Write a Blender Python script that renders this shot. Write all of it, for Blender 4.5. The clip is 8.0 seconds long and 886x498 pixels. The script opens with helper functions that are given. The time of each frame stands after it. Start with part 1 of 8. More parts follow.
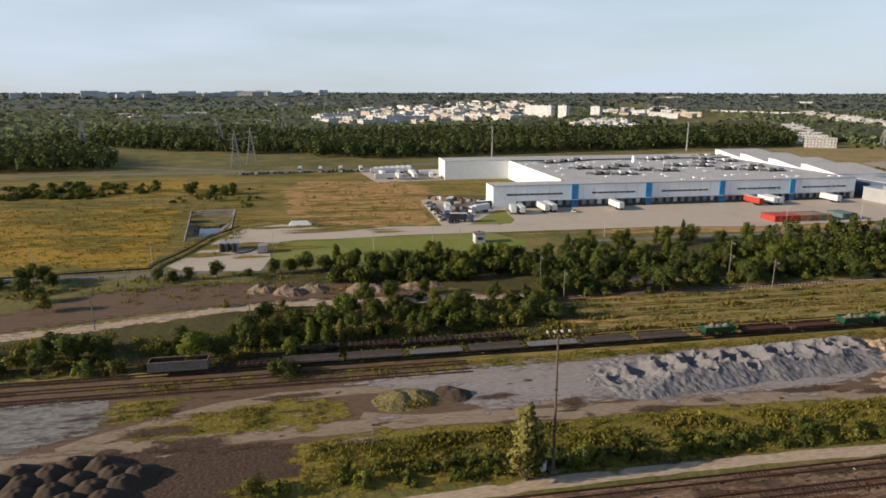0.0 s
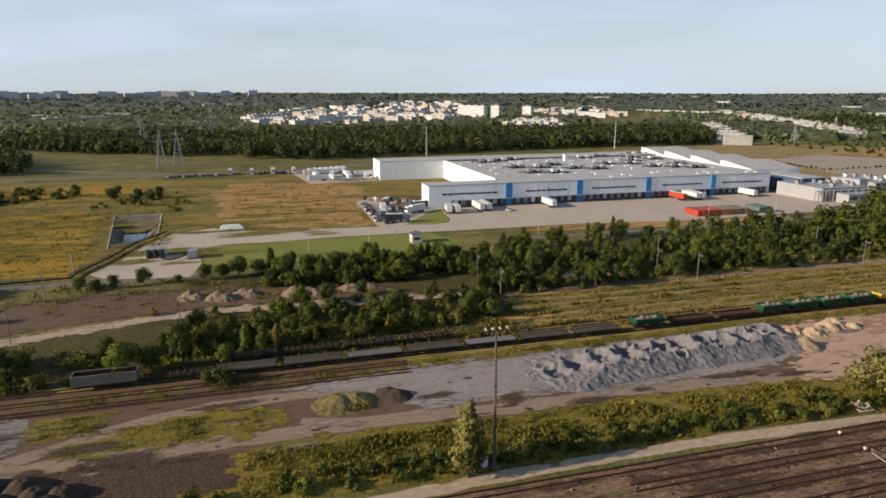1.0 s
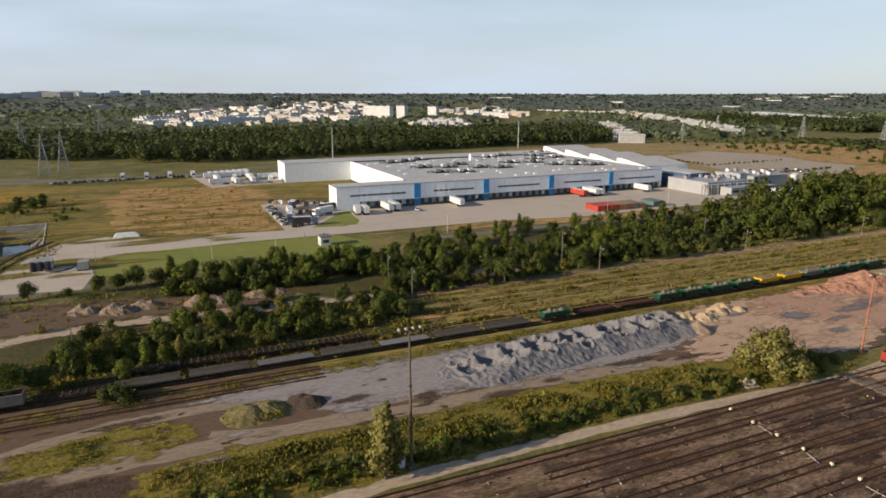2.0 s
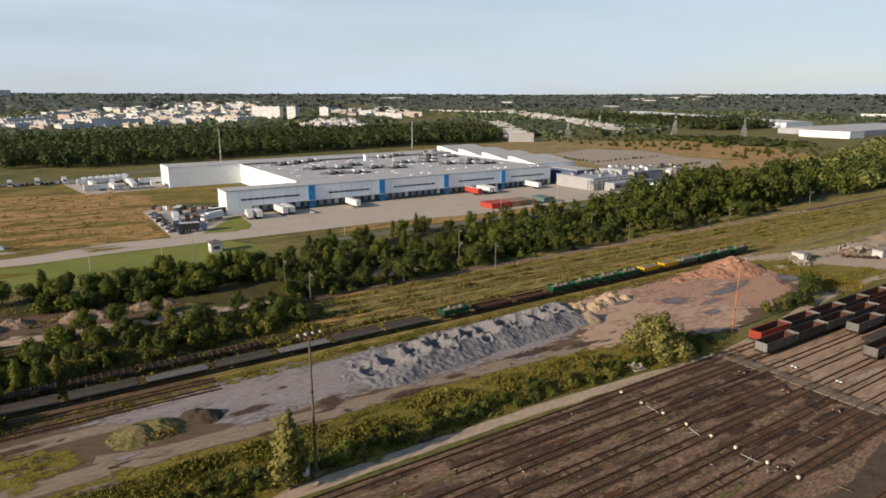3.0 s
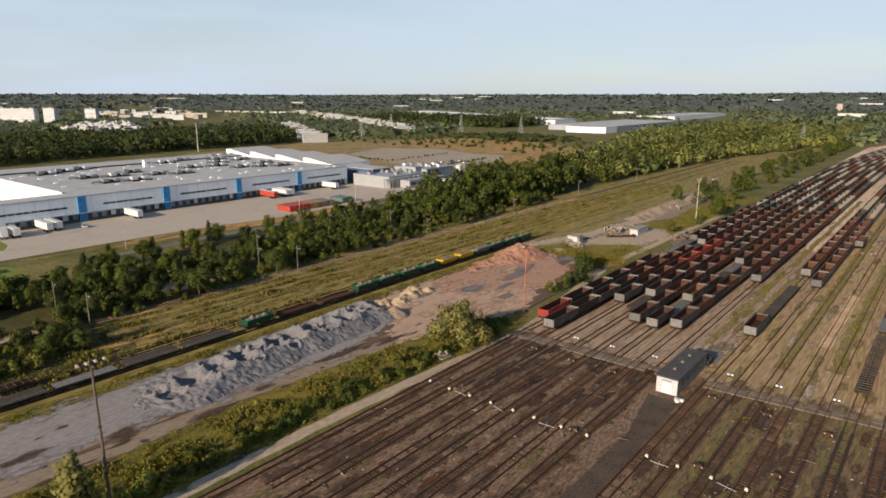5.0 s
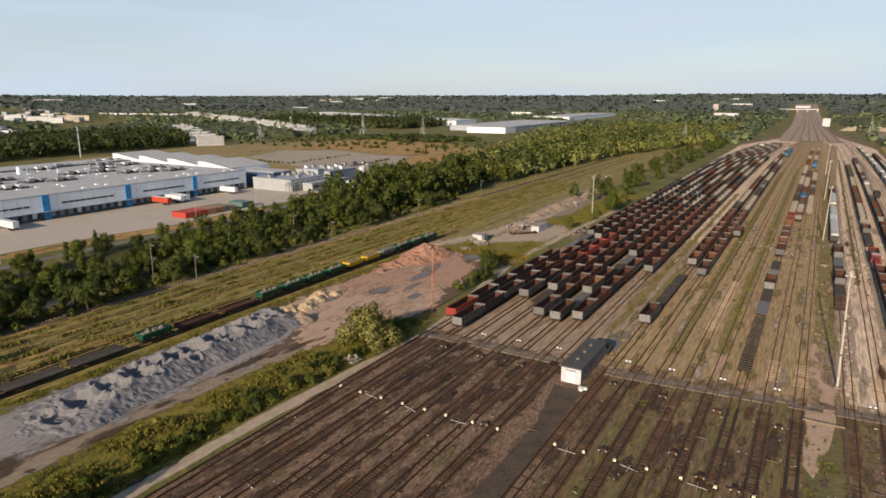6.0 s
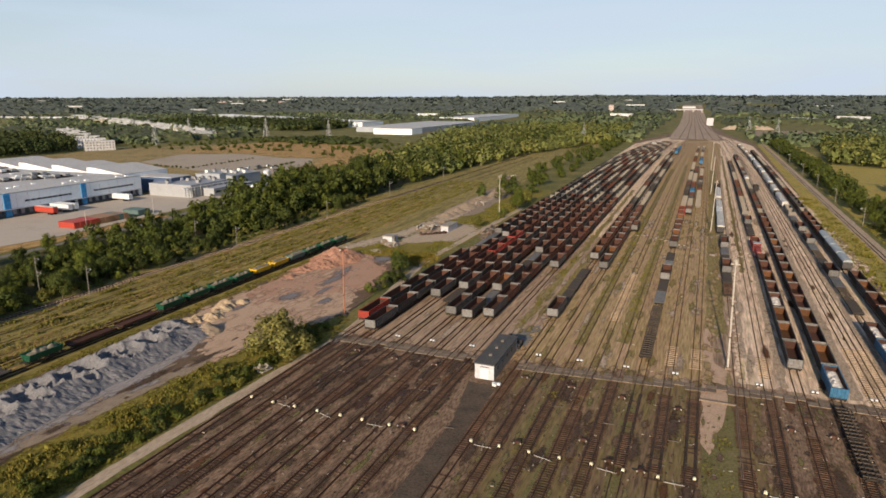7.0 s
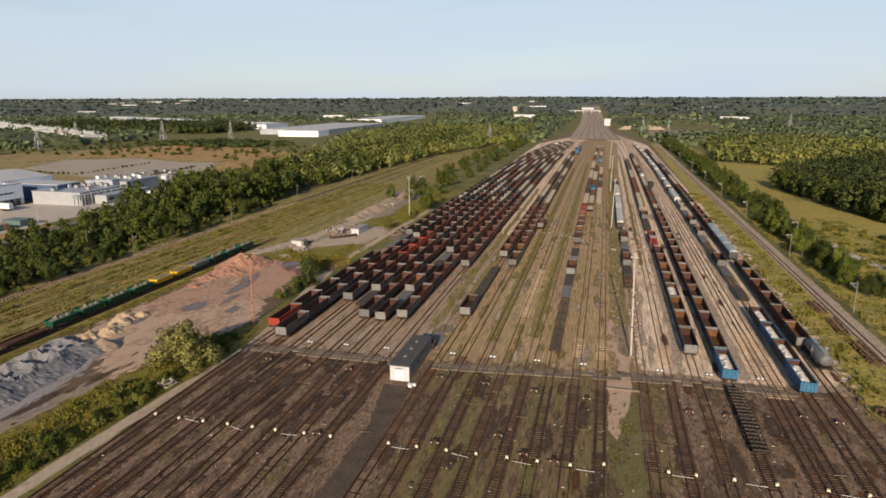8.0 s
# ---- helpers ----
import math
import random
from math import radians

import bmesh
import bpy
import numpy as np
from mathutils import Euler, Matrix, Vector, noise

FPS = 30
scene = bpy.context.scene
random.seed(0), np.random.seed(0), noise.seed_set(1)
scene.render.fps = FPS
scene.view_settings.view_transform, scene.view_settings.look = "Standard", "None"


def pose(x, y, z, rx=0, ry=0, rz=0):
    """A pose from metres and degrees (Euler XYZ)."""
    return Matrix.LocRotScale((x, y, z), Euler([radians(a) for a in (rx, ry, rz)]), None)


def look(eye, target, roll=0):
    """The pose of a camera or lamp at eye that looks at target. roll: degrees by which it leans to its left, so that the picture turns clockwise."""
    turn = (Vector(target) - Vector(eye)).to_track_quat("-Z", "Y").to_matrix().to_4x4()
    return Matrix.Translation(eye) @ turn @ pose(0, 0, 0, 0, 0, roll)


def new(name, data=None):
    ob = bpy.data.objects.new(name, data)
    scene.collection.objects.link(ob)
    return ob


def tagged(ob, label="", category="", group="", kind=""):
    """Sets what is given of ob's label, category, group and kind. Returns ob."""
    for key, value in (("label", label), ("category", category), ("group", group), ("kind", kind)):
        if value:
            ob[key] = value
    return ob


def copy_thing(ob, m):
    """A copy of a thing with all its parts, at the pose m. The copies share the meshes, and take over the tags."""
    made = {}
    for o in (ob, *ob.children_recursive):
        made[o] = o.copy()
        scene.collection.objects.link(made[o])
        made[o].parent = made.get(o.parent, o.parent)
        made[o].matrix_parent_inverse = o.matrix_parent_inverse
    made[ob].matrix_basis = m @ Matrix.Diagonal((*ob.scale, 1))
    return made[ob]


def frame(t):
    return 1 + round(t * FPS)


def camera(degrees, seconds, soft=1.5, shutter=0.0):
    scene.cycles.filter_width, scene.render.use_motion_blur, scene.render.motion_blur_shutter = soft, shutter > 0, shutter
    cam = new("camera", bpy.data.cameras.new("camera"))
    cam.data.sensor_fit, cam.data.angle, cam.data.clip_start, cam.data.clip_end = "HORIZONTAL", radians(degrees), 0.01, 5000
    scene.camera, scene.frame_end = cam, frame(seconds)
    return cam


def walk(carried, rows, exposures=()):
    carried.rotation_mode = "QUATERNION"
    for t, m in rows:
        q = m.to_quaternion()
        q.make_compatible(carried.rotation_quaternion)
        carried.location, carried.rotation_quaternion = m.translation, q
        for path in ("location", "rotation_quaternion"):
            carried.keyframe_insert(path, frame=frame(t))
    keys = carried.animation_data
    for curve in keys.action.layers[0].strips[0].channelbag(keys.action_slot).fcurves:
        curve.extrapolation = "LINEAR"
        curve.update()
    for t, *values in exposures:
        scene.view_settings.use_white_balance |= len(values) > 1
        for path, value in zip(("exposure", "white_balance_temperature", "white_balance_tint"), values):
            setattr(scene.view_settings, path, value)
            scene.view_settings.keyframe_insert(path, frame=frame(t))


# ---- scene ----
cam = camera(69.1, 8.0, soft=1.7)
PATH = [
    (0.0, pose(0, 0, 57, 76.45, -0.02, 80.04)),
    (0.5, pose(0, 0, 57, 76.46, -0.02, 77.04)),
    (1.0, pose(0, 0, 57, 76.46, 0.01, 74.26)),
    (1.5, pose(0, 0, 57, 76.48, 0.00, 70.42)),
    (3.0, pose(0, 0, 57, 76.53, -0.04, 56.76)),
    (3.5, pose(0, 0, 57, 76.54, -0.09, 52.10)),
    (4.0, pose(0, 0, 57, 76.52, -0.08, 47.86)),
    (4.5, pose(0, 0, 57, 76.53, -0.04, 43.27)),
    (6.0, pose(0, 0, 57, 76.65, 0.00, 30.24)),
    (6.5, pose(0, 0, 57, 76.72, 0.07, 26.00)),
    (7.0, pose(0, 0, 57, 76.77, 0.06, 22.07)),
    (7.5, pose(0, 0, 57, 76.83, 0.06, 17.88)),
    (8.0, pose(0, 0, 57, 76.89, 0.04, 13.98)),
]
walk(cam, PATH, exposures=((0.0, 0.39), (1.6, 0.38), (3.2, 0.36), (8.0, 0.36)))

# ---- light: low late sun from the south, thin high cloud ----
SUN_EL = radians(18.5)
SUN_DIR = Vector((0.05, -1.0, 0)).normalized() * math.cos(SUN_EL) + Vector((0, 0, math.sin(SUN_EL)))
sun = new("sun", bpy.data.lights.new("sun", "SUN"))
sun.data.energy, sun.data.angle, sun.data.color = 5.0, radians(0.6), (1.0, 0.80, 0.58)
sun.matrix_world = look((0, 0, 300), Vector((0, 0, 300)) - SUN_DIR)

world = bpy.data.worlds.new("sky")
scene.world = world
world.use_nodes = True
wn, wl = world.node_tree.nodes, world.node_tree.links
wn.clear()
sky = wn.new("ShaderNodeTexSky")
sky.sky_type, sky.sun_disc = "NISHITA", False
sky.sun_elevation, sky.sun_rotation = SUN_EL, radians(176)
sky.air_density, sky.dust_density, sky.ozone_density = 1.0, 0.5, 1.6
wtc = wn.new("ShaderNodeTexCoord")
wmap = wn.new("ShaderNodeMapping")
wmap.inputs["Scale"].default_value = (1.2, 1.2, 9.0)
wmap.inputs["Rotation"].default_value = (0.05, 0.1, 0.5)
cloud = wn.new("ShaderNodeTexNoise")
cloud.inputs["Scale"].default_value, cloud.inputs["Detail"].default_value = 2.2, 7
cramp = wn.new("ShaderNodeMapRange")
cramp.inputs["From Min"].default_value, cramp.inputs["From Max"].default_value = 0.38, 0.72
cramp.inputs["To Min"].default_value, cramp.inputs["To Max"].default_value = 0.64, 1.0
veil = wn.new("ShaderNodeMix")
veil.data_type = "RGBA"
veil.inputs["B"].default_value = (6.0, 6.95, 8.2, 1)
back = wn.new("ShaderNodeBackground")
back.inputs["Strength"].default_value = 0.08
wout = wn.new("ShaderNodeOutputWorld")
wl.new(wtc.outputs["Generated"], wmap.inputs["Vector"])
wl.new(wmap.outputs["Vector"], cloud.inputs["Vector"])
wl.new(cloud.outputs["Fac"], cramp.inputs["Value"])
wsep = wn.new("ShaderNodeSeparateXYZ")
wl.new(wtc.outputs["Generated"], wsep.inputs["Vector"])
fade = wn.new("ShaderNodeMapRange")  # the veil of haze and cirrus thins out overhead
fade.interpolation_type = "SMOOTHSTEP"
fade.inputs["From Min"].default_value, fade.inputs["From Max"].default_value = 0.10, 0.45
fade.inputs["To Min"].default_value, fade.inputs["To Max"].default_value = 1.0, 0.05
wl.new(wsep.outputs["Z"], fade.inputs["Value"])
wmul = wn.new("ShaderNodeMath")
wmul.operation = "MULTIPLY"
wl.new(cramp.outputs["Result"], wmul.inputs[0])
wl.new(fade.outputs["Result"], wmul.inputs[1])
wl.new(wmul.outputs["Value"], veil.inputs["Factor"])
wl.new(sky.outputs["Color"], veil.inputs["A"])
wl.new(veil.outputs["Result"], back.inputs["Color"])
wl.new(back.outputs["Background"], wout.inputs["Surface"])

RNG = random.Random(7)
NPR = np.random.RandomState(7)


# ---- materials ----
def surface(name, colours, scale=1.0, fine=8.0, rough=0.9, metal=0.0, bump=0.3, stretch=(1, 1, 1), per_object=0.0, per_island=0.0,
            space="Position", spread=(0.35, 0.65), leafy=0.0, contrast=0.3, mid=0.4):
    """Two-scale mottled material: the colours follow a coarse noise, a fine noise breaks them and gives relief. Scales per metre."""
    m = bpy.data.materials.new(name)
    m.use_nodes = True
    n, l = m.node_tree.nodes, m.node_tree.links
    bsdf = n["Principled BSDF"]
    bsdf.inputs["Roughness"].default_value, bsdf.inputs["Metallic"].default_value = rough, metal
    if "Specular IOR Level" in bsdf.inputs:
        bsdf.inputs["Specular IOR Level"].default_value = 0.25
    if space == "Position":
        src = n.new("ShaderNodeNewGeometry").outputs["Position"]
    else:
        src = n.new("ShaderNodeTexCoord").outputs["Object"]
    mp = n.new("ShaderNodeMapping")
    mp.inputs["Scale"].default_value = stretch
    l.new(src, mp.inputs["Vector"])
    coarse = n.new("ShaderNodeTexNoise")
    coarse.inputs["Scale"].default_value, coarse.inputs["Detail"].default_value, coarse.inputs["Roughness"].default_value = scale, 6, 0.62
    l.new(mp.outputs["Vector"], coarse.inputs["Vector"])
    ramp = n.new("ShaderNodeValToRGB")
    while len(ramp.color_ramp.elements) < len(colours):
        ramp.color_ramp.elements.new(0.5)
    for k, c in enumerate(colours):
        e = ramp.color_ramp.elements[k]
        e.position = spread[0] + (spread[1] - spread[0]) * k / max(1, len(colours) - 1)
        e.color = (*c, 1)
    middle = n.new("ShaderNodeTexNoise")
    middle.inputs["Scale"].default_value, middle.inputs["Detail"].default_value, middle.inputs["Roughness"].default_value = scale * 6.5, 5, 0.65
    l.new(mp.outputs["Vector"], middle.inputs["Vector"])
    blend = n.new("ShaderNodeMix")
    blend.inputs["Factor"].default_value = mid
    l.new(coarse.outputs["Fac"], blend.inputs["A"])
    l.new(middle.outputs["Fac"], blend.inputs["B"])
    l.new(blend.outputs["Result"], ramp.inputs["Fac"])
    small = n.new("ShaderNodeTexNoise")
    small.inputs["Scale"].default_value, small.inputs["Detail"].default_value = fine, 5
    l.new(mp.outputs["Vector"], small.inputs["Vector"])
    rng = n.new("ShaderNodeMapRange")
    rng.inputs["From Min"].default_value, rng.inputs["From Max"].default_value = 0.3, 0.7
    rng.inputs["To Min"].default_value, rng.inputs["To Max"].default_value = 1 - contrast, 1 + contrast
    l.new(small.outputs["Fac"], rng.inputs["Value"])
    value = rng.outputs["Result"]
    for amount, kind in ((per_object, "object"), (per_island, "island")):
        if amount:
            r = n.new("ShaderNodeObjectInfo").outputs["Random"] if kind == "object" else n.new("ShaderNodeNewGeometry").outputs["Random Per Island"]
            mr = n.new("ShaderNodeMapRange")
            mr.inputs["To Min"].default_value, mr.inputs["To Max"].default_value = 1 - amount, 1 + amount
            l.new(r, mr.inputs["Value"])
            mu = n.new("ShaderNodeMath")
            mu.operation = "MULTIPLY"
            l.new(value, mu.inputs[0])
            l.new(mr.outputs["Result"], mu.inputs[1])
            value = mu.outputs["Value"]
    mult = n.new("ShaderNodeVectorMath")
    mult.operation = "SCALE"
    l.new(ramp.outputs["Color"], mult.inputs[0])
    l.new(value, mult.inputs["Scale"])
    l.new(mult.outputs["Vector"], bsdf.inputs["Base Color"])
    if bump:
        b = n.new("ShaderNodeBump")
        b.inputs["Strength"].default_value = min(1, bump)
        b.inputs["Distance"].default_value = 0.22 / fine
        l.new(small.outputs["Fac"], b.inputs["Height"])
        l.new(b.outputs["Normal"], bsdf.inputs["Normal"])
    if leafy:
        tr = n.new("ShaderNodeBsdfTranslucent")
        mx = n.new("ShaderNodeMixShader")
        mx.inputs["Fac"].default_value = leafy
        l.new(mult.outputs["Vector"], tr.inputs["Color"])
        l.new(bsdf.outputs["BSDF"], mx.inputs[1])
        l.new(tr.outputs["BSDF"], mx.inputs[2])
        l.new(mx.outputs["Shader"], n["Material Output"].inputs["Surface"])
    return m


M = {
    "grass": surface("rough grass", [(0.065, 0.075, 0.022), (0.13, 0.125, 0.035), (0.22, 0.17, 0.065)], 0.045, 0.9, bump=0.8, spread=(0.38, 0.62)),
    "meadow": surface("autumn meadow", [(0.08755, 0.09153, 0.01839), (0.1441, 0.1239, 0.02575), (0.2679, 0.1831, 0.04138), (0.1081, 0.1023, 0.02207), (0.1751, 0.14, 0.03035)], 0.022, 0.9, bump=0.8, spread=(0.40, 0.60), stretch=(1.5, 0.5, 1), contrast=0.25, mid=0.3),
    "gold": surface("goldenrod meadow", [(0.1132, 0.1029, 0.01462), (0.2571, 0.1678, 0.01548), (0.3497, 0.2124, 0.0172), (0.1543, 0.1285, 0.01892)], 0.025, 0.9, bump=0.8, spread=(0.40, 0.60), stretch=(1.5, 0.5, 1), contrast=0.25, mid=0.3),
    "straw": surface("dry straw meadow", [(0.14, 0.11, 0.03), (0.34, 0.20, 0.07), (0.46, 0.29, 0.125), (0.19, 0.13, 0.035), (0.40, 0.25, 0.095)], 0.035, 0.7, bump=0.8, spread=(0.42, 0.58), stretch=(1.5, 0.35, 1), contrast=0.3, mid=0.4),
    "overgrown": surface("overgrown track field", [(0.08725, 0.08669, 0.02156), (0.1939, 0.1586, 0.049), (0.2908, 0.2274, 0.07841), (0.1164, 0.1057, 0.0294), (0.2423, 0.1903, 0.06371)], 0.2, 1.6, bump=0.8, spread=(0.38, 0.62), stretch=(1.0, 0.07, 1), contrast=0.4, mid=0.45),
    "verge": surface("weedy verge", [(0.09359, 0.08633, 0.01389), (0.1772, 0.1483, 0.02411), (0.2365, 0.1736, 0.03507)], 0.12, 1.8, bump=0.9, contrast=0.4),
    # Brighter than the western meadow: the sunlit look is in the colour.
    "bright_meadow": surface("sunlit yellow-green meadow", [(0.1936, 0.1795, 0.0482), (0.2846, 0.2373, 0.06426), (0.3643, 0.2779, 0.06426), (0.2277, 0.1967, 0.06426)], 0.06, 1.0, bump=0.8, spread=(0.40, 0.60), contrast=0.35, mid=0.5),
    # Weedy olive darkened further: tree shade is put into the colour.
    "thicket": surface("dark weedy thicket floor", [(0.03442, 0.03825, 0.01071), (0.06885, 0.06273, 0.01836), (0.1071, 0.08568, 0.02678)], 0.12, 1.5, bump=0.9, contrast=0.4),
    "lawn": surface("mown lawn", [(0.1396, 0.1662, 0.03192), (0.1795, 0.2061, 0.04256), (0.2195, 0.2195, 0.05985)], 0.05, 2.0, bump=0.3, contrast=0.15),
    "yard": surface("oily yard ballast", [(0.08106, 0.05165, 0.03578), (0.1473, 0.09514, 0.06228), (0.2211, 0.1468, 0.09937), (0.118, 0.08155, 0.04637)], 0.14, 3.0, bump=0.6, spread=(0.40, 0.60), stretch=(1.0, 0.3, 1), contrast=0.6),
    "yard_grass": surface("grassy yard ballast", [(0.1083, 0.0721, 0.04702), (0.1745, 0.118, 0.06688), (0.1565, 0.1224, 0.04702), (0.2227, 0.1474, 0.09405)], 0.13, 2.4, bump=0.6, spread=(0.40, 0.60), stretch=(1.0, 0.12, 1), contrast=0.45),
    # Lighter copies of the near ballast: the sunlit look is in the colour.
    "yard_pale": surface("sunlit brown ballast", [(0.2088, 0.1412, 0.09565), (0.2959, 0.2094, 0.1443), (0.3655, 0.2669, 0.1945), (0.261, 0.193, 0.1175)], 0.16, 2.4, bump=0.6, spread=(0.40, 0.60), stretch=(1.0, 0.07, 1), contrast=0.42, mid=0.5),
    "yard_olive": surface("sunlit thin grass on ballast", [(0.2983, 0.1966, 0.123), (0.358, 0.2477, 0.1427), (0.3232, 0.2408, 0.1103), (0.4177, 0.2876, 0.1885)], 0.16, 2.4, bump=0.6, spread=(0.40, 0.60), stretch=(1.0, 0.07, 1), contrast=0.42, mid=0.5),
    "cinder": surface("pale cinder path", [(0.30, 0.228, 0.168), (0.42, 0.335, 0.255)], 0.2, 2.4, bump=0.5, stretch=(1.0, 0.3, 1), contrast=0.4),
    "yard_weeds": surface("weed strip", [(0.1656, 0.129, 0.0551), (0.2162, 0.172, 0.0665), (0.2668, 0.1978, 0.1045)], 0.2, 2.5, bump=0.7, stretch=(1.0, 0.15, 1), contrast=0.4),
    "dirt": surface("pale dirt road", [(0.1792, 0.1349, 0.09619), (0.2735, 0.215, 0.1603), (0.2122, 0.1632, 0.1207)], 0.22, 5.0, bump=0.25, stretch=(1.0, 0.14, 1), contrast=0.3, mid=0.5),
    "dirt_dark": surface("damp brown dirt", [(0.07448, 0.04887, 0.03278), (0.1372, 0.09196, 0.06164), (0.09408, 0.06251, 0.04066)], 0.16, 5.0, bump=0.25, stretch=(1.0, 0.14, 1), contrast=0.3, mid=0.55),
    "soil": surface("dark tilled soil", [(0.04633, 0.03006, 0.02106), (0.08073, 0.05309, 0.03685), (0.05967, 0.03838, 0.02633)], 0.5, 1.6, bump=1.0, contrast=0.4),
    "puddle": surface("wet ground", [(0.152, 0.1377, 0.14), (0.1995, 0.1836, 0.1848)], 0.2, 2.0, rough=0.6, bump=0.05),
    "gravel": surface("grey crushed stone", [(0.2099, 0.1902, 0.187), (0.2819, 0.2583, 0.2562), (0.2377, 0.2062, 0.1927)], 0.11, 5.0, bump=0.3, stretch=(1.0, 0.14, 1), contrast=0.3, mid=0.5),
    "gravel_pile": surface("heaped grey aggregate", [(0.1343, 0.1343, 0.1474), (0.1846, 0.1846, 0.1994)], 0.3, 3.5, bump=0.8),
    "sand": surface("heaped tan sand", [(0.31, 0.23, 0.15), (0.41, 0.32, 0.22)], 0.3, 3.0, bump=0.4),
    "sandy": surface("trodden sand ground", [(0.3607, 0.2446, 0.1689), (0.4668, 0.3345, 0.2434), (0.3288, 0.2047, 0.1391)], 0.12, 4.0, bump=0.2, contrast=0.2, stretch=(1, 0.5, 1), mid=0.5),
    "redsand": surface("red crushed brick ground", [(0.308, 0.1696, 0.1144), (0.418, 0.2597, 0.1872), (0.33, 0.2014, 0.1404)], 0.13, 4.0, bump=0.2, contrast=0.2, stretch=(1, 0.5, 1), mid=0.5),
    "redpile": surface("heaped red aggregate", [(0.2622, 0.1396, 0.095), (0.3321, 0.1862, 0.133)], 0.3, 3.0, bump=0.5),
    "darkheap": surface("dark sifted soil", [(0.0465, 0.03472, 0.026), (0.0682, 0.0504, 0.0375)], 0.8, 5.0, bump=0.8),
    "concrete": surface("weathered concrete paving", [(0.38, 0.33, 0.28), (0.46, 0.41, 0.355), (0.42, 0.365, 0.31)], 0.05, 2.0, bump=0.05, contrast=0.1),
    "asphalt": surface("worn asphalt", [(0.12, 0.112, 0.105), (0.18, 0.167, 0.155), (0.14, 0.132, 0.125)], 0.1, 3.0, bump=0.1, contrast=0.15),
    "asphalt_dark": surface("old dark asphalt", [(0.05175, 0.03956, 0.03107), (0.08625, 0.0644, 0.04768), (0.115, 0.0828, 0.0578)], 0.3, 2.5, bump=0.3),
    "walkway": surface("concrete crossing slabs", [(0.1394, 0.1088, 0.08273), (0.1968, 0.156, 0.1209)], 0.3, 3.0, bump=0.3, per_object=0.22),
    "rail": surface("rusty steel rail", [(0.045, 0.024, 0.016), (0.085, 0.045, 0.03)], 0.5, 4.0, rough=0.6, metal=0.2, bump=0.1),
    "sleeper": surface("old tarred sleeper", [(0.0586, 0.03403, 0.02286), (0.1055, 0.06221, 0.04134)], 0.3, 3.0, bump=0.4, per_island=0.3),
    "sleeper_pale": surface("pale concrete sleeper", [(0.25, 0.19, 0.135), (0.33, 0.26, 0.19)], 0.4, 3.0, bump=0.3, per_island=0.2),
    "leaf_a": surface("dark green foliage", [(0.04753, 0.06776, 0.01693), (0.08985, 0.1093, 0.02446)], 0.35, 1.5, bump=0, per_object=0.35, per_island=0.25, leafy=0.3),
    "leaf_b": surface("mid green foliage", [(0.07771, 0.1045, 0.01889), (0.1433, 0.1656, 0.02833)], 0.35, 1.5, bump=0, per_object=0.35, per_island=0.25, leafy=0.32),
    "leaf_c": surface("yellow-green foliage", [(0.11, 0.118, 0.024), (0.18, 0.17, 0.04)], 0.35, 1.5, bump=0, per_object=0.25, per_island=0.35, leafy=0.32),
    "leaf_d": surface("silvery willow foliage", [(0.155, 0.155, 0.045), (0.235, 0.215, 0.068)], 0.35, 1.5, bump=0, per_object=0.2, per_island=0.3, leafy=0.35),
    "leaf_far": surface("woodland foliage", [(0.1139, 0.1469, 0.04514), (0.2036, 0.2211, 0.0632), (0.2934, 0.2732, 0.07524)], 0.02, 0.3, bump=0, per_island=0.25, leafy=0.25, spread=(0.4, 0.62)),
    # Distance haze is mixed into this leaf colour: paler and bluer.
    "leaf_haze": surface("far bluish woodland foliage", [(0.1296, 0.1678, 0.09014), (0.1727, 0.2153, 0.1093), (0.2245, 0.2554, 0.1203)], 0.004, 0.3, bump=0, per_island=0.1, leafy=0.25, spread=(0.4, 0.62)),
    "canopy": surface("closed woodland canopy", [(0.03844, 0.04898, 0.02356), (0.0651, 0.07564, 0.03472), (0.093, 0.09424, 0.0434)], 0.012, 0.11, bump=1.0, spread=(0.38, 0.62), contrast=0.45, mid=0.5),
    # Canopy colour carries the haze of the far distance.
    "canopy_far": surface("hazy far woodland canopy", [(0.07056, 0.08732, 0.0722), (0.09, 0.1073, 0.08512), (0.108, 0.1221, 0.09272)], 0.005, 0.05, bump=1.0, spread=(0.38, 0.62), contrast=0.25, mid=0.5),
    "wet_gravel": surface("wet grey silt", [(0.075, 0.07, 0.066), (0.15, 0.142, 0.135), (0.26, 0.25, 0.24), (0.10, 0.092, 0.085), (0.17, 0.155, 0.14)], 0.13, 3.0, rough=0.6, bump=0.3, stretch=(1, 0.25, 1), contrast=0.3, mid=0.55, spread=(0.38, 0.62)),
    "weed": surface("weed stalks", [(0.09434, 0.09968, 0.01616), (0.1638, 0.1525, 0.02829), (0.2185, 0.178, 0.0404)], 0.12, 1.5, bump=0, per_island=0.3, leafy=0.3),
    "weed_gold": surface("goldenrod stalks", [(0.104, 0.1035, 0.0198), (0.264, 0.1845, 0.027)], 0.1, 1.5, bump=0, per_island=0.3, leafy=0.3),
    "bark": surface("grey-brown bark", [(0.07, 0.055, 0.042), (0.14, 0.115, 0.09)], 2.0, 9.0, bump=0.6, space="Object"),
    "white_wall": surface("white sandwich panel", [(0.7488, 0.79, 0.832), (0.816, 0.86, 0.9048)], 0.04, 0.7, rough=0.45, bump=0.0, contrast=0.05),
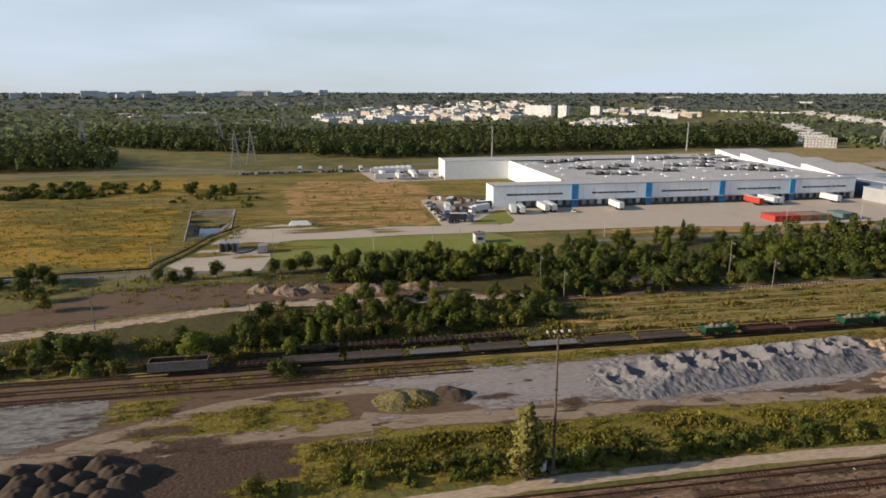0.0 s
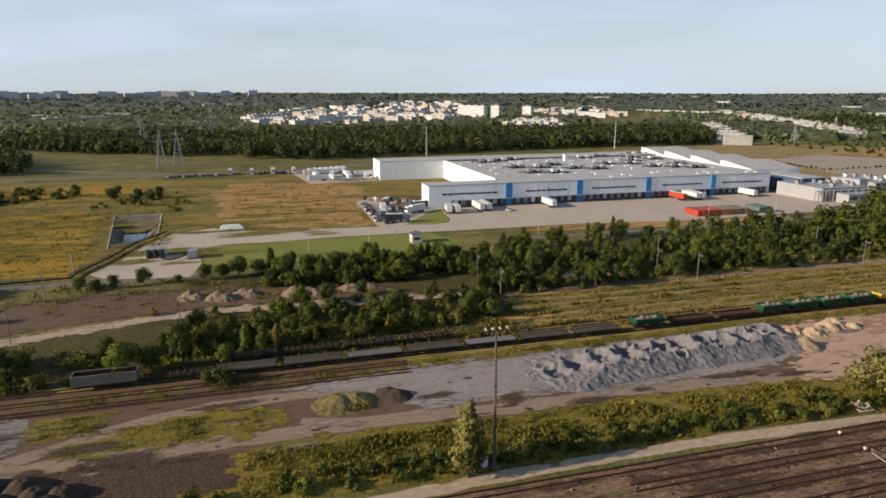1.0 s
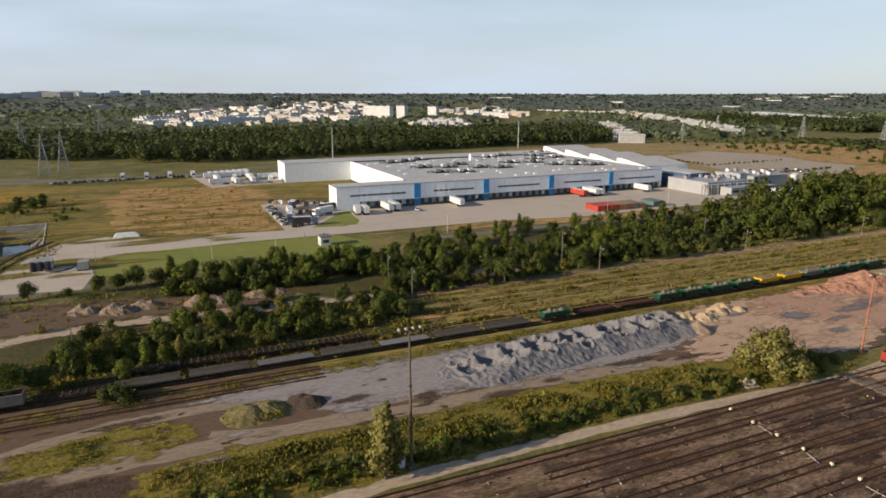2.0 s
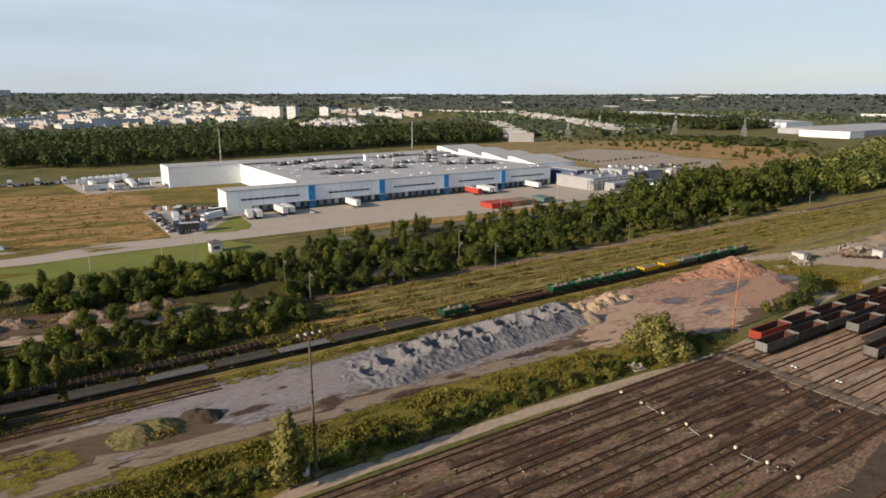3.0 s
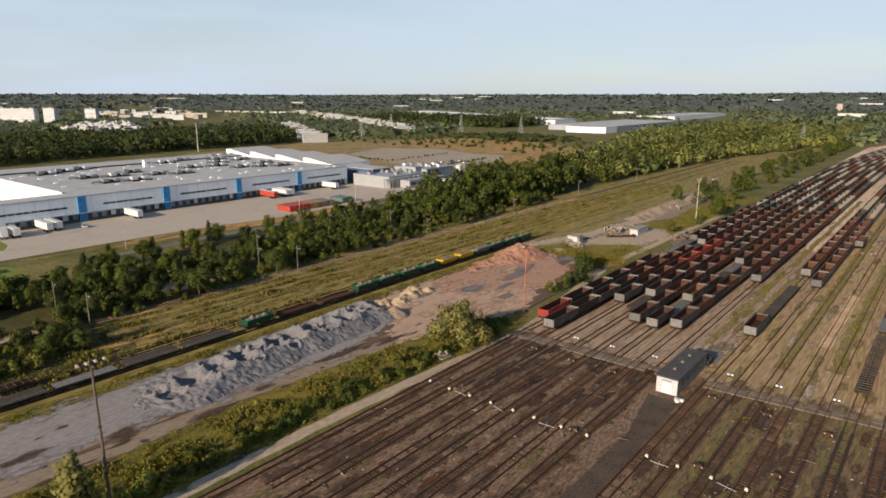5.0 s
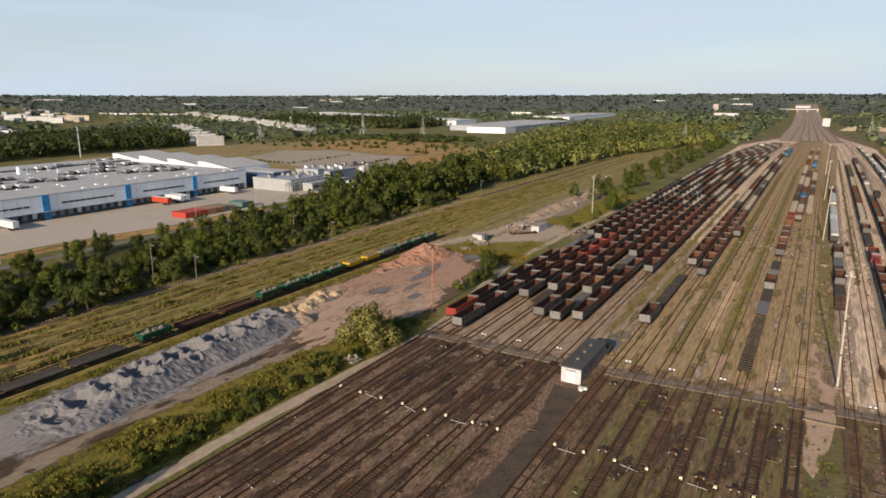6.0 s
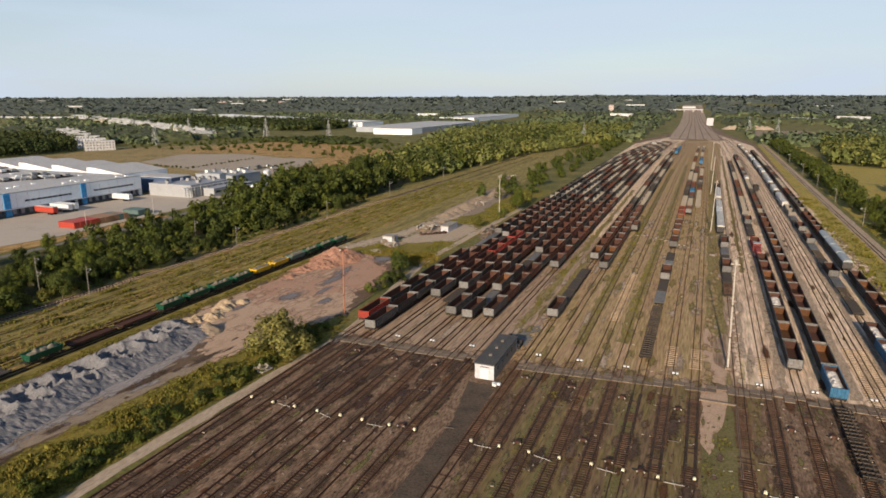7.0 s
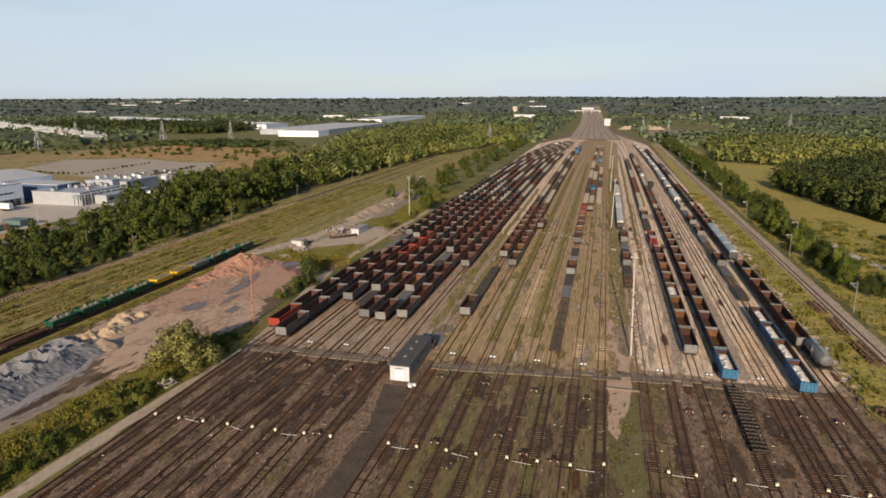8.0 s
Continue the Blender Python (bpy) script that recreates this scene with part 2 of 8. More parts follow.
    "roof_grey": surface("pale grey roof membrane", [(0.36, 0.365, 0.38), (0.46, 0.465, 0.48), (0.40, 0.40, 0.405)], 0.06, 0.8, rough=0.7, bump=0.05, contrast=0.16),
    "blue_panel": surface("blue cladding", [(0.03, 0.20, 0.46), (0.04, 0.25, 0.53)], 0.1, 1.0, rough=0.4, bump=0.02),
    "dark_glass": surface("dark window glass", [(0.03, 0.035, 0.045), (0.06, 0.068, 0.08)], 0.2, 1.0, rough=0.12, bump=0),
    # Dark dock facing; shade of the dock recess is in its blue-grey.
    "dock": surface("dark dock shelter", [(0.08, 0.096, 0.12), (0.136, 0.1568, 0.192)], 0.3, 2.0, rough=0.8, bump=0.1),
    "grey_metal": surface("galvanised metal", [(0.28, 0.29, 0.30), (0.40, 0.41, 0.42)], 0.4, 3.0, rough=0.5, metal=0.4, bump=0.05),
    "grey_wall": surface("grey cladding", [(0.28, 0.31, 0.36), (0.36, 0.385, 0.43)], 0.1, 1.0, rough=0.6, bump=0.05, contrast=0.06),
    "dark_blue": surface("dark blue cladding", [(0.05, 0.085, 0.16), (0.075, 0.11, 0.19)], 0.1, 1.0, rough=0.5, bump=0.03),
    "cream": surface("cream render", [(0.44, 0.40, 0.33), (0.56, 0.51, 0.43)], 0.2, 2.0, bump=0.1),
    "white_paint": surface("white vehicle paint", [(0.551, 0.58, 0.6042), (0.665, 0.7, 0.7314)], 0.5, 3.0, rough=0.4, bump=0.02, contrast=0.12),
    "red_paint": surface("red vehicle paint", [(0.336, 0.045, 0.03), (0.416, 0.065, 0.045)], 0.4, 3.0, rough=0.5, bump=0.05),
    "teal_paint": surface("teal container paint", [(0.084, 0.1386, 0.1364), (0.12, 0.1782, 0.1674)], 0.5, 3.0, rough=0.5, bump=0.05),
    "brown_paint": surface("brown container paint", [(0.26, 0.15, 0.085), (0.32, 0.19, 0.11)], 0.5, 3.0, rough=0.5, bump=0.05),
    "dark_paint": surface("dark vehicle paint", [(0.02, 0.022, 0.028), (0.05, 0.052, 0.06)], 0.5, 3.0, rough=0.35, bump=0.02),
    "tyre": surface("black rubber", [(0.012, 0.012, 0.013), (0.025, 0.025, 0.026)], 2.0, 9.0, rough=0.8),
    "bogie": surface("greasy black steel", [(0.015, 0.013, 0.012), (0.04, 0.032, 0.027)], 1.0, 6.0, rough=0.7, bump=0.1),
    # Shade on the wagon sides is put into these two dark steels.
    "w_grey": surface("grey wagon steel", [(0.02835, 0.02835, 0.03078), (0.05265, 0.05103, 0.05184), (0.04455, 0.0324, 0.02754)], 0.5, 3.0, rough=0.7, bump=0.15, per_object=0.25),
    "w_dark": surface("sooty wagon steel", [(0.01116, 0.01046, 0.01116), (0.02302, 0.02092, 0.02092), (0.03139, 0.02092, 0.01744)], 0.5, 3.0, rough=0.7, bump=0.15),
    "w_brown": surface("brown wagon steel", [(0.04805, 0.01773, 0.0119), (0.08168, 0.03224, 0.02083)], 0.5, 3.0, rough=0.75, bump=0.15),
    "w_red": surface("red wagon steel", [(0.224, 0.0294, 0.02156), (0.3024, 0.049, 0.0343)], 0.5, 3.0, rough=0.65, bump=0.12),
    "w_blue": surface("blue wagon steel", [(0.02625, 0.105, 0.2025), (0.045, 0.1425, 0.2475)], 0.5, 3.0, rough=0.6, bump=0.12),
    "w_green": surface("green wagon steel", [(0.00868, 0.0589, 0.0341), (0.01364, 0.0806, 0.0465)], 0.5, 3.0, rough=0.6, bump=0.12),
    "w_yellow": surface("yellow wagon steel", [(0.50, 0.31, 0.02), (0.60, 0.38, 0.03)], 0.5, 3.0, rough=0.6, bump=0.12),
    # Sunlight on the wagon ends is put into this paler steel.
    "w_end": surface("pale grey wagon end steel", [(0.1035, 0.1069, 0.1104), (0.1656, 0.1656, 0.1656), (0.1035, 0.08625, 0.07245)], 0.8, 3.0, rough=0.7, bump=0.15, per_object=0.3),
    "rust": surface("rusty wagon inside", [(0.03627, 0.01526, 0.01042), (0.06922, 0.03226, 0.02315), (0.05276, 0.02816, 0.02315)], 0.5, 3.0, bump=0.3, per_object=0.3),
    "rust_orange": surface("orange rusty wagon inside", [(0.08661, 0.03763, 0.01649), (0.13, 0.06069, 0.02651)], 0.5, 3.0, bump=0.3, per_object=0.25),
    "white_load": surface("white bulk load", [(0.50, 0.48, 0.46), (0.66, 0.64, 0.62)], 0.7, 3.0, bump=0.5),
    "pole_wood": surface("weathered pole", [(0.08, 0.064, 0.052), (0.136, 0.112, 0.092)], 0.6, 4.0, bump=0.2),
    "pole_rust": surface("rusty red pole", [(0.27, 0.1122, 0.0714), (0.342, 0.1632, 0.102)], 0.6, 4.0, bump=0.1),
    "pole_grey": surface("grey weathered concrete pole", [(0.15, 0.14, 0.125), (0.22, 0.205, 0.185)], 0.6, 4.0, bump=0.1),
    "pole_white": surface("pale concrete pole", [(0.36, 0.33, 0.29), (0.46, 0.43, 0.39)], 0.6, 4.0, bump=0.1),
    "yellow_tag": surface("cream marker paint", [(0.62, 0.567, 0.392), (0.72, 0.672, 0.504)], 1.0, 5.0, bump=0.05),
    "van_roof": surface("dusty white wagon roof", [(0.38, 0.37, 0.35), (0.52, 0.51, 0.49)], 0.5, 2.0, rough=0.6, bump=0.1),
    "tank_grey": surface("dull grey tank steel", [(0.075, 0.082, 0.088), (0.12, 0.125, 0.13), (0.09, 0.085, 0.08)], 0.5, 3.0, rough=0.5, bump=0.1),
    # Far ballast: haze is put in as a pale muted tone.
    "throat": surface("hazy pale ballast", [(0.2534, 0.187, 0.1395), (0.3485, 0.2706, 0.2115), (0.2957, 0.2312, 0.1755)], 0.05, 0.6, bump=0.2, stretch=(1.0, 0.1, 1), contrast=0.35, mid=0.5),
    "tarp_grey": surface("pale blue-grey tarpaulin", [(0.24, 0.27, 0.29), (0.34, 0.37, 0.39)], 0.5, 2.0, rough=0.5, bump=0.3),
    "rubble": surface("pale rubble", [(0.1382, 0.1034, 0.07688), (0.2074, 0.1632, 0.124), (0.1613, 0.09248, 0.06448)], 0.5, 2.0, bump=0.9),
    "leaf_wood": surface("dark woodland foliage", [(0.03919, 0.05981, 0.0201), (0.06719, 0.08683, 0.02682), (0.09797, 0.1061, 0.03183)], 0.02, 0.3, bump=0, per_island=0.22, leafy=0.25, spread=(0.4, 0.62)),
    "dirt_pale": surface("bleached dirt road", [(0.30, 0.232, 0.168), (0.42, 0.338, 0.255), (0.35, 0.275, 0.20)], 0.22, 5.0, bump=0.25, stretch=(1.0, 0.14, 1), contrast=0.3, mid=0.5),
    "hut_white": surface("soiled white render", [(0.423, 0.4235, 0.448), (0.5245, 0.534, 0.5824)], 0.4, 3.0, bump=0.1, contrast=0.15),
    "ruin_wall": surface("weathered grey plaster", [(0.20, 0.185, 0.16), (0.31, 0.29, 0.26), (0.24, 0.21, 0.18)], 0.6, 3.0, bump=0.3, contrast=0.3),
    "hut_grey": surface("grey-brown brickwork", [(0.13, 0.115, 0.10), (0.19, 0.17, 0.15)], 0.5, 4.0, bump=0.3, contrast=0.2),
    "tar": surface("tarred roofing felt", [(0.055, 0.055, 0.06), (0.09, 0.088, 0.09)], 0.3, 3.0, bump=0.2, contrast=0.2),
    "yard_moss": surface("thin dull weeds on ballast", [(0.10, 0.088, 0.038), (0.145, 0.128, 0.05), (0.18, 0.145, 0.075)], 0.3, 2.5, bump=0.7, contrast=0.4),
    # Farthest leaves: haze put into the colour as a flat blue-green.
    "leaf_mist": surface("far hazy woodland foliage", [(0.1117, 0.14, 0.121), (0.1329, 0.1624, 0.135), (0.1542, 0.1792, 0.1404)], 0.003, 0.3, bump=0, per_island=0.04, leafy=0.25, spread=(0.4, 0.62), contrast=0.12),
    "stubble": surface("dry stubble stalks", [(0.1615, 0.1395, 0.045), (0.2422, 0.2025, 0.072), (0.1292, 0.126, 0.036)], 0.12, 1.5, bump=0, per_island=0.3, leafy=0.3),
    "w_pale": surface("pale dusty wagon steel", [(0.1584, 0.1419, 0.1216), (0.2112, 0.1914, 0.1664)], 0.6, 3.0, rough=0.8, bump=0.15),
    "plant_wall": surface("light grey plant cladding", [(0.288, 0.3034, 0.3276), (0.36, 0.3774, 0.4056)], 0.1, 1.0, rough=0.6, bump=0.03, contrast=0.06),
    "deck": surface("weathered plank deck", [(0.05, 0.04, 0.033), (0.085, 0.068, 0.055)], 0.4, 3.0, bump=0.3, contrast=0.35),
    "hopper_load": surface("pale dusty gravel load", [(0.131, 0.121, 0.0931), (0.1814, 0.1663, 0.1323)], 0.5, 3.0, bump=0.6),
    # Lightest ballast copy; its extra brightness is in the colour as well.
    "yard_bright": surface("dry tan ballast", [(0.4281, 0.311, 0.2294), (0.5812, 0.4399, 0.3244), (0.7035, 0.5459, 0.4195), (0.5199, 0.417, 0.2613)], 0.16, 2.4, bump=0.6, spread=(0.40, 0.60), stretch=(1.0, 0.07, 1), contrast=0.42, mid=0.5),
    "litter": surface("pale yard litter", [(0.16, 0.136, 0.112), (0.288, 0.256, 0.216)], 0.3, 4.0, bump=0.2, per_island=0.5),
    "lot": surface("old grey lot paving", [(0.276, 0.2332, 0.1852), (0.368, 0.3127, 0.2517), (0.3105, 0.265, 0.2042)], 0.03, 1.2, bump=0.05, contrast=0.15, stretch=(1, 0.4, 1)),
    "plain": surface("dry olive plain", [(0.14, 0.118, 0.04), (0.24, 0.185, 0.075), (0.32, 0.235, 0.105), (0.17, 0.14, 0.05)], 0.03, 0.7, bump=0.8, spread=(0.40, 0.60), contrast=0.35, mid=0.5),
    "basin_lining": surface("grey basin lining", [(0.1125, 0.1125, 0.1125), (0.1725, 0.1688, 0.165)], 0.2, 2.0, bump=0.1, contrast=0.2),
    "water": surface("still shallow water", [(0.26, 0.364, 0.4875), (0.39, 0.5096, 0.624)], 0.1, 1.0, rough=0.1, bump=0.02),
}


def block_wall(name, tone):
    """Rendered facade of a far housing block with rows of small dark windows."""
    m = surface(name, [tuple(c * 0.88 for c in tone), tone], 0.05, 0.6, rough=0.8, bump=0.03)
    n, l = m.node_tree.nodes, m.node_tree.links
    bsdf = n["Principled BSDF"]
    base = bsdf.inputs["Base Color"].links[0].from_socket
    geo = n.new("ShaderNodeTexCoord")
    sep = n.new("ShaderNodeSeparateXYZ")
    l.new(geo.outputs["Object"], sep.inputs["Vector"])
    add = n.new("ShaderNodeMath")
    l.new(sep.outputs["X"], add.inputs[0])
    l.new(sep.outputs["Y"], add.inputs[1])
    masks = []
    for sock, pitch, share in ((add.outputs["Value"], 3.2, 0.5), (sep.outputs["Z"], 2.9, 0.48)):
        d = n.new("ShaderNodeMath")
        d.operation, d.inputs[1].default_value = "DIVIDE", pitch
        f = n.new("ShaderNodeMath")
        f.operation = "FRACT"
        g = n.new("ShaderNodeMath")
        g.operation, g.inputs[1].default_value = "LESS_THAN", share
        l.new(sock, d.inputs[0])
        l.new(d.outputs["Value"], f.inputs[0])
        l.new(f.outputs["Value"], g.inputs[0])
        masks.append(g.outputs["Value"])
    both = n.new("ShaderNodeMath")
    both.operation = "MULTIPLY"
    l.new(masks[0], both.inputs[0])
    l.new(masks[1], both.inputs[1])
    mix = n.new("ShaderNodeMix")
    mix.data_type = "RGBA"
    l.new(both.outputs["Value"], mix.inputs["Factor"])
    l.new(base, mix.inputs["A"])
    mix.inputs["B"].default_value = (0.10, 0.11, 0.13, 1)
    l.new(mix.outputs["Result"], bsdf.inputs["Base Color"])
    return m


BLOCKS = [block_wall("white block render", (0.67, 0.69, 0.71)), block_wall("cream block render", (0.60, 0.54, 0.43)),
          block_wall("grey block render", (0.48, 0.48, 0.49)), block_wall("salmon block render", (0.52, 0.42, 0.38))]


SOFTENED = {}


def soft(material):
    """The same material worn thin and ragged towards the rim of a spot of ground."""
    if material.name not in SOFTENED:
        m = material.copy()
        m.name = material.name + " spot"
        n, l = m.node_tree.nodes, m.node_tree.links
        cover = n.new("ShaderNodeAttribute")
        cover.attribute_name = "cover"
        pos = n.new("ShaderNodeNewGeometry")
        patchy = n.new("ShaderNodeTexNoise")
        patchy.inputs["Scale"].default_value, patchy.inputs["Detail"].default_value, patchy.inputs["Roughness"].default_value = 1.1, 5, 0.7
        l.new(pos.outputs["Position"], patchy.inputs["Vector"])
        total = n.new("ShaderNodeMath")
        l.new(cover.outputs["Fac"], total.inputs[0])
        l.new(patchy.outputs["Fac"], total.inputs[1])
        edge = n.new("ShaderNodeMapRange")
        edge.interpolation_type = "SMOOTHSTEP"
        edge.inputs["From Min"].default_value, edge.inputs["From Max"].default_value = 0.62, 1.25
        l.new(total.outputs["Value"], edge.inputs["Value"])
        clear = n.new("ShaderNodeBsdfTransparent")
        mix = n.new("ShaderNodeMixShader")
        l.new(edge.outputs["Result"], mix.inputs["Fac"])
        l.new(clear.outputs["BSDF"], mix.inputs[1])
        l.new(n["Principled BSDF"].outputs["BSDF"], mix.inputs[2])
        l.new(mix.outputs["Shader"], n["Material Output"].inputs["Surface"])
        SOFTENED[material.name] = m
    return SOFTENED[material.name]


# ---- mesh helpers ----
class Shape:
    """Collects boxes, tubes and sheets into one mesh."""

    def __init__(self):
        self.v, self.f = [], []

    def box(self, x0, x1, y0, y1, z0, z1, top=None):
        """A box; top: (x0, x1, y0, y1) of its upper face where it tapers."""
        b, t = len(self.v), top or (x0, x1, y0, y1)
        self.v += [(x0, y0, z0), (x1, y0, z0), (x1, y1, z0), (x0, y1, z0), (t[0], t[2], z1), (t[1], t[2], z1), (t[1], t[3], z1), (t[0], t[3], z1)]
        self.f += [(b + 3, b + 2, b + 1, b), (b + 4, b + 5, b + 6, b + 7), (b, b + 1, b + 5, b + 4), (b + 1, b + 2, b + 6, b + 5),
                   (b + 2, b + 3, b + 7, b + 6), (b + 3, b, b + 4, b + 7)]
        return self

    def tube(self, p, q, r0, r1=None, n=8):
        """A closed tapered tube from p to q."""
        p, q, r1 = Vector(p), Vector(q), r0 if r1 is None else r1
        w = (q - p).normalized()
        u = w.orthogonal().normalized()
        s = w.cross(u)
        b = len(self.v)
        for c, r in ((p, r0), (q, r1)):
            for k in range(n):
                a = 2 * math.pi * k / n
                self.v.append(tuple(c + u * (r * math.cos(a)) + s * (r * math.sin(a))))
        self.f += [(b + k, b + (k + 1) % n, b + n + (k + 1) % n, b + n + k) for k in range(n)]
        self.f += [tuple(b + k for k in range(n))[::-1], tuple(b + n + k for k in range(n))]
        return self

    def face(self, *pts):
        b = len(self.v)
        self.v += [tuple(p) for p in pts]
        self.f.append(tuple(range(b, b + len(pts))))
        return self

    def prism(self, outline, axis_lo, axis_hi):
        """An outline in (y, z) drawn out along x."""
        b, n = len(self.v), len(outline)
        self.v += [(axis_lo, y, z) for y, z in outline] + [(axis_hi, y, z) for y, z in outline]
        self.f += [(b + k, b + (k + 1) % n, b + n + (k + 1) % n, b + n + k) for k in range(n)]
        self.f += [tuple(b + k for k in range(n))[::-1], tuple(b + n + k for k in range(n))]
        return self

    def upright(self, outline, z0, z1):
        """An outline in (x, y) drawn up along z."""
        b, n = len(self.v), len(outline)
        self.v += [(x, y, z0) for x, y in outline] + [(x, y, z1) for x, y in outline]
        self.f += [(b + k, b + (k + 1) % n, b + n + (k + 1) % n, b + n + k) for k in range(n)]
        self.f += [tuple(b + k for k in range(n))[::-1], tuple(b + n + k for k in range(n))]
        return self

    def mesh(self, name, material, smooth=False):
        me = bpy.data.meshes.new(name)
        me.from_pydata(self.v, [], self.f)
        me.materials.append(material)
        if smooth:
            me.shade_smooth()
        me.update()
        return me


def part(name, shape, material, parent, label=""):
    data = shape if isinstance(shape, bpy.types.Mesh) else shape.mesh(name, material)
    ob = new(name, data)
    ob.parent = parent
    return tagged(ob, label)


def thing(name, label, category, group="", at=None, kind="", data=None):
    ob = new(name, data)
    if at is not None:
        ob.matrix_world = at
    return tagged(ob, label, category, group, kind)


def sheet(name, verts, faces, material, label, kind="structure", category="ground"):
    me = bpy.data.meshes.new(name)
    me.from_pydata(verts, [], faces)
    me.materials.append(material)
    me.update()
    return tagged(new(name, me), label, category, "", kind)


def jag(x, y, size, amount):
    return amount * noise.noise(Vector((x / size, y / size, 3.1))) + 0.4 * amount * noise.noise(Vector((x * 3.7 / size, y * 3.7 / size, 9.4)))


LAYER = [0]
EDGES = []
FRAYED = {"gravel_ground", "sand_ground", "red_ground", "verge", "grass_island", "tilled_soil", "grass_strip", "ruin_ground", "yard_grass_area", "yard_far_ground", "yard_grass_far", "yard_dry_ground",
          "yard_east_ground", "brown_clearing", "clearing"}


def patch(name, outline, z, material, label, rag=1.0, step=2.5, category="ground", hole=()):
    """A flat piece of ground with a ragged edge, each on a level of its own; hole: an opening left in it."""
    LAYER[0] += 1
    z = 0.2 * z + 0.0005 * LAYER[0]
    if name in FRAYED:
        EDGES.append((outline + outline[:1], material, 1.0))
    bm = bmesh.new()
    ring = []
    n = len(outline)
    for k in range(n):
        a, b = Vector(outline[k]), Vector(outline[(k + 1) % n])
        m = max(1, int((b - a).length / step)) if rag else 1
        for j in range(m):
            p = a.lerp(b, j / m)
            ring.append(bm.verts.new((p.x + jag(p.x, p.y, 6, rag), p.y + jag(p.y + 70, p.x, 6, rag), z)))
    if hole:
        edges = [bm.edges.new((ring[k - 1], ring[k])) for k in range(len(ring))]
        inner = [bm.verts.new((*p, z)) for p in hole]
        edges += [bm.edges.new((inner[k - 1], inner[k])) for k in range(len(inner))]
        bmesh.ops.triangle_fill(bm, use_beauty=True, use_dissolve=False, edges=edges)
        for f in bm.faces:
            f.normal_update()
            if f.normal.z < 0:
                f.normal_flip()
    else:
        f = bm.faces.new(ring)
        f.normal_update()
        if f.normal.z < 0:
            f.normal_flip()
        bmesh.ops.triangulate(bm, faces=[f])
    me = bpy.data.meshes.new(name)
    bm.to_mesh(me)
    bm.free()
    me.materials.append(material)
    return tagged(new(name, me), label, category, "", "structure")


def lane(name, line, width, z, material, label, rag=0.4, step=3.0, category="road"):
    """A road along a line, with uneven edges."""
    LAYER[0] += 1
    z = 0.2 * z + 0.0005 * LAYER[0]
    pts = []
    for a, b in zip(line, line[1:]):
        a, b = Vector(a), Vector(b)
        m = max(1, int((b - a).length / step))
        pts += [a.lerp(b, j / m) for j in range(m)]
    pts.append(Vector(line[-1]))
    for _ in range(6):
        pts = [pts[0]] + [(pts[k - 1] + pts[k] * 2 + pts[k + 1]) / 4 for k in range(1, len(pts) - 1)] + [pts[-1]]
    v, f = [], []
    if name in ("ruin_road", "pale_road"):
        EDGES.append((pts, material, width / 2))
    for k, p in enumerate(pts):
        d = (pts[min(k + 1, len(pts) - 1)] - pts[max(k - 1, 0)]).normalized()
        s = Vector((-d.y, d.x))
        for side in (-1, 1):
            w = side * (width / 2 + jag(p.x + side * 40, p.y, 5, rag))
            v.append((p.x + s.x * w, p.y + s.y * w, z))
        if k:
            f.append((2 * k - 2, 2 * k - 1, 2 * k + 1, 2 * k))
    ob = sheet(name, v, [g[::-1] for g in f], material, label, "structure", category)
    return ob


def rise(x, y):
    """Height of the land: flat near by, a broad low rise far away."""
    d = math.hypot(x, y)
    t = min(1.0, max(0.0, (d - 1500) / 3300))
    a = math.atan2(-x, y)
    return t * t * (3 - 2 * t) * (50 + 7 * min(1.0, max(0.0, (0.40 - a) / 0.25)) + 2.5 * math.sin(a * 5 + 0.7) + 1.5 * math.sin(a * 13))


# ---- the ground: one sheet out to the horizon ----
BASIN = [(-262, -58), (-334, -69), (-334, -48), (-282, -43)]
rings = [650, 900, 1200, 1500, 1800, 2100, 2400, 2700, 3000, 3300, 3600, 3900, 4200, 4500, 4800, 4930]
SEG = 180
gbm = bmesh.new()
grid = []
for r in rings:
    grid.append([gbm.verts.new((-r * math.sin(2 * math.pi * k / SEG), r * math.cos(2 * math.pi * k / SEG), rise(-r * math.sin(2 * math.pi * k / SEG), r * math.cos(2 * math.pi * k / SEG)))) for k in range(SEG)])
for i in range(len(rings) - 1):
    for k in range(SEG):
        gbm.faces.new((grid[i][k], grid[i + 1][k], grid[i + 1][(k + 1) % SEG], grid[i][(k + 1) % SEG]))
gedges = [gbm.edges.get((grid[0][k - 1], grid[0][k])) for k in range(SEG)]
gholes = [gbm.verts.new((*p, 0)) for p in BASIN]
gedges += [gbm.edges.new((gholes[k - 1], gholes[k])) for k in range(4)]
bmesh.ops.triangle_fill(gbm, use_beauty=True, use_dissolve=False, edges=gedges)
for f in gbm.faces:
    f.normal_update()
    if f.normal.z < 0:
        f.normal_flip()
gmesh = bpy.data.meshes.new("ground")
gbm.to_mesh(gmesh)
gbm.free()
gmesh.materials.append(M["grass"])
tagged(new("ground", gmesh), "rough olive grassland reaching to the horizon", "ground", "", "structure")

patch("railway_yard", [(-79.5, -60), (-79.5, 300), (-86, 900), (-60, 1100), (-30, 1400), (10, 1400), (30, 1100), (56, 900), (56, -60)], 0.02, M["yard"],
      "dark oily ballast ground of a railway yard", 0.8)
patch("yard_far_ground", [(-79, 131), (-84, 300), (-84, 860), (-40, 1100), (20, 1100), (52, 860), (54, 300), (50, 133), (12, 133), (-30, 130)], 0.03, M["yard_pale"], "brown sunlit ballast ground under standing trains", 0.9)
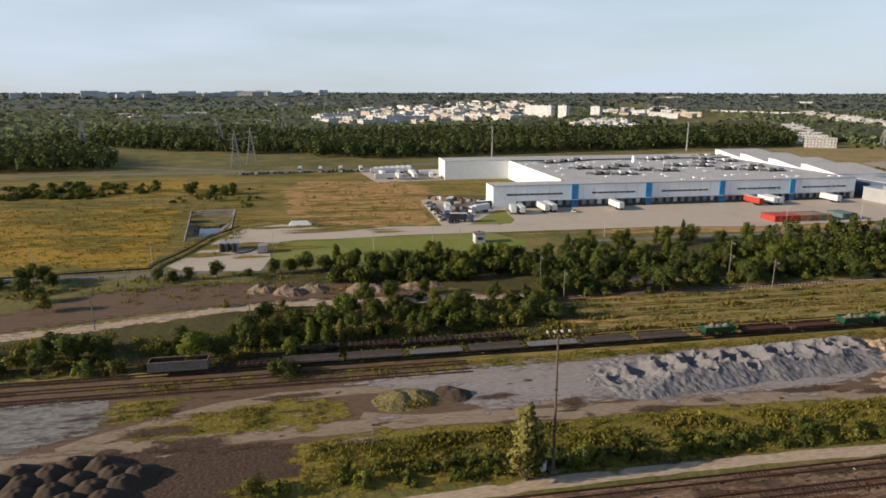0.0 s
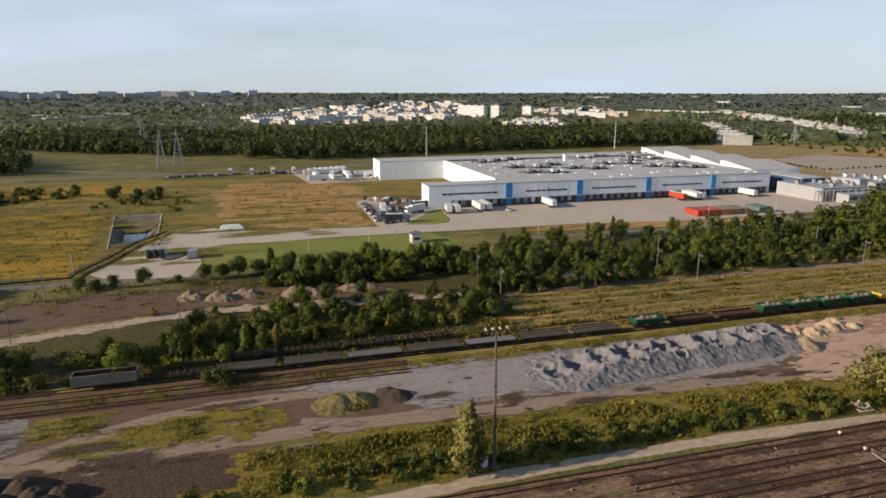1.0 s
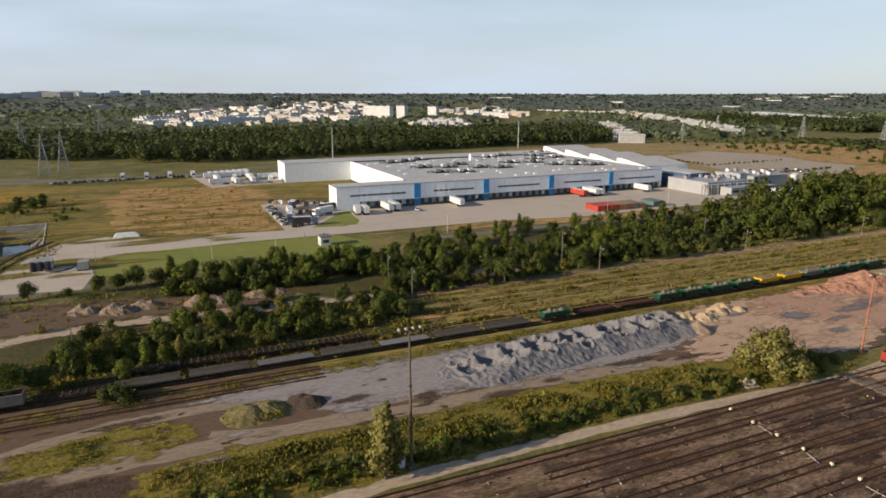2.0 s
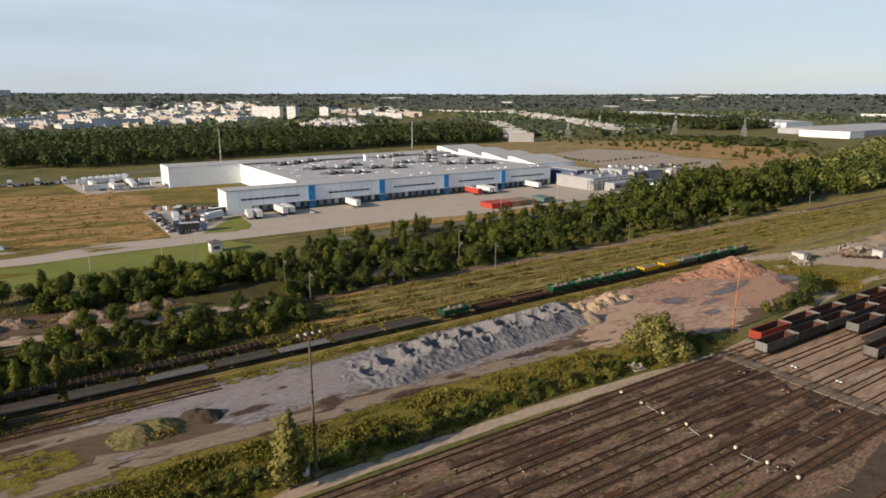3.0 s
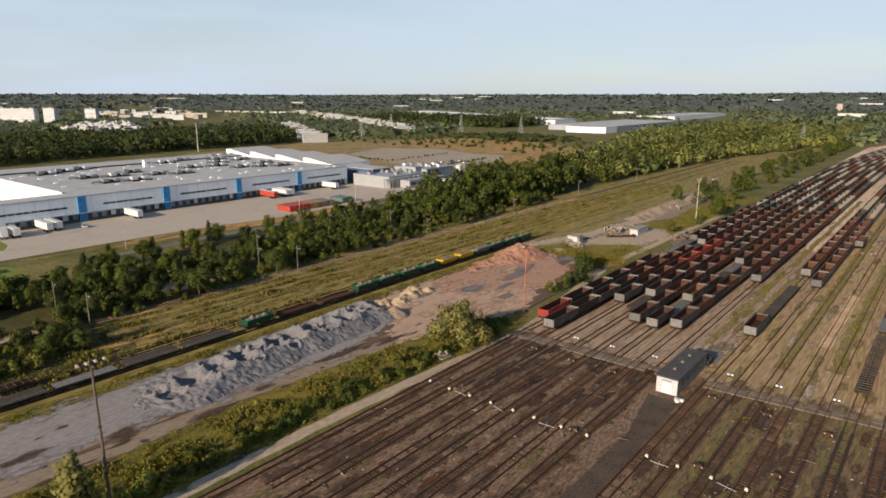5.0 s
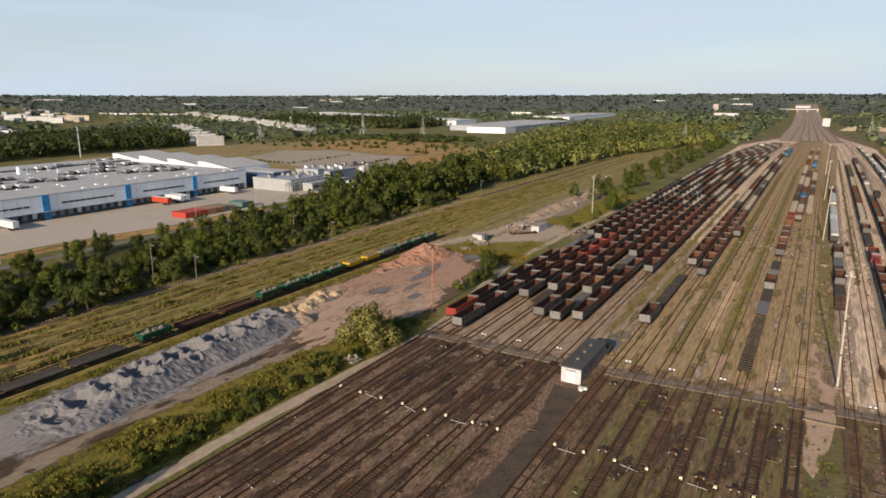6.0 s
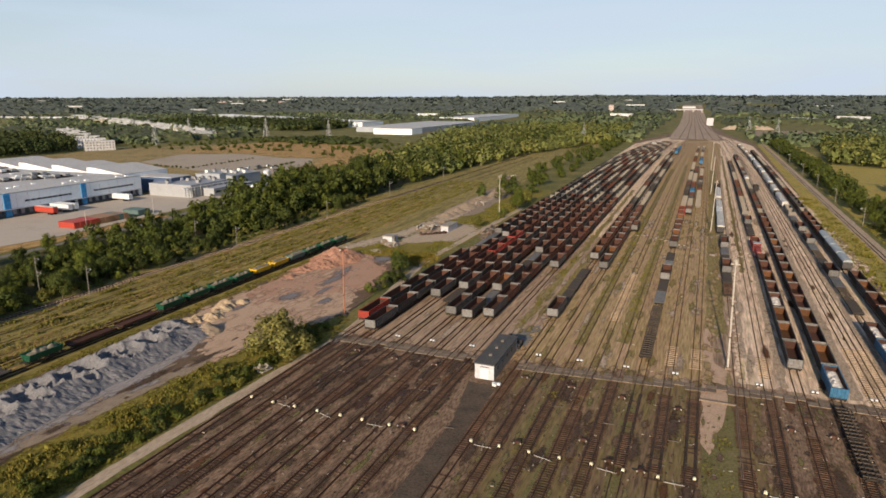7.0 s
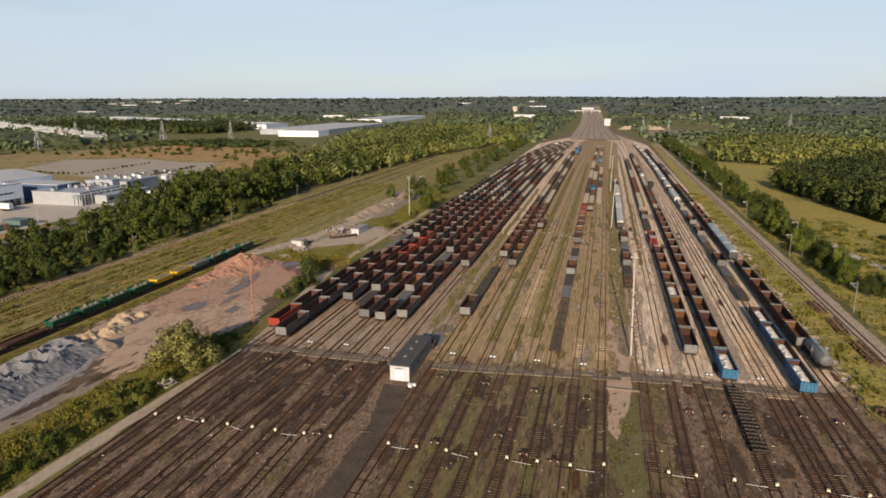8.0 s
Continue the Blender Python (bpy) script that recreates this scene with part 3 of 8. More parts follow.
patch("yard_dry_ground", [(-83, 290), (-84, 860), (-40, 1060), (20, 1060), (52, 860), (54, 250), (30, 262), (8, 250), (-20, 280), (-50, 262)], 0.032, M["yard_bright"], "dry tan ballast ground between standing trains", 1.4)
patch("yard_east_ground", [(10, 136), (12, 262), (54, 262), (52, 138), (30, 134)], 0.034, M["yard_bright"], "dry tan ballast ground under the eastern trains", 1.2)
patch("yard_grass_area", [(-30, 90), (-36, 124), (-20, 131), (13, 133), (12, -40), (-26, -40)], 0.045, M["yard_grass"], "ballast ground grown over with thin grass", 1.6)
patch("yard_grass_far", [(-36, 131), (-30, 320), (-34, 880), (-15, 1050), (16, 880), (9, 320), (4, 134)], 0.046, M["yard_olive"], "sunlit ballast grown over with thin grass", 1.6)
for x0, x1, y0, y1 in ((-25.5, -22.6, 60, 125), (-25.5, -22.6, 145, 560), (-20.6, -17.8, 70, 105), (-37.5, -35.0, 165, 700), (3.6, 8.2, 165, 560), (3.6, 9.5, 60, 122), (-16, -13.2, 150, 600), (-10.2, -8.0, 56, 118), (14, 15.6, 230, 700), (-41.2, -39.2, 150, 420)):
    patch("weed_strip", [(x0, y0), (x1, y0), (x1, y1), (x0, y1)], 0.06, M["yard_weeds"] if y0 > 140 else M["yard_moss"], "strip of green weeds between railway tracks", 0.9)
patch("bare_strip", [(3.2, 108), (3.4, 140), (3.6, 168), (4.4, 168), (5.6, 145), (9.0, 141), (8.6, 136), (7.4, 120), (5, 104)], 0.075, M["sandy"], "bare sandy strip between tracks", 0.7)
for x0, x1, y0, y1 in ((17.8, 19.6, 137, 700), (30.2, 32.4, 136, 700), (38.2, 39.6, 150, 640), (10.9, 12.2, 150, 500)):
    patch("cinder_strip", [(x0, y0), (x1, y0), (x1, y1), (x0, y1)], 0.055, M["cinder"], "pale cinder strip between tracks", 0.9)
patch("asphalt_strip", [(-38.6, 60), (-33.2, 60), (-35, 100), (-35.2, 116), (-41.5, 116), (-38.5, 100)], 0.08, M["asphalt_dark"], "cracked dark asphalt strip before the hut", 0.25)
patch("asphalt_apron", [(-41, 135.2), (-36, 135.4), (-34.5, 156), (-39, 150)], 0.08, M["asphalt"], "worn asphalt patch behind the hut", 0.4)

lane("yard_road", [(-78, -60), (-81, 14), (-82.3, 40), (-82.2, 75), (-80.5, 105), (-78.6, 130), (-83, 158), (-86, 175), (-90, 205), (-88, 330)], 2.8, 0.09, M["dirt_pale"], "pale dirt service road beside the railway yard", 0.5)
patch("verge", [(-84.2, -16), (-84.4, 40), (-84.4, 75), (-82.6, 105), (-80.8, 128), (-86.5, 143), (-93, 124), (-97, 107), (-100, 62), (-99, 39), (-101, 19), (-101, 0), (-99, -7), (-91, -7), (-86, -17)], 0.06, M["verge"],
      "green weedy verge between two dirt roads", 0.9)
patch("dirt_yard", [(-84, -90), (-84.5, -17), (-90, -8), (-99.5, -7), (-101.5, 0), (-101.5, 19), (-99.5, 39), (-100.5, 62), (-97.5, 107), (-93, 124), (-86, 145), (-90, 170), (-95, 206), (-112, 212),
                    (-127, 205), (-127.5, 120), (-126, 30), (-123, 0), (-123, -60), (-122, -90)], 0.03, M["dirt_dark"], "brown trodden dirt yard with wheel marks", 1.0)
lane("haul_road", [(-97, -90), (-100, -55), (-104, -40), (-104, -20), (-104, 0), (-104, 25), (-102, 45), (-103, 62), (-101, 90), (-98, 112), (-92, 135)], 4.2, 0.07, M["dirt"], "pale rutted haul road across the yard", 0.9)
lane("haul_road_branch", [(-104, -46), (-109, -36), (-114, -28), (-118, -15), (-119, 2), (-117, 16)], 3.4, 0.075, M["dirt"], "pale dirt track curving round grass", 0.9)
lane("wheel_track", [(-108, 4), (-104, 14), (-106, 30), (-108, 44)], 2.6, 0.08, M["dirt"], "dusty wheel track on the dirt yard", 0.8)
patch("gravel_ground", [(-121.5, 4), (-125, 30), (-125.5, 49), (-125.5, 83), (-124.5, 124), (-112, 121), (-104.5, 100), (-105, 60), (-108, 48), (-106.5, 27), (-113, 22), (-117, 12)], 0.09, M["gravel"],
      "grey crushed stone spread over the yard", 1.4)
patch("gravel_ground", [(-123.5, -63), (-121.5, -43.5), (-116, -42), (-110.5, -43), (-105, -52), (-100, -68), (-112, -75)], 0.09, M["wet_gravel"], "wet grey silt ground beside the tracks", 1.6)
patch("grass_island", [(-105.6, -36), (-111, -29), (-114, -21), (-116, -11), (-114.5, -1), (-108, 2), (-105.8, -5), (-105.5, -19)], 0.10, M["verge"], "grassy island between dirt tracks", 0.8)
patch("grass_island", [(-111.5, -40), (-121, -41.5), (-120.5, -29), (-114, -33)], 0.10, M["verge"], "grassy island beside grey gravel", 0.8)
patch("grass_island", [(-112, 8), (-116, 12), (-114, 19), (-109, 16)], 0.12, M["verge"], "small weedy mound edge in the dirt yard", 0.6)
patch("tilled_soil", [(-102, -38), (-99.5, -9), (-91.5, -6.5), (-86, -17), (-84.8, -50), (-97, -54)], 0.10, M["soil"], "dark churned soil with wheel ruts", 0.9)
patch("sand_ground", [(-104, 108), (-113, 121), (-124.5, 120), (-126, 150), (-122, 166), (-112, 170), (-96, 164), (-87, 144), (-94, 124), (-98, 104)], 0.10, M["sandy"], "trodden pinkish sand ground", 3.6)
patch("red_ground", [(-126, 152), (-127, 203), (-113, 206), (-98, 190), (-91, 168), (-98, 162), (-108, 150), (-116, 158)], 0.11, M["redsand"], "reddish crushed brick ground with puddles", 4.5)
patch("red_ground", [(-122, 147), (-114, 143), (-110, 150), (-117, 157)], 0.112, M["redsand"], "patch of reddish crushed brick", 3.0)
PUDDLES = [(-110, 151, 4.2, 7.5), (-107.5, 171, 3.0, 12), (-110, 182, 2.6, 9), (-98, 151, 2.8, 6), (-106, 202, 6.5, 8), (-104, 160, 2.0, 8), (-117, 137, 1.6, 6)]
DAMP = [(-101, 58, 1.9, 8), (-106.5, 44, 2.2, 4), (-103, 92, 2.0, 10), (-102.5, 70, 1.4, 4), (-84.0, 52, 1.0, 3), (-100.3, 105, 1.7, 8), (-103, -24, 3.2, 11), (-108, -30, 2.5, 9), (-118, -8, 1.5, 8), (-111, 30, 2, 7)]
patch("grass_strip", [(-124.2, -45), (-127.6, -45), (-128.5, 60), (-129.5, 210), (-127.2, 208), (-127.6, 120), (-126, 55), (-124.2, 20)], 0.14, M["verge"], "weedy strip along the siding", 0.7)
patch("track_field", [(-126.5, -110), (-127.6, 120), (-128, 215), (-104, 300), (-118, 480), (-120, 900), (-178, 1000), (-181, 640), (-182, 340), (-176, 190), (-170, 110), (-160, 60), (-150, 0), (-152, -110)], 0.025, M["overgrown"],
      "dry grass field with overgrown railway tracks", 1.4)
lane("ruin_road", [(-128, 212), (-124, 222), (-119, 240), (-113, 290), (-116, 360)], 7, 0.09, M["dirt_pale"], "pale dirt road past ruined sheds", 1.5)
patch("ruin_weeds_ground", [(-127, 206), (-104, 203), (-88, 203), (-86, 300), (-88, 400), (-106, 400), (-112, 300), (-118, 236)], 0.03, M["verge"], "yellow-green weedy ground round the ruins", 1.5)
patch("ruin_ground", [(-114, 222), (-112, 268), (-98, 275), (-90, 262), (-93, 240), (-104, 232)], 0.075, M["dirt_pale"], "pale rubble-strewn ground between ruins", 3.5)
lane("ruin_path", [(-116, 214), (-107, 208), (-98, 205)], 3, 0.10, M["dirt_pale"], "pale path through weeds", 0.6)
patch("soil_bank_ground", [(-122, 280), (-126, 400), (-108, 410), (-104, 300)], 0.06, M["dirt"], "bare brown ground beside the field", 2.0)

patch("siding_ground", [(-121.5, -110), (-122.5, -20), (-124, 30), (-126.3, 30), (-131, 24), (-131, -110)], 0.145, M["dirt_dark"], "brown oily ground round the siding tracks", 1.2)
# far side of the belt: meadow, lawn, roads and paving
patch("meadow", [(-226, -260), (-216, -90), (-224, -57), (-262, -46), (-290, -34), (-296, -20), (-282, -4), (-276, 48), (-345, 48), (-358, 56), (-335, 78), (-335, 118), (-430, 118), (-428, 76), (-440, 30), (-490, 40), (-520, -60), (-560, -260)], 0.03, M["meadow"],
      "dry autumn meadow in yellow and green", 1.5, 5, hole=BASIN)
patch("golden_meadow", [(-228, -150), (-224, -62), (-258, -64), (-300, -72), (-338, -76), (-352, -90), (-345, -170), (-300, -220)], 0.055, M["gold"], "meadow yellow with flowering goldenrod", 3.5, 4)
patch("golden_meadow", [(-400, -90), (-450, -60), (-455, -150), (-375, -150)], 0.055, M["gold"], "meadow yellow with flowering weeds", 4, 4)
patch("straw_meadow", [(-284, -2), (-280, 46), (-343, 46), (-356, 54), (-400, 60), (-430, 40), (-440, -20), (-400, -30), (-330, -20), (-296, -14)], 0.055, M["straw"], "straw-coloured dry meadow", 7, 4)
patch("lawn", [(-245, -21), (-257, -19), (-258.5, 30), (-258, 66), (-240, 76), (-226, 70), (-214, 61), (-218, 12), (-228, -22)], 0.06, M["lawn"], "mown green lawn beside the road", 0.3)
patch("lawn", [(-276.5, 60), (-310, 82), (-311, 86), (-285, 84), (-276, 80)], 0.11, M["lawn"], "small mown lawn by the truck park", 0.3)
patch("truck_park", [(-275, 48), (-275, 72), (-282, 88), (-312, 88), (-333, 88), (-357, 57), (-346, 48)], 0.09, M["concrete"], "concrete truck park", 0.2, category="paving")
patch("forecourt", [(-213, -24), (-217, -49), (-224, -56), (-241, -50), (-264, -45), (-285, -37), (-292, -22), (-281, -6), (-276, 50), (-274, 74), (-284, 84), (-312, 82), (-312, 330), (-266, 330), (-254, 262), (-251, 187), (-258, 140), (-259, 74), (-260, 30), (-256, -20), (-245, -24), (-230, -22)],
      0.07, M["concrete"], "wide pale concrete loading apron and road", 0.25, category="paving")
lane("field_road", [(-211, -260), (-214, -100), (-214, -55), (-216, -22)], 5, 0.06, M["asphalt"], "grey asphalt lane beside the meadow", 0.3)
patch("dirt_strip", [(-254, 76), (-246, 137), (-240, 183), (-244, 240), (-251, 240), (-250, 187), (-257, 140)], 0.05, M["straw"], "dry grass strip below the apron", 1.0)
lane("lower_road", [(-236, 92), (-238, 140), (-236, 183), (-240, 240), (-252, 300)], 4, 0.08, M["asphalt"], "grey service road below the apron", 0.4)
patch("brown_clearing", [(-156, -170), (-176, -90), (-197, -66), (-200, -42), (-192, 20), (-186, 34), (-178, 22), (-180, -10), (-178, -30), (-171, -60), (-160, -100)], 0.05, M["dirt_dark"], "bare brown clearing with earth heaps", 2.0)
lane("pale_road", [(-142, -150), (-160.5, -79), (-166, -56), (-173, -33), (-175.5, -14), (-174.5, 7), (-173, 26), (-171.5, 45), (-169, 64)], 4.4, 0.09, M["dirt_pale"], "pale gravel road through the scrub", 0.7)
lane("track_bed", [(-168.5, 66), (-168.5, 200), (-168.5, 420)], 3.4, 0.09, M["dirt"], "pale gravel bed of the single track", 0.6)
# Both floors under the trees use the colour with shade in it.
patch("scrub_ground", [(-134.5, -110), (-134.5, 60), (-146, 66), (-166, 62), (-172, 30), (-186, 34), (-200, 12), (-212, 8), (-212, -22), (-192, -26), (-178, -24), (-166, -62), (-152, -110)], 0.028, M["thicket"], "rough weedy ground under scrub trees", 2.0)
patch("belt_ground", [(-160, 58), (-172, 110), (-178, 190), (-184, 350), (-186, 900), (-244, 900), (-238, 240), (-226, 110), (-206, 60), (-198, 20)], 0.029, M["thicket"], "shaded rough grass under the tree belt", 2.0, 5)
patch("clearing", [(-178, 84), (-186, 96), (-184, 118), (-177, 112)], 0.08, M["sandy"], "bare sandy clearing among shrubs", 1.5)
patch("back_field", [(-470, -200), (-500, 60), (-575, 60), (-700, -120), (-640, -300)], 0.03, M["grass"], "green and yellow field before the woods", 3, 6)
lane("far_road", [(-505, -400), (-500, -150), (-505, 20), (-560, 120), (-585, 300)], 8, 0.07, M["asphalt"], "grey main road behind the field", 0.3)
lane("far_road", [(-640, -420), (-560, -170), (-505, -60)], 7, 0.08, M["asphalt"], "grey side road across the field", 0.3)
patch("trailer_lot", [(-425, 30), (-432, 76), (-470, 80), (-505, 60), (-500, 20)], 0.07, M["concrete"], "paved lot with parked trailers", 0.4, category="paving")
patch("back_plain", [(-460, 310), (-310, 360), (-240, 420), (-300, 640), (-520, 700), (-640, 560), (-600, 330)], 0.04, M["plain"], "dry straw-coloured plain behind the works", 4, 8)
patch("car_park", [(-480, 446), (-504, 520), (-447, 548), (-379, 524), (-350, 530), (-326, 490), (-306, 398), (-341, 398), (-386, 408)], 0.07, M["lot"], "large empty concrete car park", 0.6, category="paving")
patch("dry_plain", [(-534, 540), (-550, 660), (-512, 760), (-352, 668), (-272, 594), (-279, 524), (-300, 400), (-290, 386), (-312, 470), (-345, 540), (-380, 535), (-447, 558)], 0.06, M["straw"], "straw-coloured dry plain behind the car park", 5, 6)
patch("right_field", [(86, 480), (86, 900), (100, 900), (102, 646), (156, 608), (146, 540), (118, 488), (104, 462)], 0.04, M["bright_meadow"], "dry grassy clearing", 4, 6)
patch("right_bank", [(50, -60), (52, 200), (58, 900), (70, 900), (62, 200), (61, -60)], 0.04, M["bright_meadow"], "grassy strip beside the main line", 1.2)
lane("ballast_bed", [(64.4, -40), (64.4, 300), (64.4, 1400)], 5.2, 0.06, M["cinder"], "brown ballast bed of the main line", 0.5)
patch("right_meadow", [(69, -60), (70, 480), (104, 462), (121, 370), (131, 331), (200, 290), (200, -60)], 0.04, M["bright_meadow"], "green and yellow meadow beside the road", 1.2)
lane("right_road", [(130, -60), (110, 200), (96, 244), (90, 275), (89, 322), (88, 420), (92, 620)], 4, 0.09, M["concrete"], "pale narrow road among trees", 0.4)
tv, tf = [], []
for k, (ty, ta, tb) in enumerate(((960, -50, 24), (1200, -54, 10), (1500, -58, 0), (1800, -66, -6), (2100, -74, -12), (2400, -84, -20), (2700, -94, -26), (3000, -106, -34))):
    tv += [(ta, ty, rise(ta, ty) + 0.6), (tb, ty, rise(tb, ty) + 0.6)]
    if k:
        tf.append((2 * k - 2, 2 * k - 1, 2 * k + 1, 2 * k))
sheet("throat_ground", tv, tf, M["throat"], "pale ballast ground of the yard throat")
patch("bare_hill_ground", [(60, 1050), (60, 1250), (160, 1300), (170, 1080)], 0.06, M["dirt"], "bare pale ground by the yard throat", 6, 10)


def spots(name, label, rows, material, seed, level):
    """Ragged thin-edged spots of ground: rows of x, y, radius across, radius along y."""
    rs = random.Random(seed)
    v, f, cover = [], [], []
    for k, (cx, cy, rx, ry) in enumerate(rows):
        n, b = 9, len(v)
        v.append((cx, cy, level + 0.00003 * k))
        cover.append(0.95)
        for j in range(n):
            a, w = 2 * math.pi * j / n, 0.7 + 0.6 * rs.random()
            v.append((cx + rx * w * math.cos(a), cy + ry * w * math.sin(a), level + 0.00003 * k))
            cover.append(0.0)
        f += [(b, b + 1 + j, b + 1 + (j + 1) % n) for j in range(n)]
    ob = sheet(name, v, f, soft(material), label)
    ob.data.attributes.new("cover", "FLOAT", "POINT").data.foreach_set("value", cover)
    return ob


def blotches(name, label, areas, count, size, long, material, seed, level=0.078):
    """Many ragged stains and bare spots on the ground, drawn out along y."""
    rs = random.Random(seed)
    rows = []
    for k in range(count):
        x0, x1, y0, y1 = rs.choice(areas)
        s = rs.uniform(*size) * 1.5
        rows.append((rs.uniform(x0, x1), rs.uniform(y0, y1), s, s * rs.uniform(1.0, long)))
    return spots(name, label, rows, material, seed, level + 0.02)


def fringes():
    """Every bare or grassy piece of ground frays into its neighbours."""
    rs = random.Random(19)
    by = {}
    for line, material, half in EDGES:
        for a, b in zip(line, line[1:]):
            a, b = Vector(a), Vector(b)
            n = max(1, int((b - a).length / 3.2))
            for k in range(n):
                p = a.lerp(b, (k + rs.random()) / n)
                if not (-215 < p.x < 60 and -115 < p.y < 330):
                    continue
                s = rs.uniform(0.8, 2.0)
                off = half if half != 1.0 else rs.uniform(-0.6, 0.6)
                for side in ((-1, 1) if half != 1.0 else (1,)):
                    by.setdefault(material.name, (material, []))[1].append((p.x + side * off + rs.uniform(-0.7, 0.7), p.y + rs.uniform(-0.7, 0.7), s, s * rs.uniform(1.0, 2.6)))
    for k, (material, rows) in enumerate(by.values()):
        rs.shuffle(rows)
        spots("ground_edge", "frayed edge of %s" % material.name, rows, material, 50 + k, 0.088 + 0.0007 * k)


YARD_W, YARD_M, YARD_E = (-78, -42, 40, 126), (-32, 8, 50, 126), (10, 50, 60, 128)
blotches("oil_stain", "dark oily stains on the yard ballast", [YARD_W, YARD_W, YARD_M, YARD_E], 130, (0.4, 1.5), 6, M["soil"], 1)
blotches("bare_spot", "pale bare spots on the yard ballast", [YARD_W, YARD_M, YARD_E], 170, (0.3, 1.0), 5, M["dirt_dark"], 2, 0.09)
blotches("weed_spot", "dull weed spots between the tracks", [(-78, -42, 40, 130), (-78, -42, 40, 130), YARD_M, YARD_M, YARD_E], 380, (0.15, 0.55), 6, M["yard_moss"], 3, 0.065)
blotches("weed_spot", "weed spots between standing trains", [(-45, 10, 130, 330)], 150, (0.3, 0.9), 9, M["yard_weeds"], 33, 0.065)
blotches("rust_spot", "rusty brown spots on the yard ballast", [YARD_W, YARD_M, YARD_E, (10, 50, 128, 300)], 150, (0.25, 0.9), 6, M["rust_orange"], 4, 0.068)
blotches("red_spot", "reddish brown spots beside the points", [(-72, -44, 96, 124)], 60, (0.4, 1.0), 7, M["rail"], 44, 0.07)
blotches("cinder_spot", "pale cinder spots between standing trains", [(-76, 50, 134, 340)], 260, (0.3, 1.1), 10, M["cinder"], 5, 0.06)
blotches("dirt_spot", "pale dry spots on the haul road", [(-106, -98, -60, 110), (-116, -104, -50, 0)], 50, (0.3, 0.8), 7, M["dirt"], 6, 0.072)
blotches("sand_spot", "pale sandy spots on the red ground", [(-122, -96, 148, 200), (-120, -92, 120, 150)], 70, (0.5, 2.0), 4, M["sandy"], 17, 0.081)
blotches("mud_spot", "dark muddy spots on the dirt yard", [(-106, -98, -60, 120), (-122, -104, -50, 40)], 40, (0.25, 0.7), 6, M["soil"], 7, 0.083)
blotches("gravel_spot", "grey gravel spots on the dirt yard", [(-124, -104, 0, 60), (-112, -100, 40, 110)], 40, (0.4, 1.1), 4, M["gravel"], 8, 0.07)
blotches("dry_grass_spot", "dry straw spots in the grass", [(-166, -134, 60, 340)], 260, (0.3, 1.0), 14, M["straw"], 9, 0.055)
blotches("green_grass_spot", "green spots in the dry field", [(-420, -230, -180, 40)], 150, (1.2, 4.2), 7, M["verge"], 10, 0.06)
spots("puddle", "shallow grey puddles on bare ground", PUDDLES, M["puddle"], 61, 0.112)
spots("damp_patch", "damp dark patches on the dirt road", DAMP, M["soil"], 62, 0.111)
fringes()


def litter(name, label, areas, count, material, seed):
    """Small flat bits lying about."""
    rs = random.Random(seed)
    s = Shape()
    for k in range(count):
        x0, x1, y0, y1 = rs.choice(areas)
        x, y, a, b, h = rs.uniform(x0, x1), rs.uniform(y0, y1), rs.uniform(0.06, 0.34), rs.uniform(0.04, 0.12), rs.uniform(0.14, 0.24)
        if rs.random() < 0.5:
            a, b = b, a
        s.box(x - a, x + a, y - b, y + b, 0.05, h, (x - a * 0.8, x + a * 0.7, y - b * 0.9, y + b * 0.8))
    return thing(name, label, "litter", "", None, "stuff", s.mesh(name, material))


litter("yard_litter", "pale bits of timber and stone strewn over the yard", [YARD_W, YARD_M, YARD_E], 520, M["litter"], 70)
litter("yard_litter", "dark bits of scrap strewn over the yard", [YARD_W, YARD_M, YARD_E], 900, M["bogie"], 71)
litter("yard_litter", "pale stones between the standing trains", [(-78, 50, 132, 260)], 320, M["litter"], 72)
for k in range(6):
    tv, tf = [], []
    for i in range(15):
        ty = 960 + i * 140
        tx = -9 - (ty - 960) * 0.027 + (k - 2.5) * 11 * max(0.55, 1 - (ty - 960) / 1500)
        tv += [(tx - 0.45, ty, rise(tx, ty) + 1.0), (tx + 0.45, ty, rise(tx, ty) + 1.0)]
        if i:
            tf.append((2 * i - 2, 2 * i - 1, 2 * i + 1, 2 * i))
    sheet("throat_track", tv, tf, M["sleeper"], "distant rusty track of the yard throat", category="railway track")


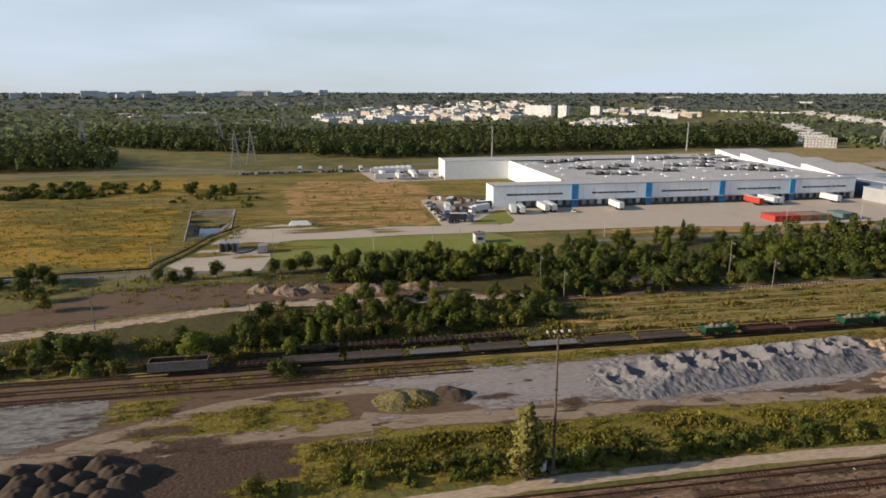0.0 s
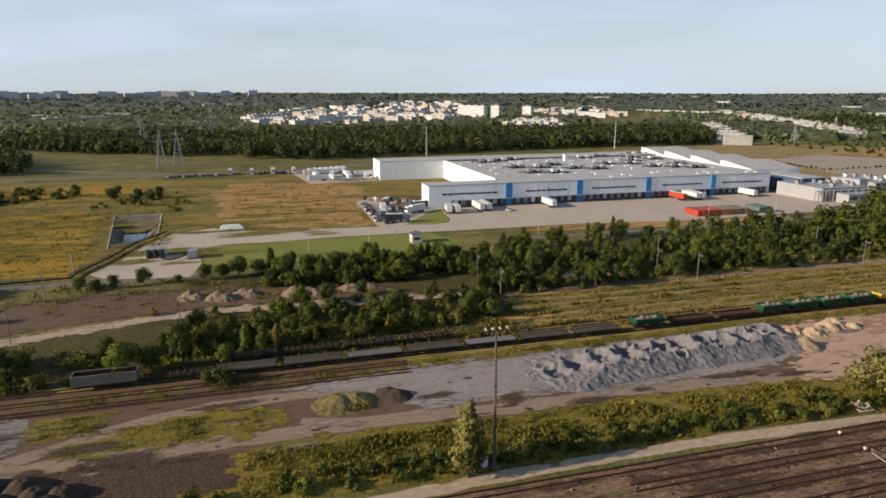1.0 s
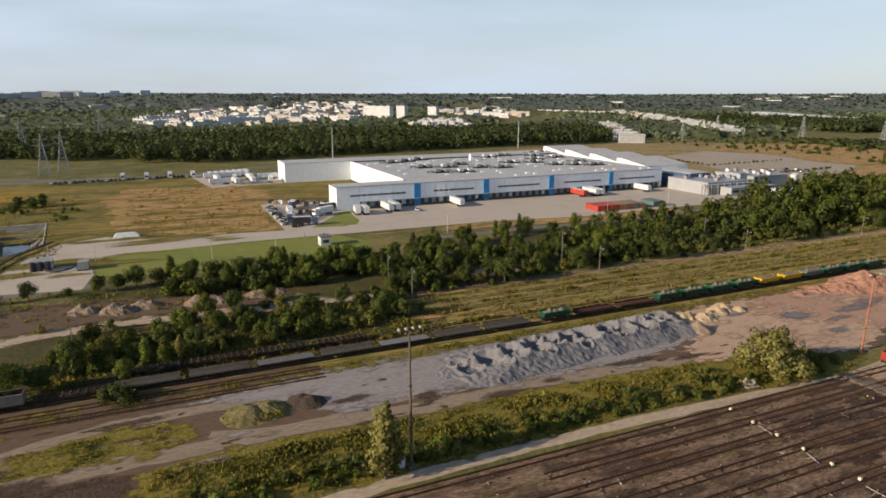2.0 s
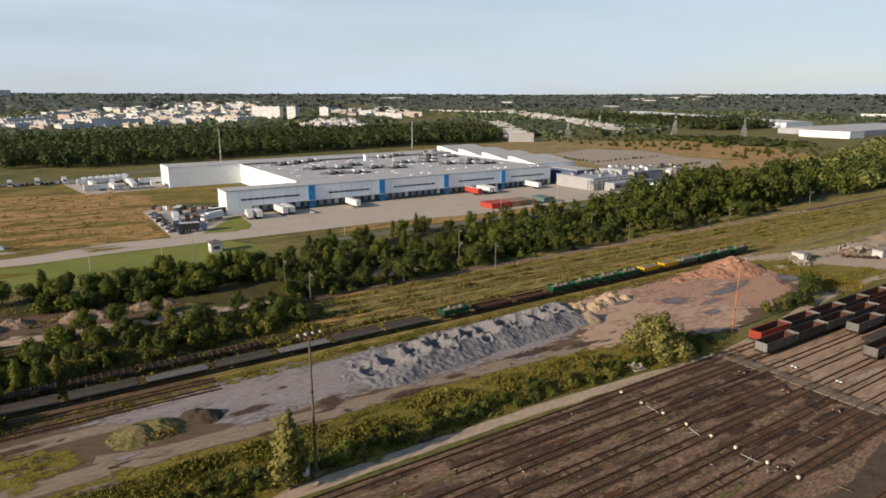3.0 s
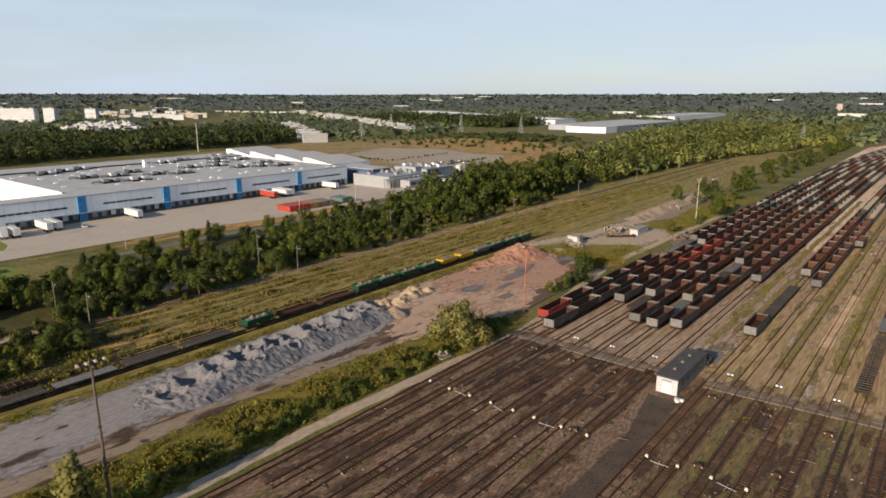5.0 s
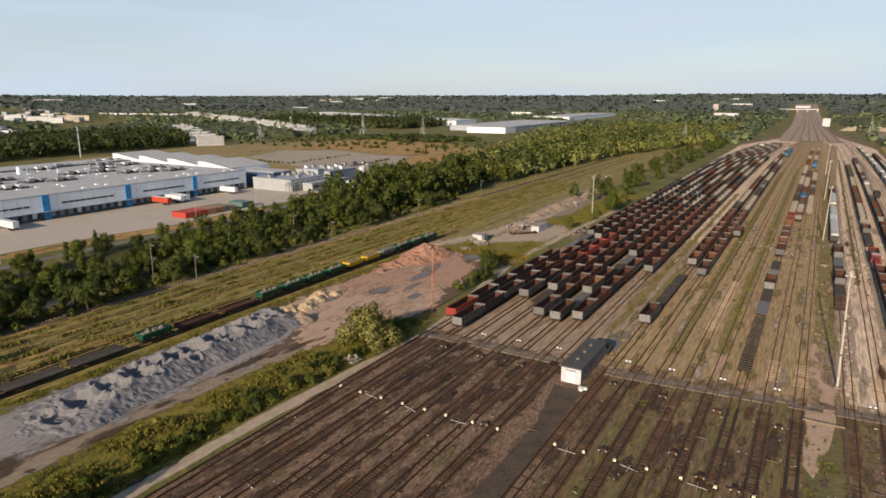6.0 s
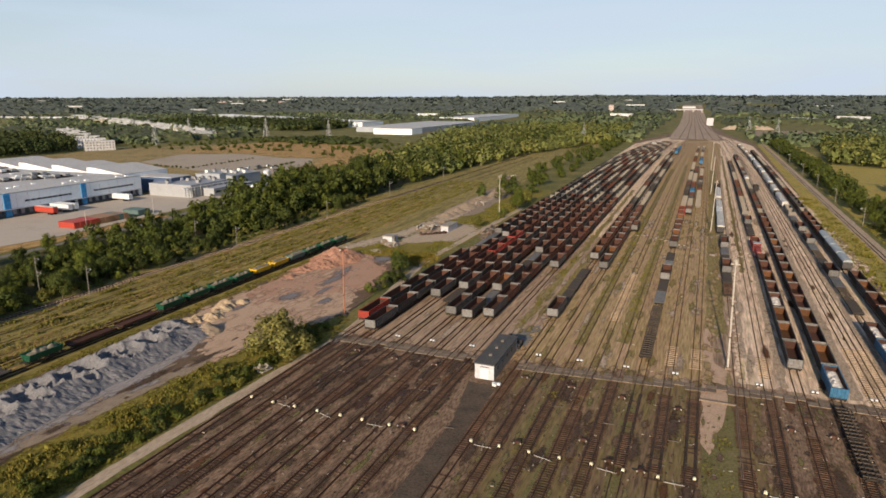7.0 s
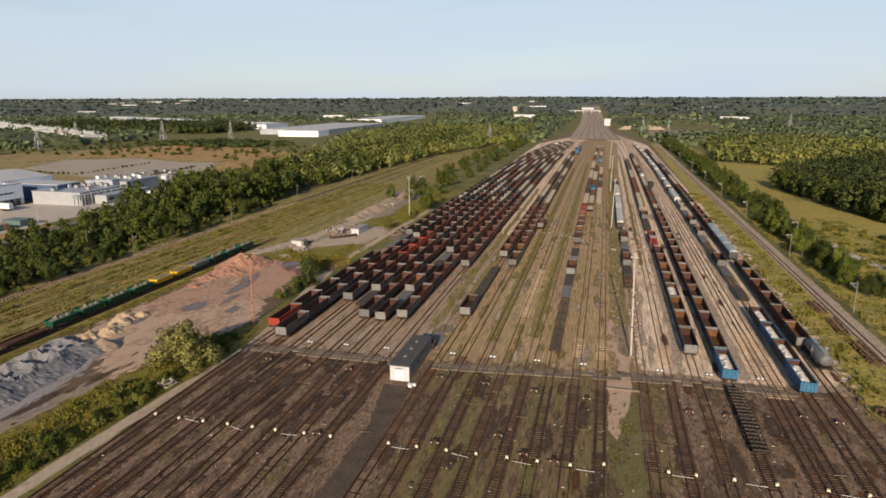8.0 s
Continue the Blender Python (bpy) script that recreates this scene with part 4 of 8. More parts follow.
# ---- railway tracks ----
def track(x, y0, y1, near=60, far=430, pale=(), label="rusty railway track on dark sleepers", z=0.05, bend=0.0):
    """A straight track along y; bend: sideways drift in metres at the far end."""
    base = thing("railway_track", label, "railway track", "yard tracks", Matrix.Translation((x, 0, z)), "structure")
    for side in (-0.755, 0.755):
        s = Shape()
        cuts = [y0, min(y1, 500), y1] if y1 > 500 else [y0, y1]
        for a, b in zip(cuts, cuts[1:]):
            da, db = bend * (max(0, a - 500) / 500) ** 2, bend * (max(0, b - 500) / 500) ** 2
            i = len(s.v)
            for yy, dx in ((a, da), (b, db)):
                s.v += [(side + dx - 0.10, yy, 0.0), (side + dx - 0.05, yy, 0.27), (side + dx + 0.05, yy, 0.27), (side + dx + 0.10, yy, 0.0)]
            s.f += [(i, i + 4, i + 5, i + 1), (i + 1, i + 5, i + 6, i + 2), (i + 2, i + 6, i + 7, i + 3), (i + 3, i + 2, i + 1, i), (i + 4, i + 7, i + 6, i + 5)]
        part("rail", s, M["rail"], base)
    plates, zipped = Shape(), -80 < x < 50 and noise.noise(Vector((x * 1.7, 3.3, 0.1))) > -0.25
    for material, spans in ((M["sleeper"], [(max(y0, near), min(y1, far))]), (M["sleeper_pale"], pale)):
        s = Shape()
        for a, b in spans:
            y = a
            while y < b:
                w, t = 1.28 + RNG.uniform(-0.08, 0.08), RNG.uniform(-0.05, 0.05)
                bare = (95 < y < 124 and noise.noise(Vector((x * 0.9, y * 0.09, 6.7))) > -0.22) or (y < 134 and noise.noise(Vector((x * 0.9, y * 0.045, 2.7))) > -0.08)
                top = (0.13 if 95 < y < 124 else 0.07) if material is M["sleeper"] else 0.15
                if material is M["sleeper"] and 96 < y < 123 and zipped:
                    for side in (-0.755, 0.755):
                        plates.box(side - 0.26, side + 0.26, y - 0.12, y + 0.12, 0.0, 0.2 + RNG.uniform(-0.02, 0.03))
                if bare or material is not M["sleeper"] or (y < 134 and RNG.random() < 0.12):
                    s.box(-w, w, y - 0.13 + t, y + 0.13 + t, 0.0, top + RNG.uniform(-0.02, 0.02))
                y += 0.68 if material is M["sleeper"] else 1.15
        if s.v:
            tagged(part("sleepers", s, material, base), kind="stuff")
    if plates.v:
        tagged(part("tie_plates", plates, M["bogie"], base, "dark steel plates under the rails"), kind="stuff")
    return base


WEST = [-78.4, -73.6, -68.7, -63.8, -58.9, -54.0, -49.1, -44.2]
MID = [-33.6, -28.7, -23.6, -18.6, -13.5, -8.6, -3.3, 1.9]
EAST = [10.2, 15.6, 21.2, 27.3, 34.2, 36.9, 41.4, 46.8]
for k, x in enumerate(WEST):
    track(x, -30 if k > 1 else 20 + 30 * k, 930, bend=10 + (8 - k) * 3)
for x in MID:
    track(x, 40, 1000, pale=[(140, 152)] if x in (1.9, -3.3) else ([(165, 215)] if x in (-33.6, -18.6) else ()), bend=-2 - x * 0.3)
for x in EAST:
    track(x, 50, 1000, pale=[(140, 152)] if x in (15.6,) else ([(128, 165)] if x in (34.2, 36.9) else ()), bend=-x * 0.35)
track(63.3, -20, 1500, far=260, label="main line railway track on grey ballast")
for x in (-132.2, -139.2):
    track(x, -90, 240 if x > -135 else 140, near=-80, far=60, label="siding track half hidden in grass")
for x in (-123.6, -127.8):
    track(x, -110, 28, near=-110, far=28, label="worn siding track in brown dirt")
for x in (-151, -158.5):
    track(x, -40 if x == -151 else 70, 620, near=200, far=201, label="overgrown railway track in dry grass", z=-0.1)
track(-168.5, -20, 700, near=66, far=330, pale=[(70, 330)], label="single railway track along the shrubs")

# concrete walkway across the yard: single slabs
walkway = thing("walkway", "concrete slab walkway crossing the railway tracks", "walkway", "", Matrix.Translation((0, 0, 0.10)), "structure")
slab_mesh = Shape().box(-0.95, 0.95, -0.85, 0.85, 0.0, 0.16, (-0.91, 0.91, -0.81, 0.81)).mesh("slab", M["walkway"])
for k in range(62):
    x = -79 + k * 2.0
    if -42.5 < x < -34:
        continue
    for row in (0, 1):
        if RNG.random() < 0.16:
            continue
        ob = part("slab", slab_mesh, M["walkway"], walkway)
        ob.location = (x, 126.3 + row * 1.75 + 4.2 * min(1, max(0, (x + 30) / 45)), RNG.uniform(-0.02, 0.02))
        ob.rotation_euler = (0, 0, RNG.uniform(-0.03, 0.03))
pit = thing("inspection_pit", "low concrete kerb of a filled pit between tracks", "kerb", "", Matrix.Translation((6, 124.5, 0.05)), "structure")
part("kerb", Shape().box(-3.2, 3.4, -0.2, 0.2, 0, 0.35), M["walkway"], pit)
part("kerb", Shape().box(3.3, 3.6, -26, -0.2, 0, 0.22), M["walkway"], pit)

# cream marker boxes on the sleepers, with the rod between two tracks
marker = thing("point_marker", "cream painted point marker box beside a rail", "marker", "point markers", Matrix.Translation((-78, 93, 0.05)))
part("box", Shape().box(-0.25, 0.25, -0.22, 0.22, 0.1, 0.52, (-0.2, 0.2, -0.18, 0.18)), M["yellow_tag"], marker)
part("foot", Shape().box(-0.5, 0.5, -0.4, 0.4, 0, 0.12), M["bogie"], marker)
for x in (-72.8, -67.9, -63.0, -58.1, -53.6, -48.2, -43.3, -32.8, -27.9, -22.8, -17.8, -12.7, -7.8, -2.6, 2.6, 12.4, 16.5, 22, 28, 35, 40.5):
    copy_thing(marker, pose(x, 93.5 + 0.02 * x + (2 if x > 0 else 0.6), 0.05, 0, 0, RNG.uniform(-8, 8)))
rod = thing("point_rod", "pale bent signal rods lying across the sleepers", "rod", "point rods", Matrix.Translation((-70, 92.4, 0.2)))
part("crossbar", Shape().tube((-1.5, 0.2, 0.1), (1.5, -0.15, 0.1), 0.06, n=6), M["pole_white"], rod)
part("pull_bar", Shape().tube((0.1, -1.3, 0.1), (-0.1, 1.0, 0.1), 0.05, n=6), M["pole_white"], rod)
for x in (-60.6, -50.5, -30.4, -20.3, -10.2, -0.2, 14.4, 25, 38):
    copy_thing(rod, pose(x, 92.6 + 0.02 * x + (2 if x > 0 else 0.4), 0.2, 0, 0, RNG.uniform(-14, 14)))
bar = thing("track_bar", "pale crossbar lying over the rails", "crossbar", "track bars", Matrix.Translation((-58, 112, 0.34)))
part("bar", Shape().box(-1.0, 1.0, -0.07, 0.07, 0, 0.07), M["walkway"], bar)
for x, y in ((-48, 108), (-38, 96), (-22, 111), (-12, 108), (-1, 106), (13, 104), (29, 106), (38, 101), (45, 99), (-68, 110)):
    copy_thing(bar, pose(x, y, 0.34, 0, 0, RNG.uniform(-12, 12)))
lamp_small = thing("track_lamp", "small white twin marker beside the walkway", "marker", "walkway markers", Matrix.Translation((-66, 133.3, 0.05)))
part("base", Shape().box(-0.6, 0.6, -0.3, 0.3, 0, 0.2), M["bogie"], lamp_small)
for s in (-0.38, 0.38):
    part("plate", Shape().box(s - 0.24, s + 0.24, -0.2, 0.2, 0.2, 0.5), M["white_paint"], lamp_small)
for x in (-57, -47, -31.2, -22, -12, -2, 14, 24, 34):
    copy_thing(lamp_small, pose(x, 133.6 + 0.03 * (x + 60), 0.05, 0, 0, RNG.uniform(-6, 6)))
lever = thing("point_lever", "rusty point machine with white lever weights", "point machine", "point machines", Matrix.Translation((-70.5, 122, 0.05)))
part("crossbar", Shape().box(-1.2, 1.2, -0.08, 0.08, 0.1, 0.2), M["bogie"], lever)
for s in (-0.45, 0.45):
    part("rod", Shape().box(s - 0.05, s + 0.05, -1.4, 1.0, 0.12, 0.22), M["bogie"], lever)
part("box", Shape().box(-0.5, 0.5, -0.35, 0.35, 0.1, 0.5), M["rust"], lever)
for s in (-0.55, 0.55):
    part("weight", Shape().tube((s, -0.6, 0.25), (s, -0.9, 0.5), 0.15, 0.11), M["pole_white"], lever)
for x, y in ((-60.5, 121), (-51, 121), (-31, 122), (-21, 121), (-11, 120), (-0.8, 119), (18, 118), (24.5, 118), (38, 121), (43.6, 120), (-25.3, 96), (-5.2, 95), (-46, 94), (-10.2, 96), (-15.2, 101)):
    copy_thing(lever, pose(x, y, 0.05, 0, 0, RNG.uniform(-6, 6)))


# ---- wagons ----
def bogie_shape():
    s = Shape()
    for dy in (-0.9, 0.9):
        for dx in (-0.75, 0.75):
            s.tube((dx - 0.07, dy, 0.76), (dx + 0.07, dy, 0.76), 0.46, n=10)
        s.tube((-0.8, dy, 0.76), (0.8, dy, 0.76), 0.08, n=6)
    for dx in (-1.0, 1.0):
        s.box(dx - 0.08, dx + 0.08, -1.4, 1.4, 0.6, 0.9)
    return s.box(-1.0, 1.0, -0.25, 0.25, 0.62, 0.95)


BOGIE = bogie_shape().mesh("bogie", M["bogie"])


def underframe_mesh(half, material):
    s = Shape().box(-1.3, -1.15, -half, half, 0.95, 1.2).box(1.15, 1.3, -half, half, 0.95, 1.2).box(-0.2, 0.2, -half, half, 0.98, 1.2)
    for e in (-1, 1):
        s.box(-1.35, 1.35, e * half - 0.1, e * half + 0.1, 0.9, 1.22)
        for x in (-0.87, 0.87):
            s.tube((x, e * half, 1.06), (x, e * (half + 0.5), 1.06), 0.1, n=6).tube((x, e * (half + 0.5), 1.06), (x, e * (half + 0.56), 1.06), 0.22, n=8)
    return s.mesh("underframe", material)


def gondola(label, side, end, inside, load=None, height=3.1, half=5.85):
    """An open box wagon with ribbed steel sides."""
    w = thing("gondola_wagon", label, "freight wagon", "parked wagons")
    for e in (-1, 1):
        s = Shape().box(e * 1.40 - 0.05, e * 1.40 + 0.05, -half, half, 1.22, height)
        s.box(e * 1.42 - 0.10, e * 1.42 + 0.10, -half - 0.05, half + 0.05, height - 0.02, height + 0.13)
        s.box(e * 1.48 - 0.04, e * 1.48 + 0.04, -half, half, 1.18, 1.38)
        for k in range(10):
            y = -half + 0.08 + k * (2 * half - 0.16) / 9
            s.box(e * 1.49 - 0.06, e * 1.49 + 0.06, y - 0.08, y + 0.08, 1.38, height, (e * 1.47 - 0.04, e * 1.47 + 0.04, y - 0.08, y + 0.08))
        part("side_wall", s, side, w)
        line = [(-1.35, 0.05)]
        for x in (-1.0, -0.35, 0.35, 1.0):
            line += [(x - 0.1, 0.05), (x - 0.07, 0.16), (x + 0.07, 0.16), (x + 0.1, 0.05)]
        line += [(1.35, 0.05), (1.35, -0.05), (-1.35, -0.05)]
        s = Shape().upright([(x, e * (half + y)) for x, y in line], 1.22, height + 0.05)
        part("end_wall", s, end, w)
    part("floor", Shape().box(-1.33, 1.33, -half + 0.06, half - 0.06, 1.2, 1.3), inside, w)
    lining = Shape()
    for e in (-1, 1):
        lining.box(e * 1.335 - 0.012, e * 1.335 + 0.012, -half + 0.06, half - 0.06, 1.3, height - 0.05)
        lining.box(-1.32, 1.32, e * (half - 0.065) - 0.012, e * (half - 0.065) + 0.012, 1.3, height - 0.15)
    part("lining", lining, inside, w)
    part("underframe", underframe_mesh(half + 0.05, M["bogie"]), M["bogie"], w)
    for y in (-half + 1.9, half - 1.9):
        part("bogie", BOGIE, M["bogie"], w).location = (0, y, 0)
    if load:
        part("load", mound(1.3, half - 0.12, 1.9, 0.9, load, len(label)), load, w, "white bulk load")
    return w


def mound(hw, hl, z, h, material, seed):
    """A lumpy heap that fills a box of the given half width and length."""
    nx, ny = 8, 28
    v, f = [], []
    for j in range(ny + 1):
        for i in range(nx + 1):
            u, t = i / nx * 2 - 1, j / ny * 2 - 1
            zz = z + h * (1 - u * u) * (0.5 + 0.5 * abs(noise.noise(Vector((t * 3.2 + seed, u, seed))) * 2)) * (1 - t ** 8)
            v.append((u * hw, t * hl, zz))
    for j in range(ny):
        for i in range(nx):
            a = j * (nx + 1) + i
            f.append((a, a + 1, a + nx + 2, a + nx + 1))
    me = bpy.data.meshes.new("load")
    me.from_pydata(v, [], f)
    me.materials.append(material)
    me.update()
    return me


def flat_wagon(label, deck, half=5.9, skeleton=False, name="flat_wagon", sides=None):
    w = thing(name, label, "freight wagon", "parked wagons")
    part("underframe", underframe_mesh(half, M["bogie"]), M["bogie"], w)
    if skeleton:
        s = Shape().box(-0.62, -0.5, -half, half, 1.1, 1.35).box(0.5, 0.62, -half, half, 1.1, 1.35)
        for k in range(9):
            y = -half + 0.4 + k * (2 * half - 0.8) / 8
            s.box(-1.3, 1.3, y - 0.08, y + 0.08, 1.12, 1.36)
        part("frame", s, deck, w)
    else:
        part("deck", Shape().box(-1.4, 1.4, -half, half, 1.2, 1.3, (-1.38, 1.38, -half + 0.02, half - 0.02)), deck, w)
        if sides:
            for e in (-1, 1):
                part("side_board", Shape().box(e * 1.42 - 0.04, e * 1.42 + 0.04, -half, half, 1.15, 1.62), sides, w)
    for y in (-half + 1.9, half - 1.9):
        part("bogie", BOGIE, M["bogie"], w).location = (0, y, 0)
    return w


def hopper(label, paint, half=3.8):
    """A dump wagon with a tilting box flared to both sides."""
    w = thing("hopper_wagon", label, "freight wagon", "green hopper train")
    part("underframe", underframe_mesh(half + 0.3, M["bogie"]), M["bogie"], w)
    for e in (-1, 1):
        part("side_wall", Shape().box(e * 0.95 - 0.06, e * 0.95 + 0.06, -half, half, 1.35, 2.75, (e * 1.5 - 0.06, e * 1.5 + 0.06, -half - 0.2, half + 0.2))
             .box(e * 1.5 - 0.12, e * 1.5 + 0.12, -half - 0.2, half + 0.2, 2.7, 2.86), paint, w)
        part("end_wall", Shape().box(-0.9, 0.9, e * half - 0.06, e * half + 0.06, 1.35, 2.75, (-1.45, 1.45, e * (half + 0.15) - 0.06, e * (half + 0.15) + 0.06))
             .box(-0.6, -0.5, e * (half + 0.2), e * (half + 0.28), 1.2, 2.6).box(0.5, 0.6, e * (half + 0.2), e * (half + 0.28), 1.2, 2.6), paint, w)
    part("floor", Shape().box(-0.95, 0.95, -half, half, 1.28, 1.4), M["rust"], w)
    part("load", mound(1.3, half - 0.1, 2.3, 1.0, M["hopper_load"], len(label) + half), M["hopper_load"], w, "pale gravel load")
    for y in (-half + 1.7, half - 1.7):
        part("bogie", BOGIE, M["bogie"], w).location = (0, y, 0)
    return w


def tank_wagon(label, paint, half=5.6):
    w = thing("tank_wagon", label, "tank wagon", "parked wagons")
    part("underframe", underframe_mesh(half + 0.2, M["bogie"]), M["bogie"], w)
    s = Shape()
    prof = [(-half, 0.5), (-half + 0.15, 1.0), (-half + 0.5, 1.36), (half - 0.5, 1.36), (half - 0.15, 1.0), (half, 0.5)]
    n = 16
    for y, r in prof:
        s.v += [(r * math.cos(2 * math.pi * k / n), y, 2.62 + r * math.sin(2 * math.pi * k / n)) for k in range(n)]
    for i in range(len(prof) - 1):
        s.f += [(i * n + k, i * n + n + k, i * n + n + (k + 1) % n, i * n + (k + 1) % n) for k in range(n)]
    s.f += [tuple(range(n)), tuple(range(len(prof) * n - n, len(prof) * n))[::-1]]
    part("tank", s.mesh("tank", paint, True), paint, w)
    part("dome", Shape().tube((0, 0, 3.8), (0, 0, 4.25), 0.45, n=12), paint, w)
    part("catwalk", Shape().box(-0.4, 0.4, -half + 0.6, half - 0.6, 4.0, 4.06), M["grey_metal"], w)
    for e in (-1, 1):
        part("ladder", Shape().box(e * 1.4 - 0.03, e * 1.4 + 0.03, -0.3, -0.24, 1.2, 4.0).box(e * 1.4 - 0.03, e * 1.4 + 0.03, 0.24, 0.3, 1.2, 4.0), M["grey_metal"], w)
    for y in (-half + 1.7, half - 1.7):
        part("bogie", BOGIE, M["bogie"], w).location = (0, y, 0)
        part("saddle", Shape().box(-1.1, 1.1, y - 0.2, y + 0.2, 1.2, 1.7), M["bogie"], w)
    return w


def van_wagon(label, paint, roofing, half=6.2):
    """A covered wagon with a rounded roof."""
    w = thing("covered_wagon", label, "freight wagon", "parked wagons")
    part("underframe", underframe_mesh(half + 0.1, M["bogie"]), M["bogie"], w)
    s = Shape().box(-1.4, 1.4, -half, half, 1.2, 3.3)
    for k in range(11):
        y = -half + k * 2 * half / 10
        s.box(-1.46, 1.46, y - 0.06, y + 0.06, 1.2, 3.3)
    part("body", s, paint, w)
    arc = [(1.48 * math.cos(a), 3.3 + 0.75 * math.sin(a)) for a in [math.pi * k / 8 for k in range(9)]]
    r = Shape()
    r.v = [(x, y, z) for y in (-half - 0.1, half + 0.1) for x, z in arc]
    r.f = [(k, k + 1, k + 10, k + 9) for k in range(8)] + [tuple(range(9))[::-1], tuple(range(9, 18)), (0, 9, 17, 8)]
    part("roof", r, roofing, w)
    for e in (-1, 1):
        part("door", Shape().box(e * 1.49 - 0.04, e * 1.49 + 0.04, -1.6, 1.6, 1.3, 3.2), paint, w)
    for y in (-half + 1.9, half - 1.9):
        part("bogie", BOGIE, M["bogie"], w).location = (0, y, 0)
    return w


def locomotive(label, paint, half=7.5):
    w = thing("locomotive", label, "locomotive", "")
    part("underframe", underframe_mesh(half, M["bogie"]), M["bogie"], w)
    part("hood", Shape().box(-1.0, 1.0, -half + 0.3, half - 4.4, 1.2, 3.3, (-0.85, 0.85, -half + 0.4, half - 4.4)), paint, w)
    part("cab", Shape().box(-1.45, 1.45, half - 4.4, half - 1.6, 1.2, 4.1, (-1.3, 1.3, half - 4.3, half - 1.7)), paint, w)
    part("short_hood", Shape().box(-1.0, 1.0, half - 1.6, half - 0.2, 1.2, 2.9), paint, w)
    part("cab_window", Shape().box(-1.2, 1.2, half - 4.46, half - 4.3, 2.9, 3.7), M["dark_glass"], w)
    part("roof", Shape().box(-1.45, 1.45, half - 4.5, half - 1.5, 4.1, 4.25), M["grey_metal"], w)
    for x in (-1.42, 1.42):
        part("handrail", Shape().box(x - 0.03, x + 0.03, -half + 0.3, half - 4.5, 2.1, 2.16), M["white_paint"], w)
    for y in (-half + 2.4, half - 2.4):
        part("bogie", BOGIE, M["bogie"], w).location = (0, y, 0)
    return w


G = {
    # Sides get the shade-toned steel, most ends the sun-toned one.
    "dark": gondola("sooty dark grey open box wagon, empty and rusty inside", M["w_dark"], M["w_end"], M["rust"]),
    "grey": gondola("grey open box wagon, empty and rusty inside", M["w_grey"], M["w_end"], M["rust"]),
    "brown": gondola("brown open box wagon, empty with rusty inside", M["w_brown"], M["w_brown"], M["rust"]),
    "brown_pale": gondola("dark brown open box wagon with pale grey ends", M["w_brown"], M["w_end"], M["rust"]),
    "red": gondola("red open box wagon, empty and rusty inside", M["w_red"], M["w_red"], M["rust"]),
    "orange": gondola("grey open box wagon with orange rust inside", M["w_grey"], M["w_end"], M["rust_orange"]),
    "blue": gondola("blue open box wagon loaded with white bulk", M["w_blue"], M["w_blue"], M["rust"], M["white_load"]),
    "greyload": gondola("grey open box wagon loaded with white bulk", M["w_grey"], M["w_grey"], M["rust"], M["white_load"]),
    "flat": flat_wagon("empty flat wagon with a dark plank deck", M["deck"]),
    "pale": gondola("pale dusty open box wagon on the siding", M["w_pale"], M["w_pale"], M["rust"]),
    "flat_pale": flat_wagon("empty flat wagon with a pale plank deck", M["w_end"]),
    "skeleton": flat_wagon("dark skeleton container wagon, empty", M["deck"], skeleton=True),
    "sided": flat_wagon("low-sided flat wagon with pale greenish boards", M["deck"], sides=M["w_pale"]),
    "rail_flat": flat_wagon("low dark flat wagon loaded with track panels", M["sleeper"], skeleton=True),
    "rusty_flat": flat_wagon("rusty brown low-sided flat wagon", M["rust"], sides=M["w_brown"]),
    "hopper": hopper("green dump wagon loaded with tan gravel", M["w_green"]),
    "yhopper": hopper("yellow dump wagon loaded with tan gravel", M["w_yellow"], 3.82),
    "ghopper": hopper("grey-green dump wagon loaded with gravel", M["teal_paint"], 4.0),
    "tank": tank_wagon("dark grey cylindrical tank wagon", M["tank_grey"]),
    "tank_white": tank_wagon("pale grey cylindrical tank wagon", M["white_paint"]),
    "van": van_wagon("grey covered wagon with a pale rounded roof", M["w_grey"], M["van_roof"]),
    "tarp": van_wagon("flat wagon under a blue-grey tarpaulin", M["w_grey"], M["tarp_grey"], 6.3),
    "van_blue": van_wagon("blue covered wagon with a pale roof", M["w_blue"], M["grey_metal"]),
    "loco": locomotive("red shunting locomotive standing in a train", M["w_red"]),
}
for k, ob in enumerate(G.values()):
    ob.location = (0, 0, 0)
USED = set()


def place(kind, x, y, z=0.30, flip=False):
    m = pose(x, y, z, 0, 0, 180 if flip else 0)
    if kind not in USED:
        USED.add(kind)
        G[kind].matrix_world = m
        return G[kind]
    return copy_thing(G[kind], m)


FAR_ROWS = []


def row(x, y0, y1, kinds, pitch=13.0, limit=345, bend=0.0):
    """A standing train; wagons past the limit go into one joined far mesh."""
    y, k = y0 + pitch / 2, 0
    while y + pitch / 2 < y1 + 1.0:
        kind = kinds[k] if k < len(kinds) else RNG.choice(["dark", "grey", "brown", "brown_pale", "dark", "brown", "orange"] + (["flat", "grey", "dark", "brown", "flat_pale", "brown_pale", "grey", "dark", "orange", "brown"] + (["van", "blue"] if RNG.random() < 0.08 else []) if y > 360 else []))
        k += 1
        if kind:
            if y < limit:
                place(kind, x, y)
            else:
                FAR_ROWS.append((x + bend * (max(0, y - 500) / 500) ** 2, y, kind))
        y += pitch


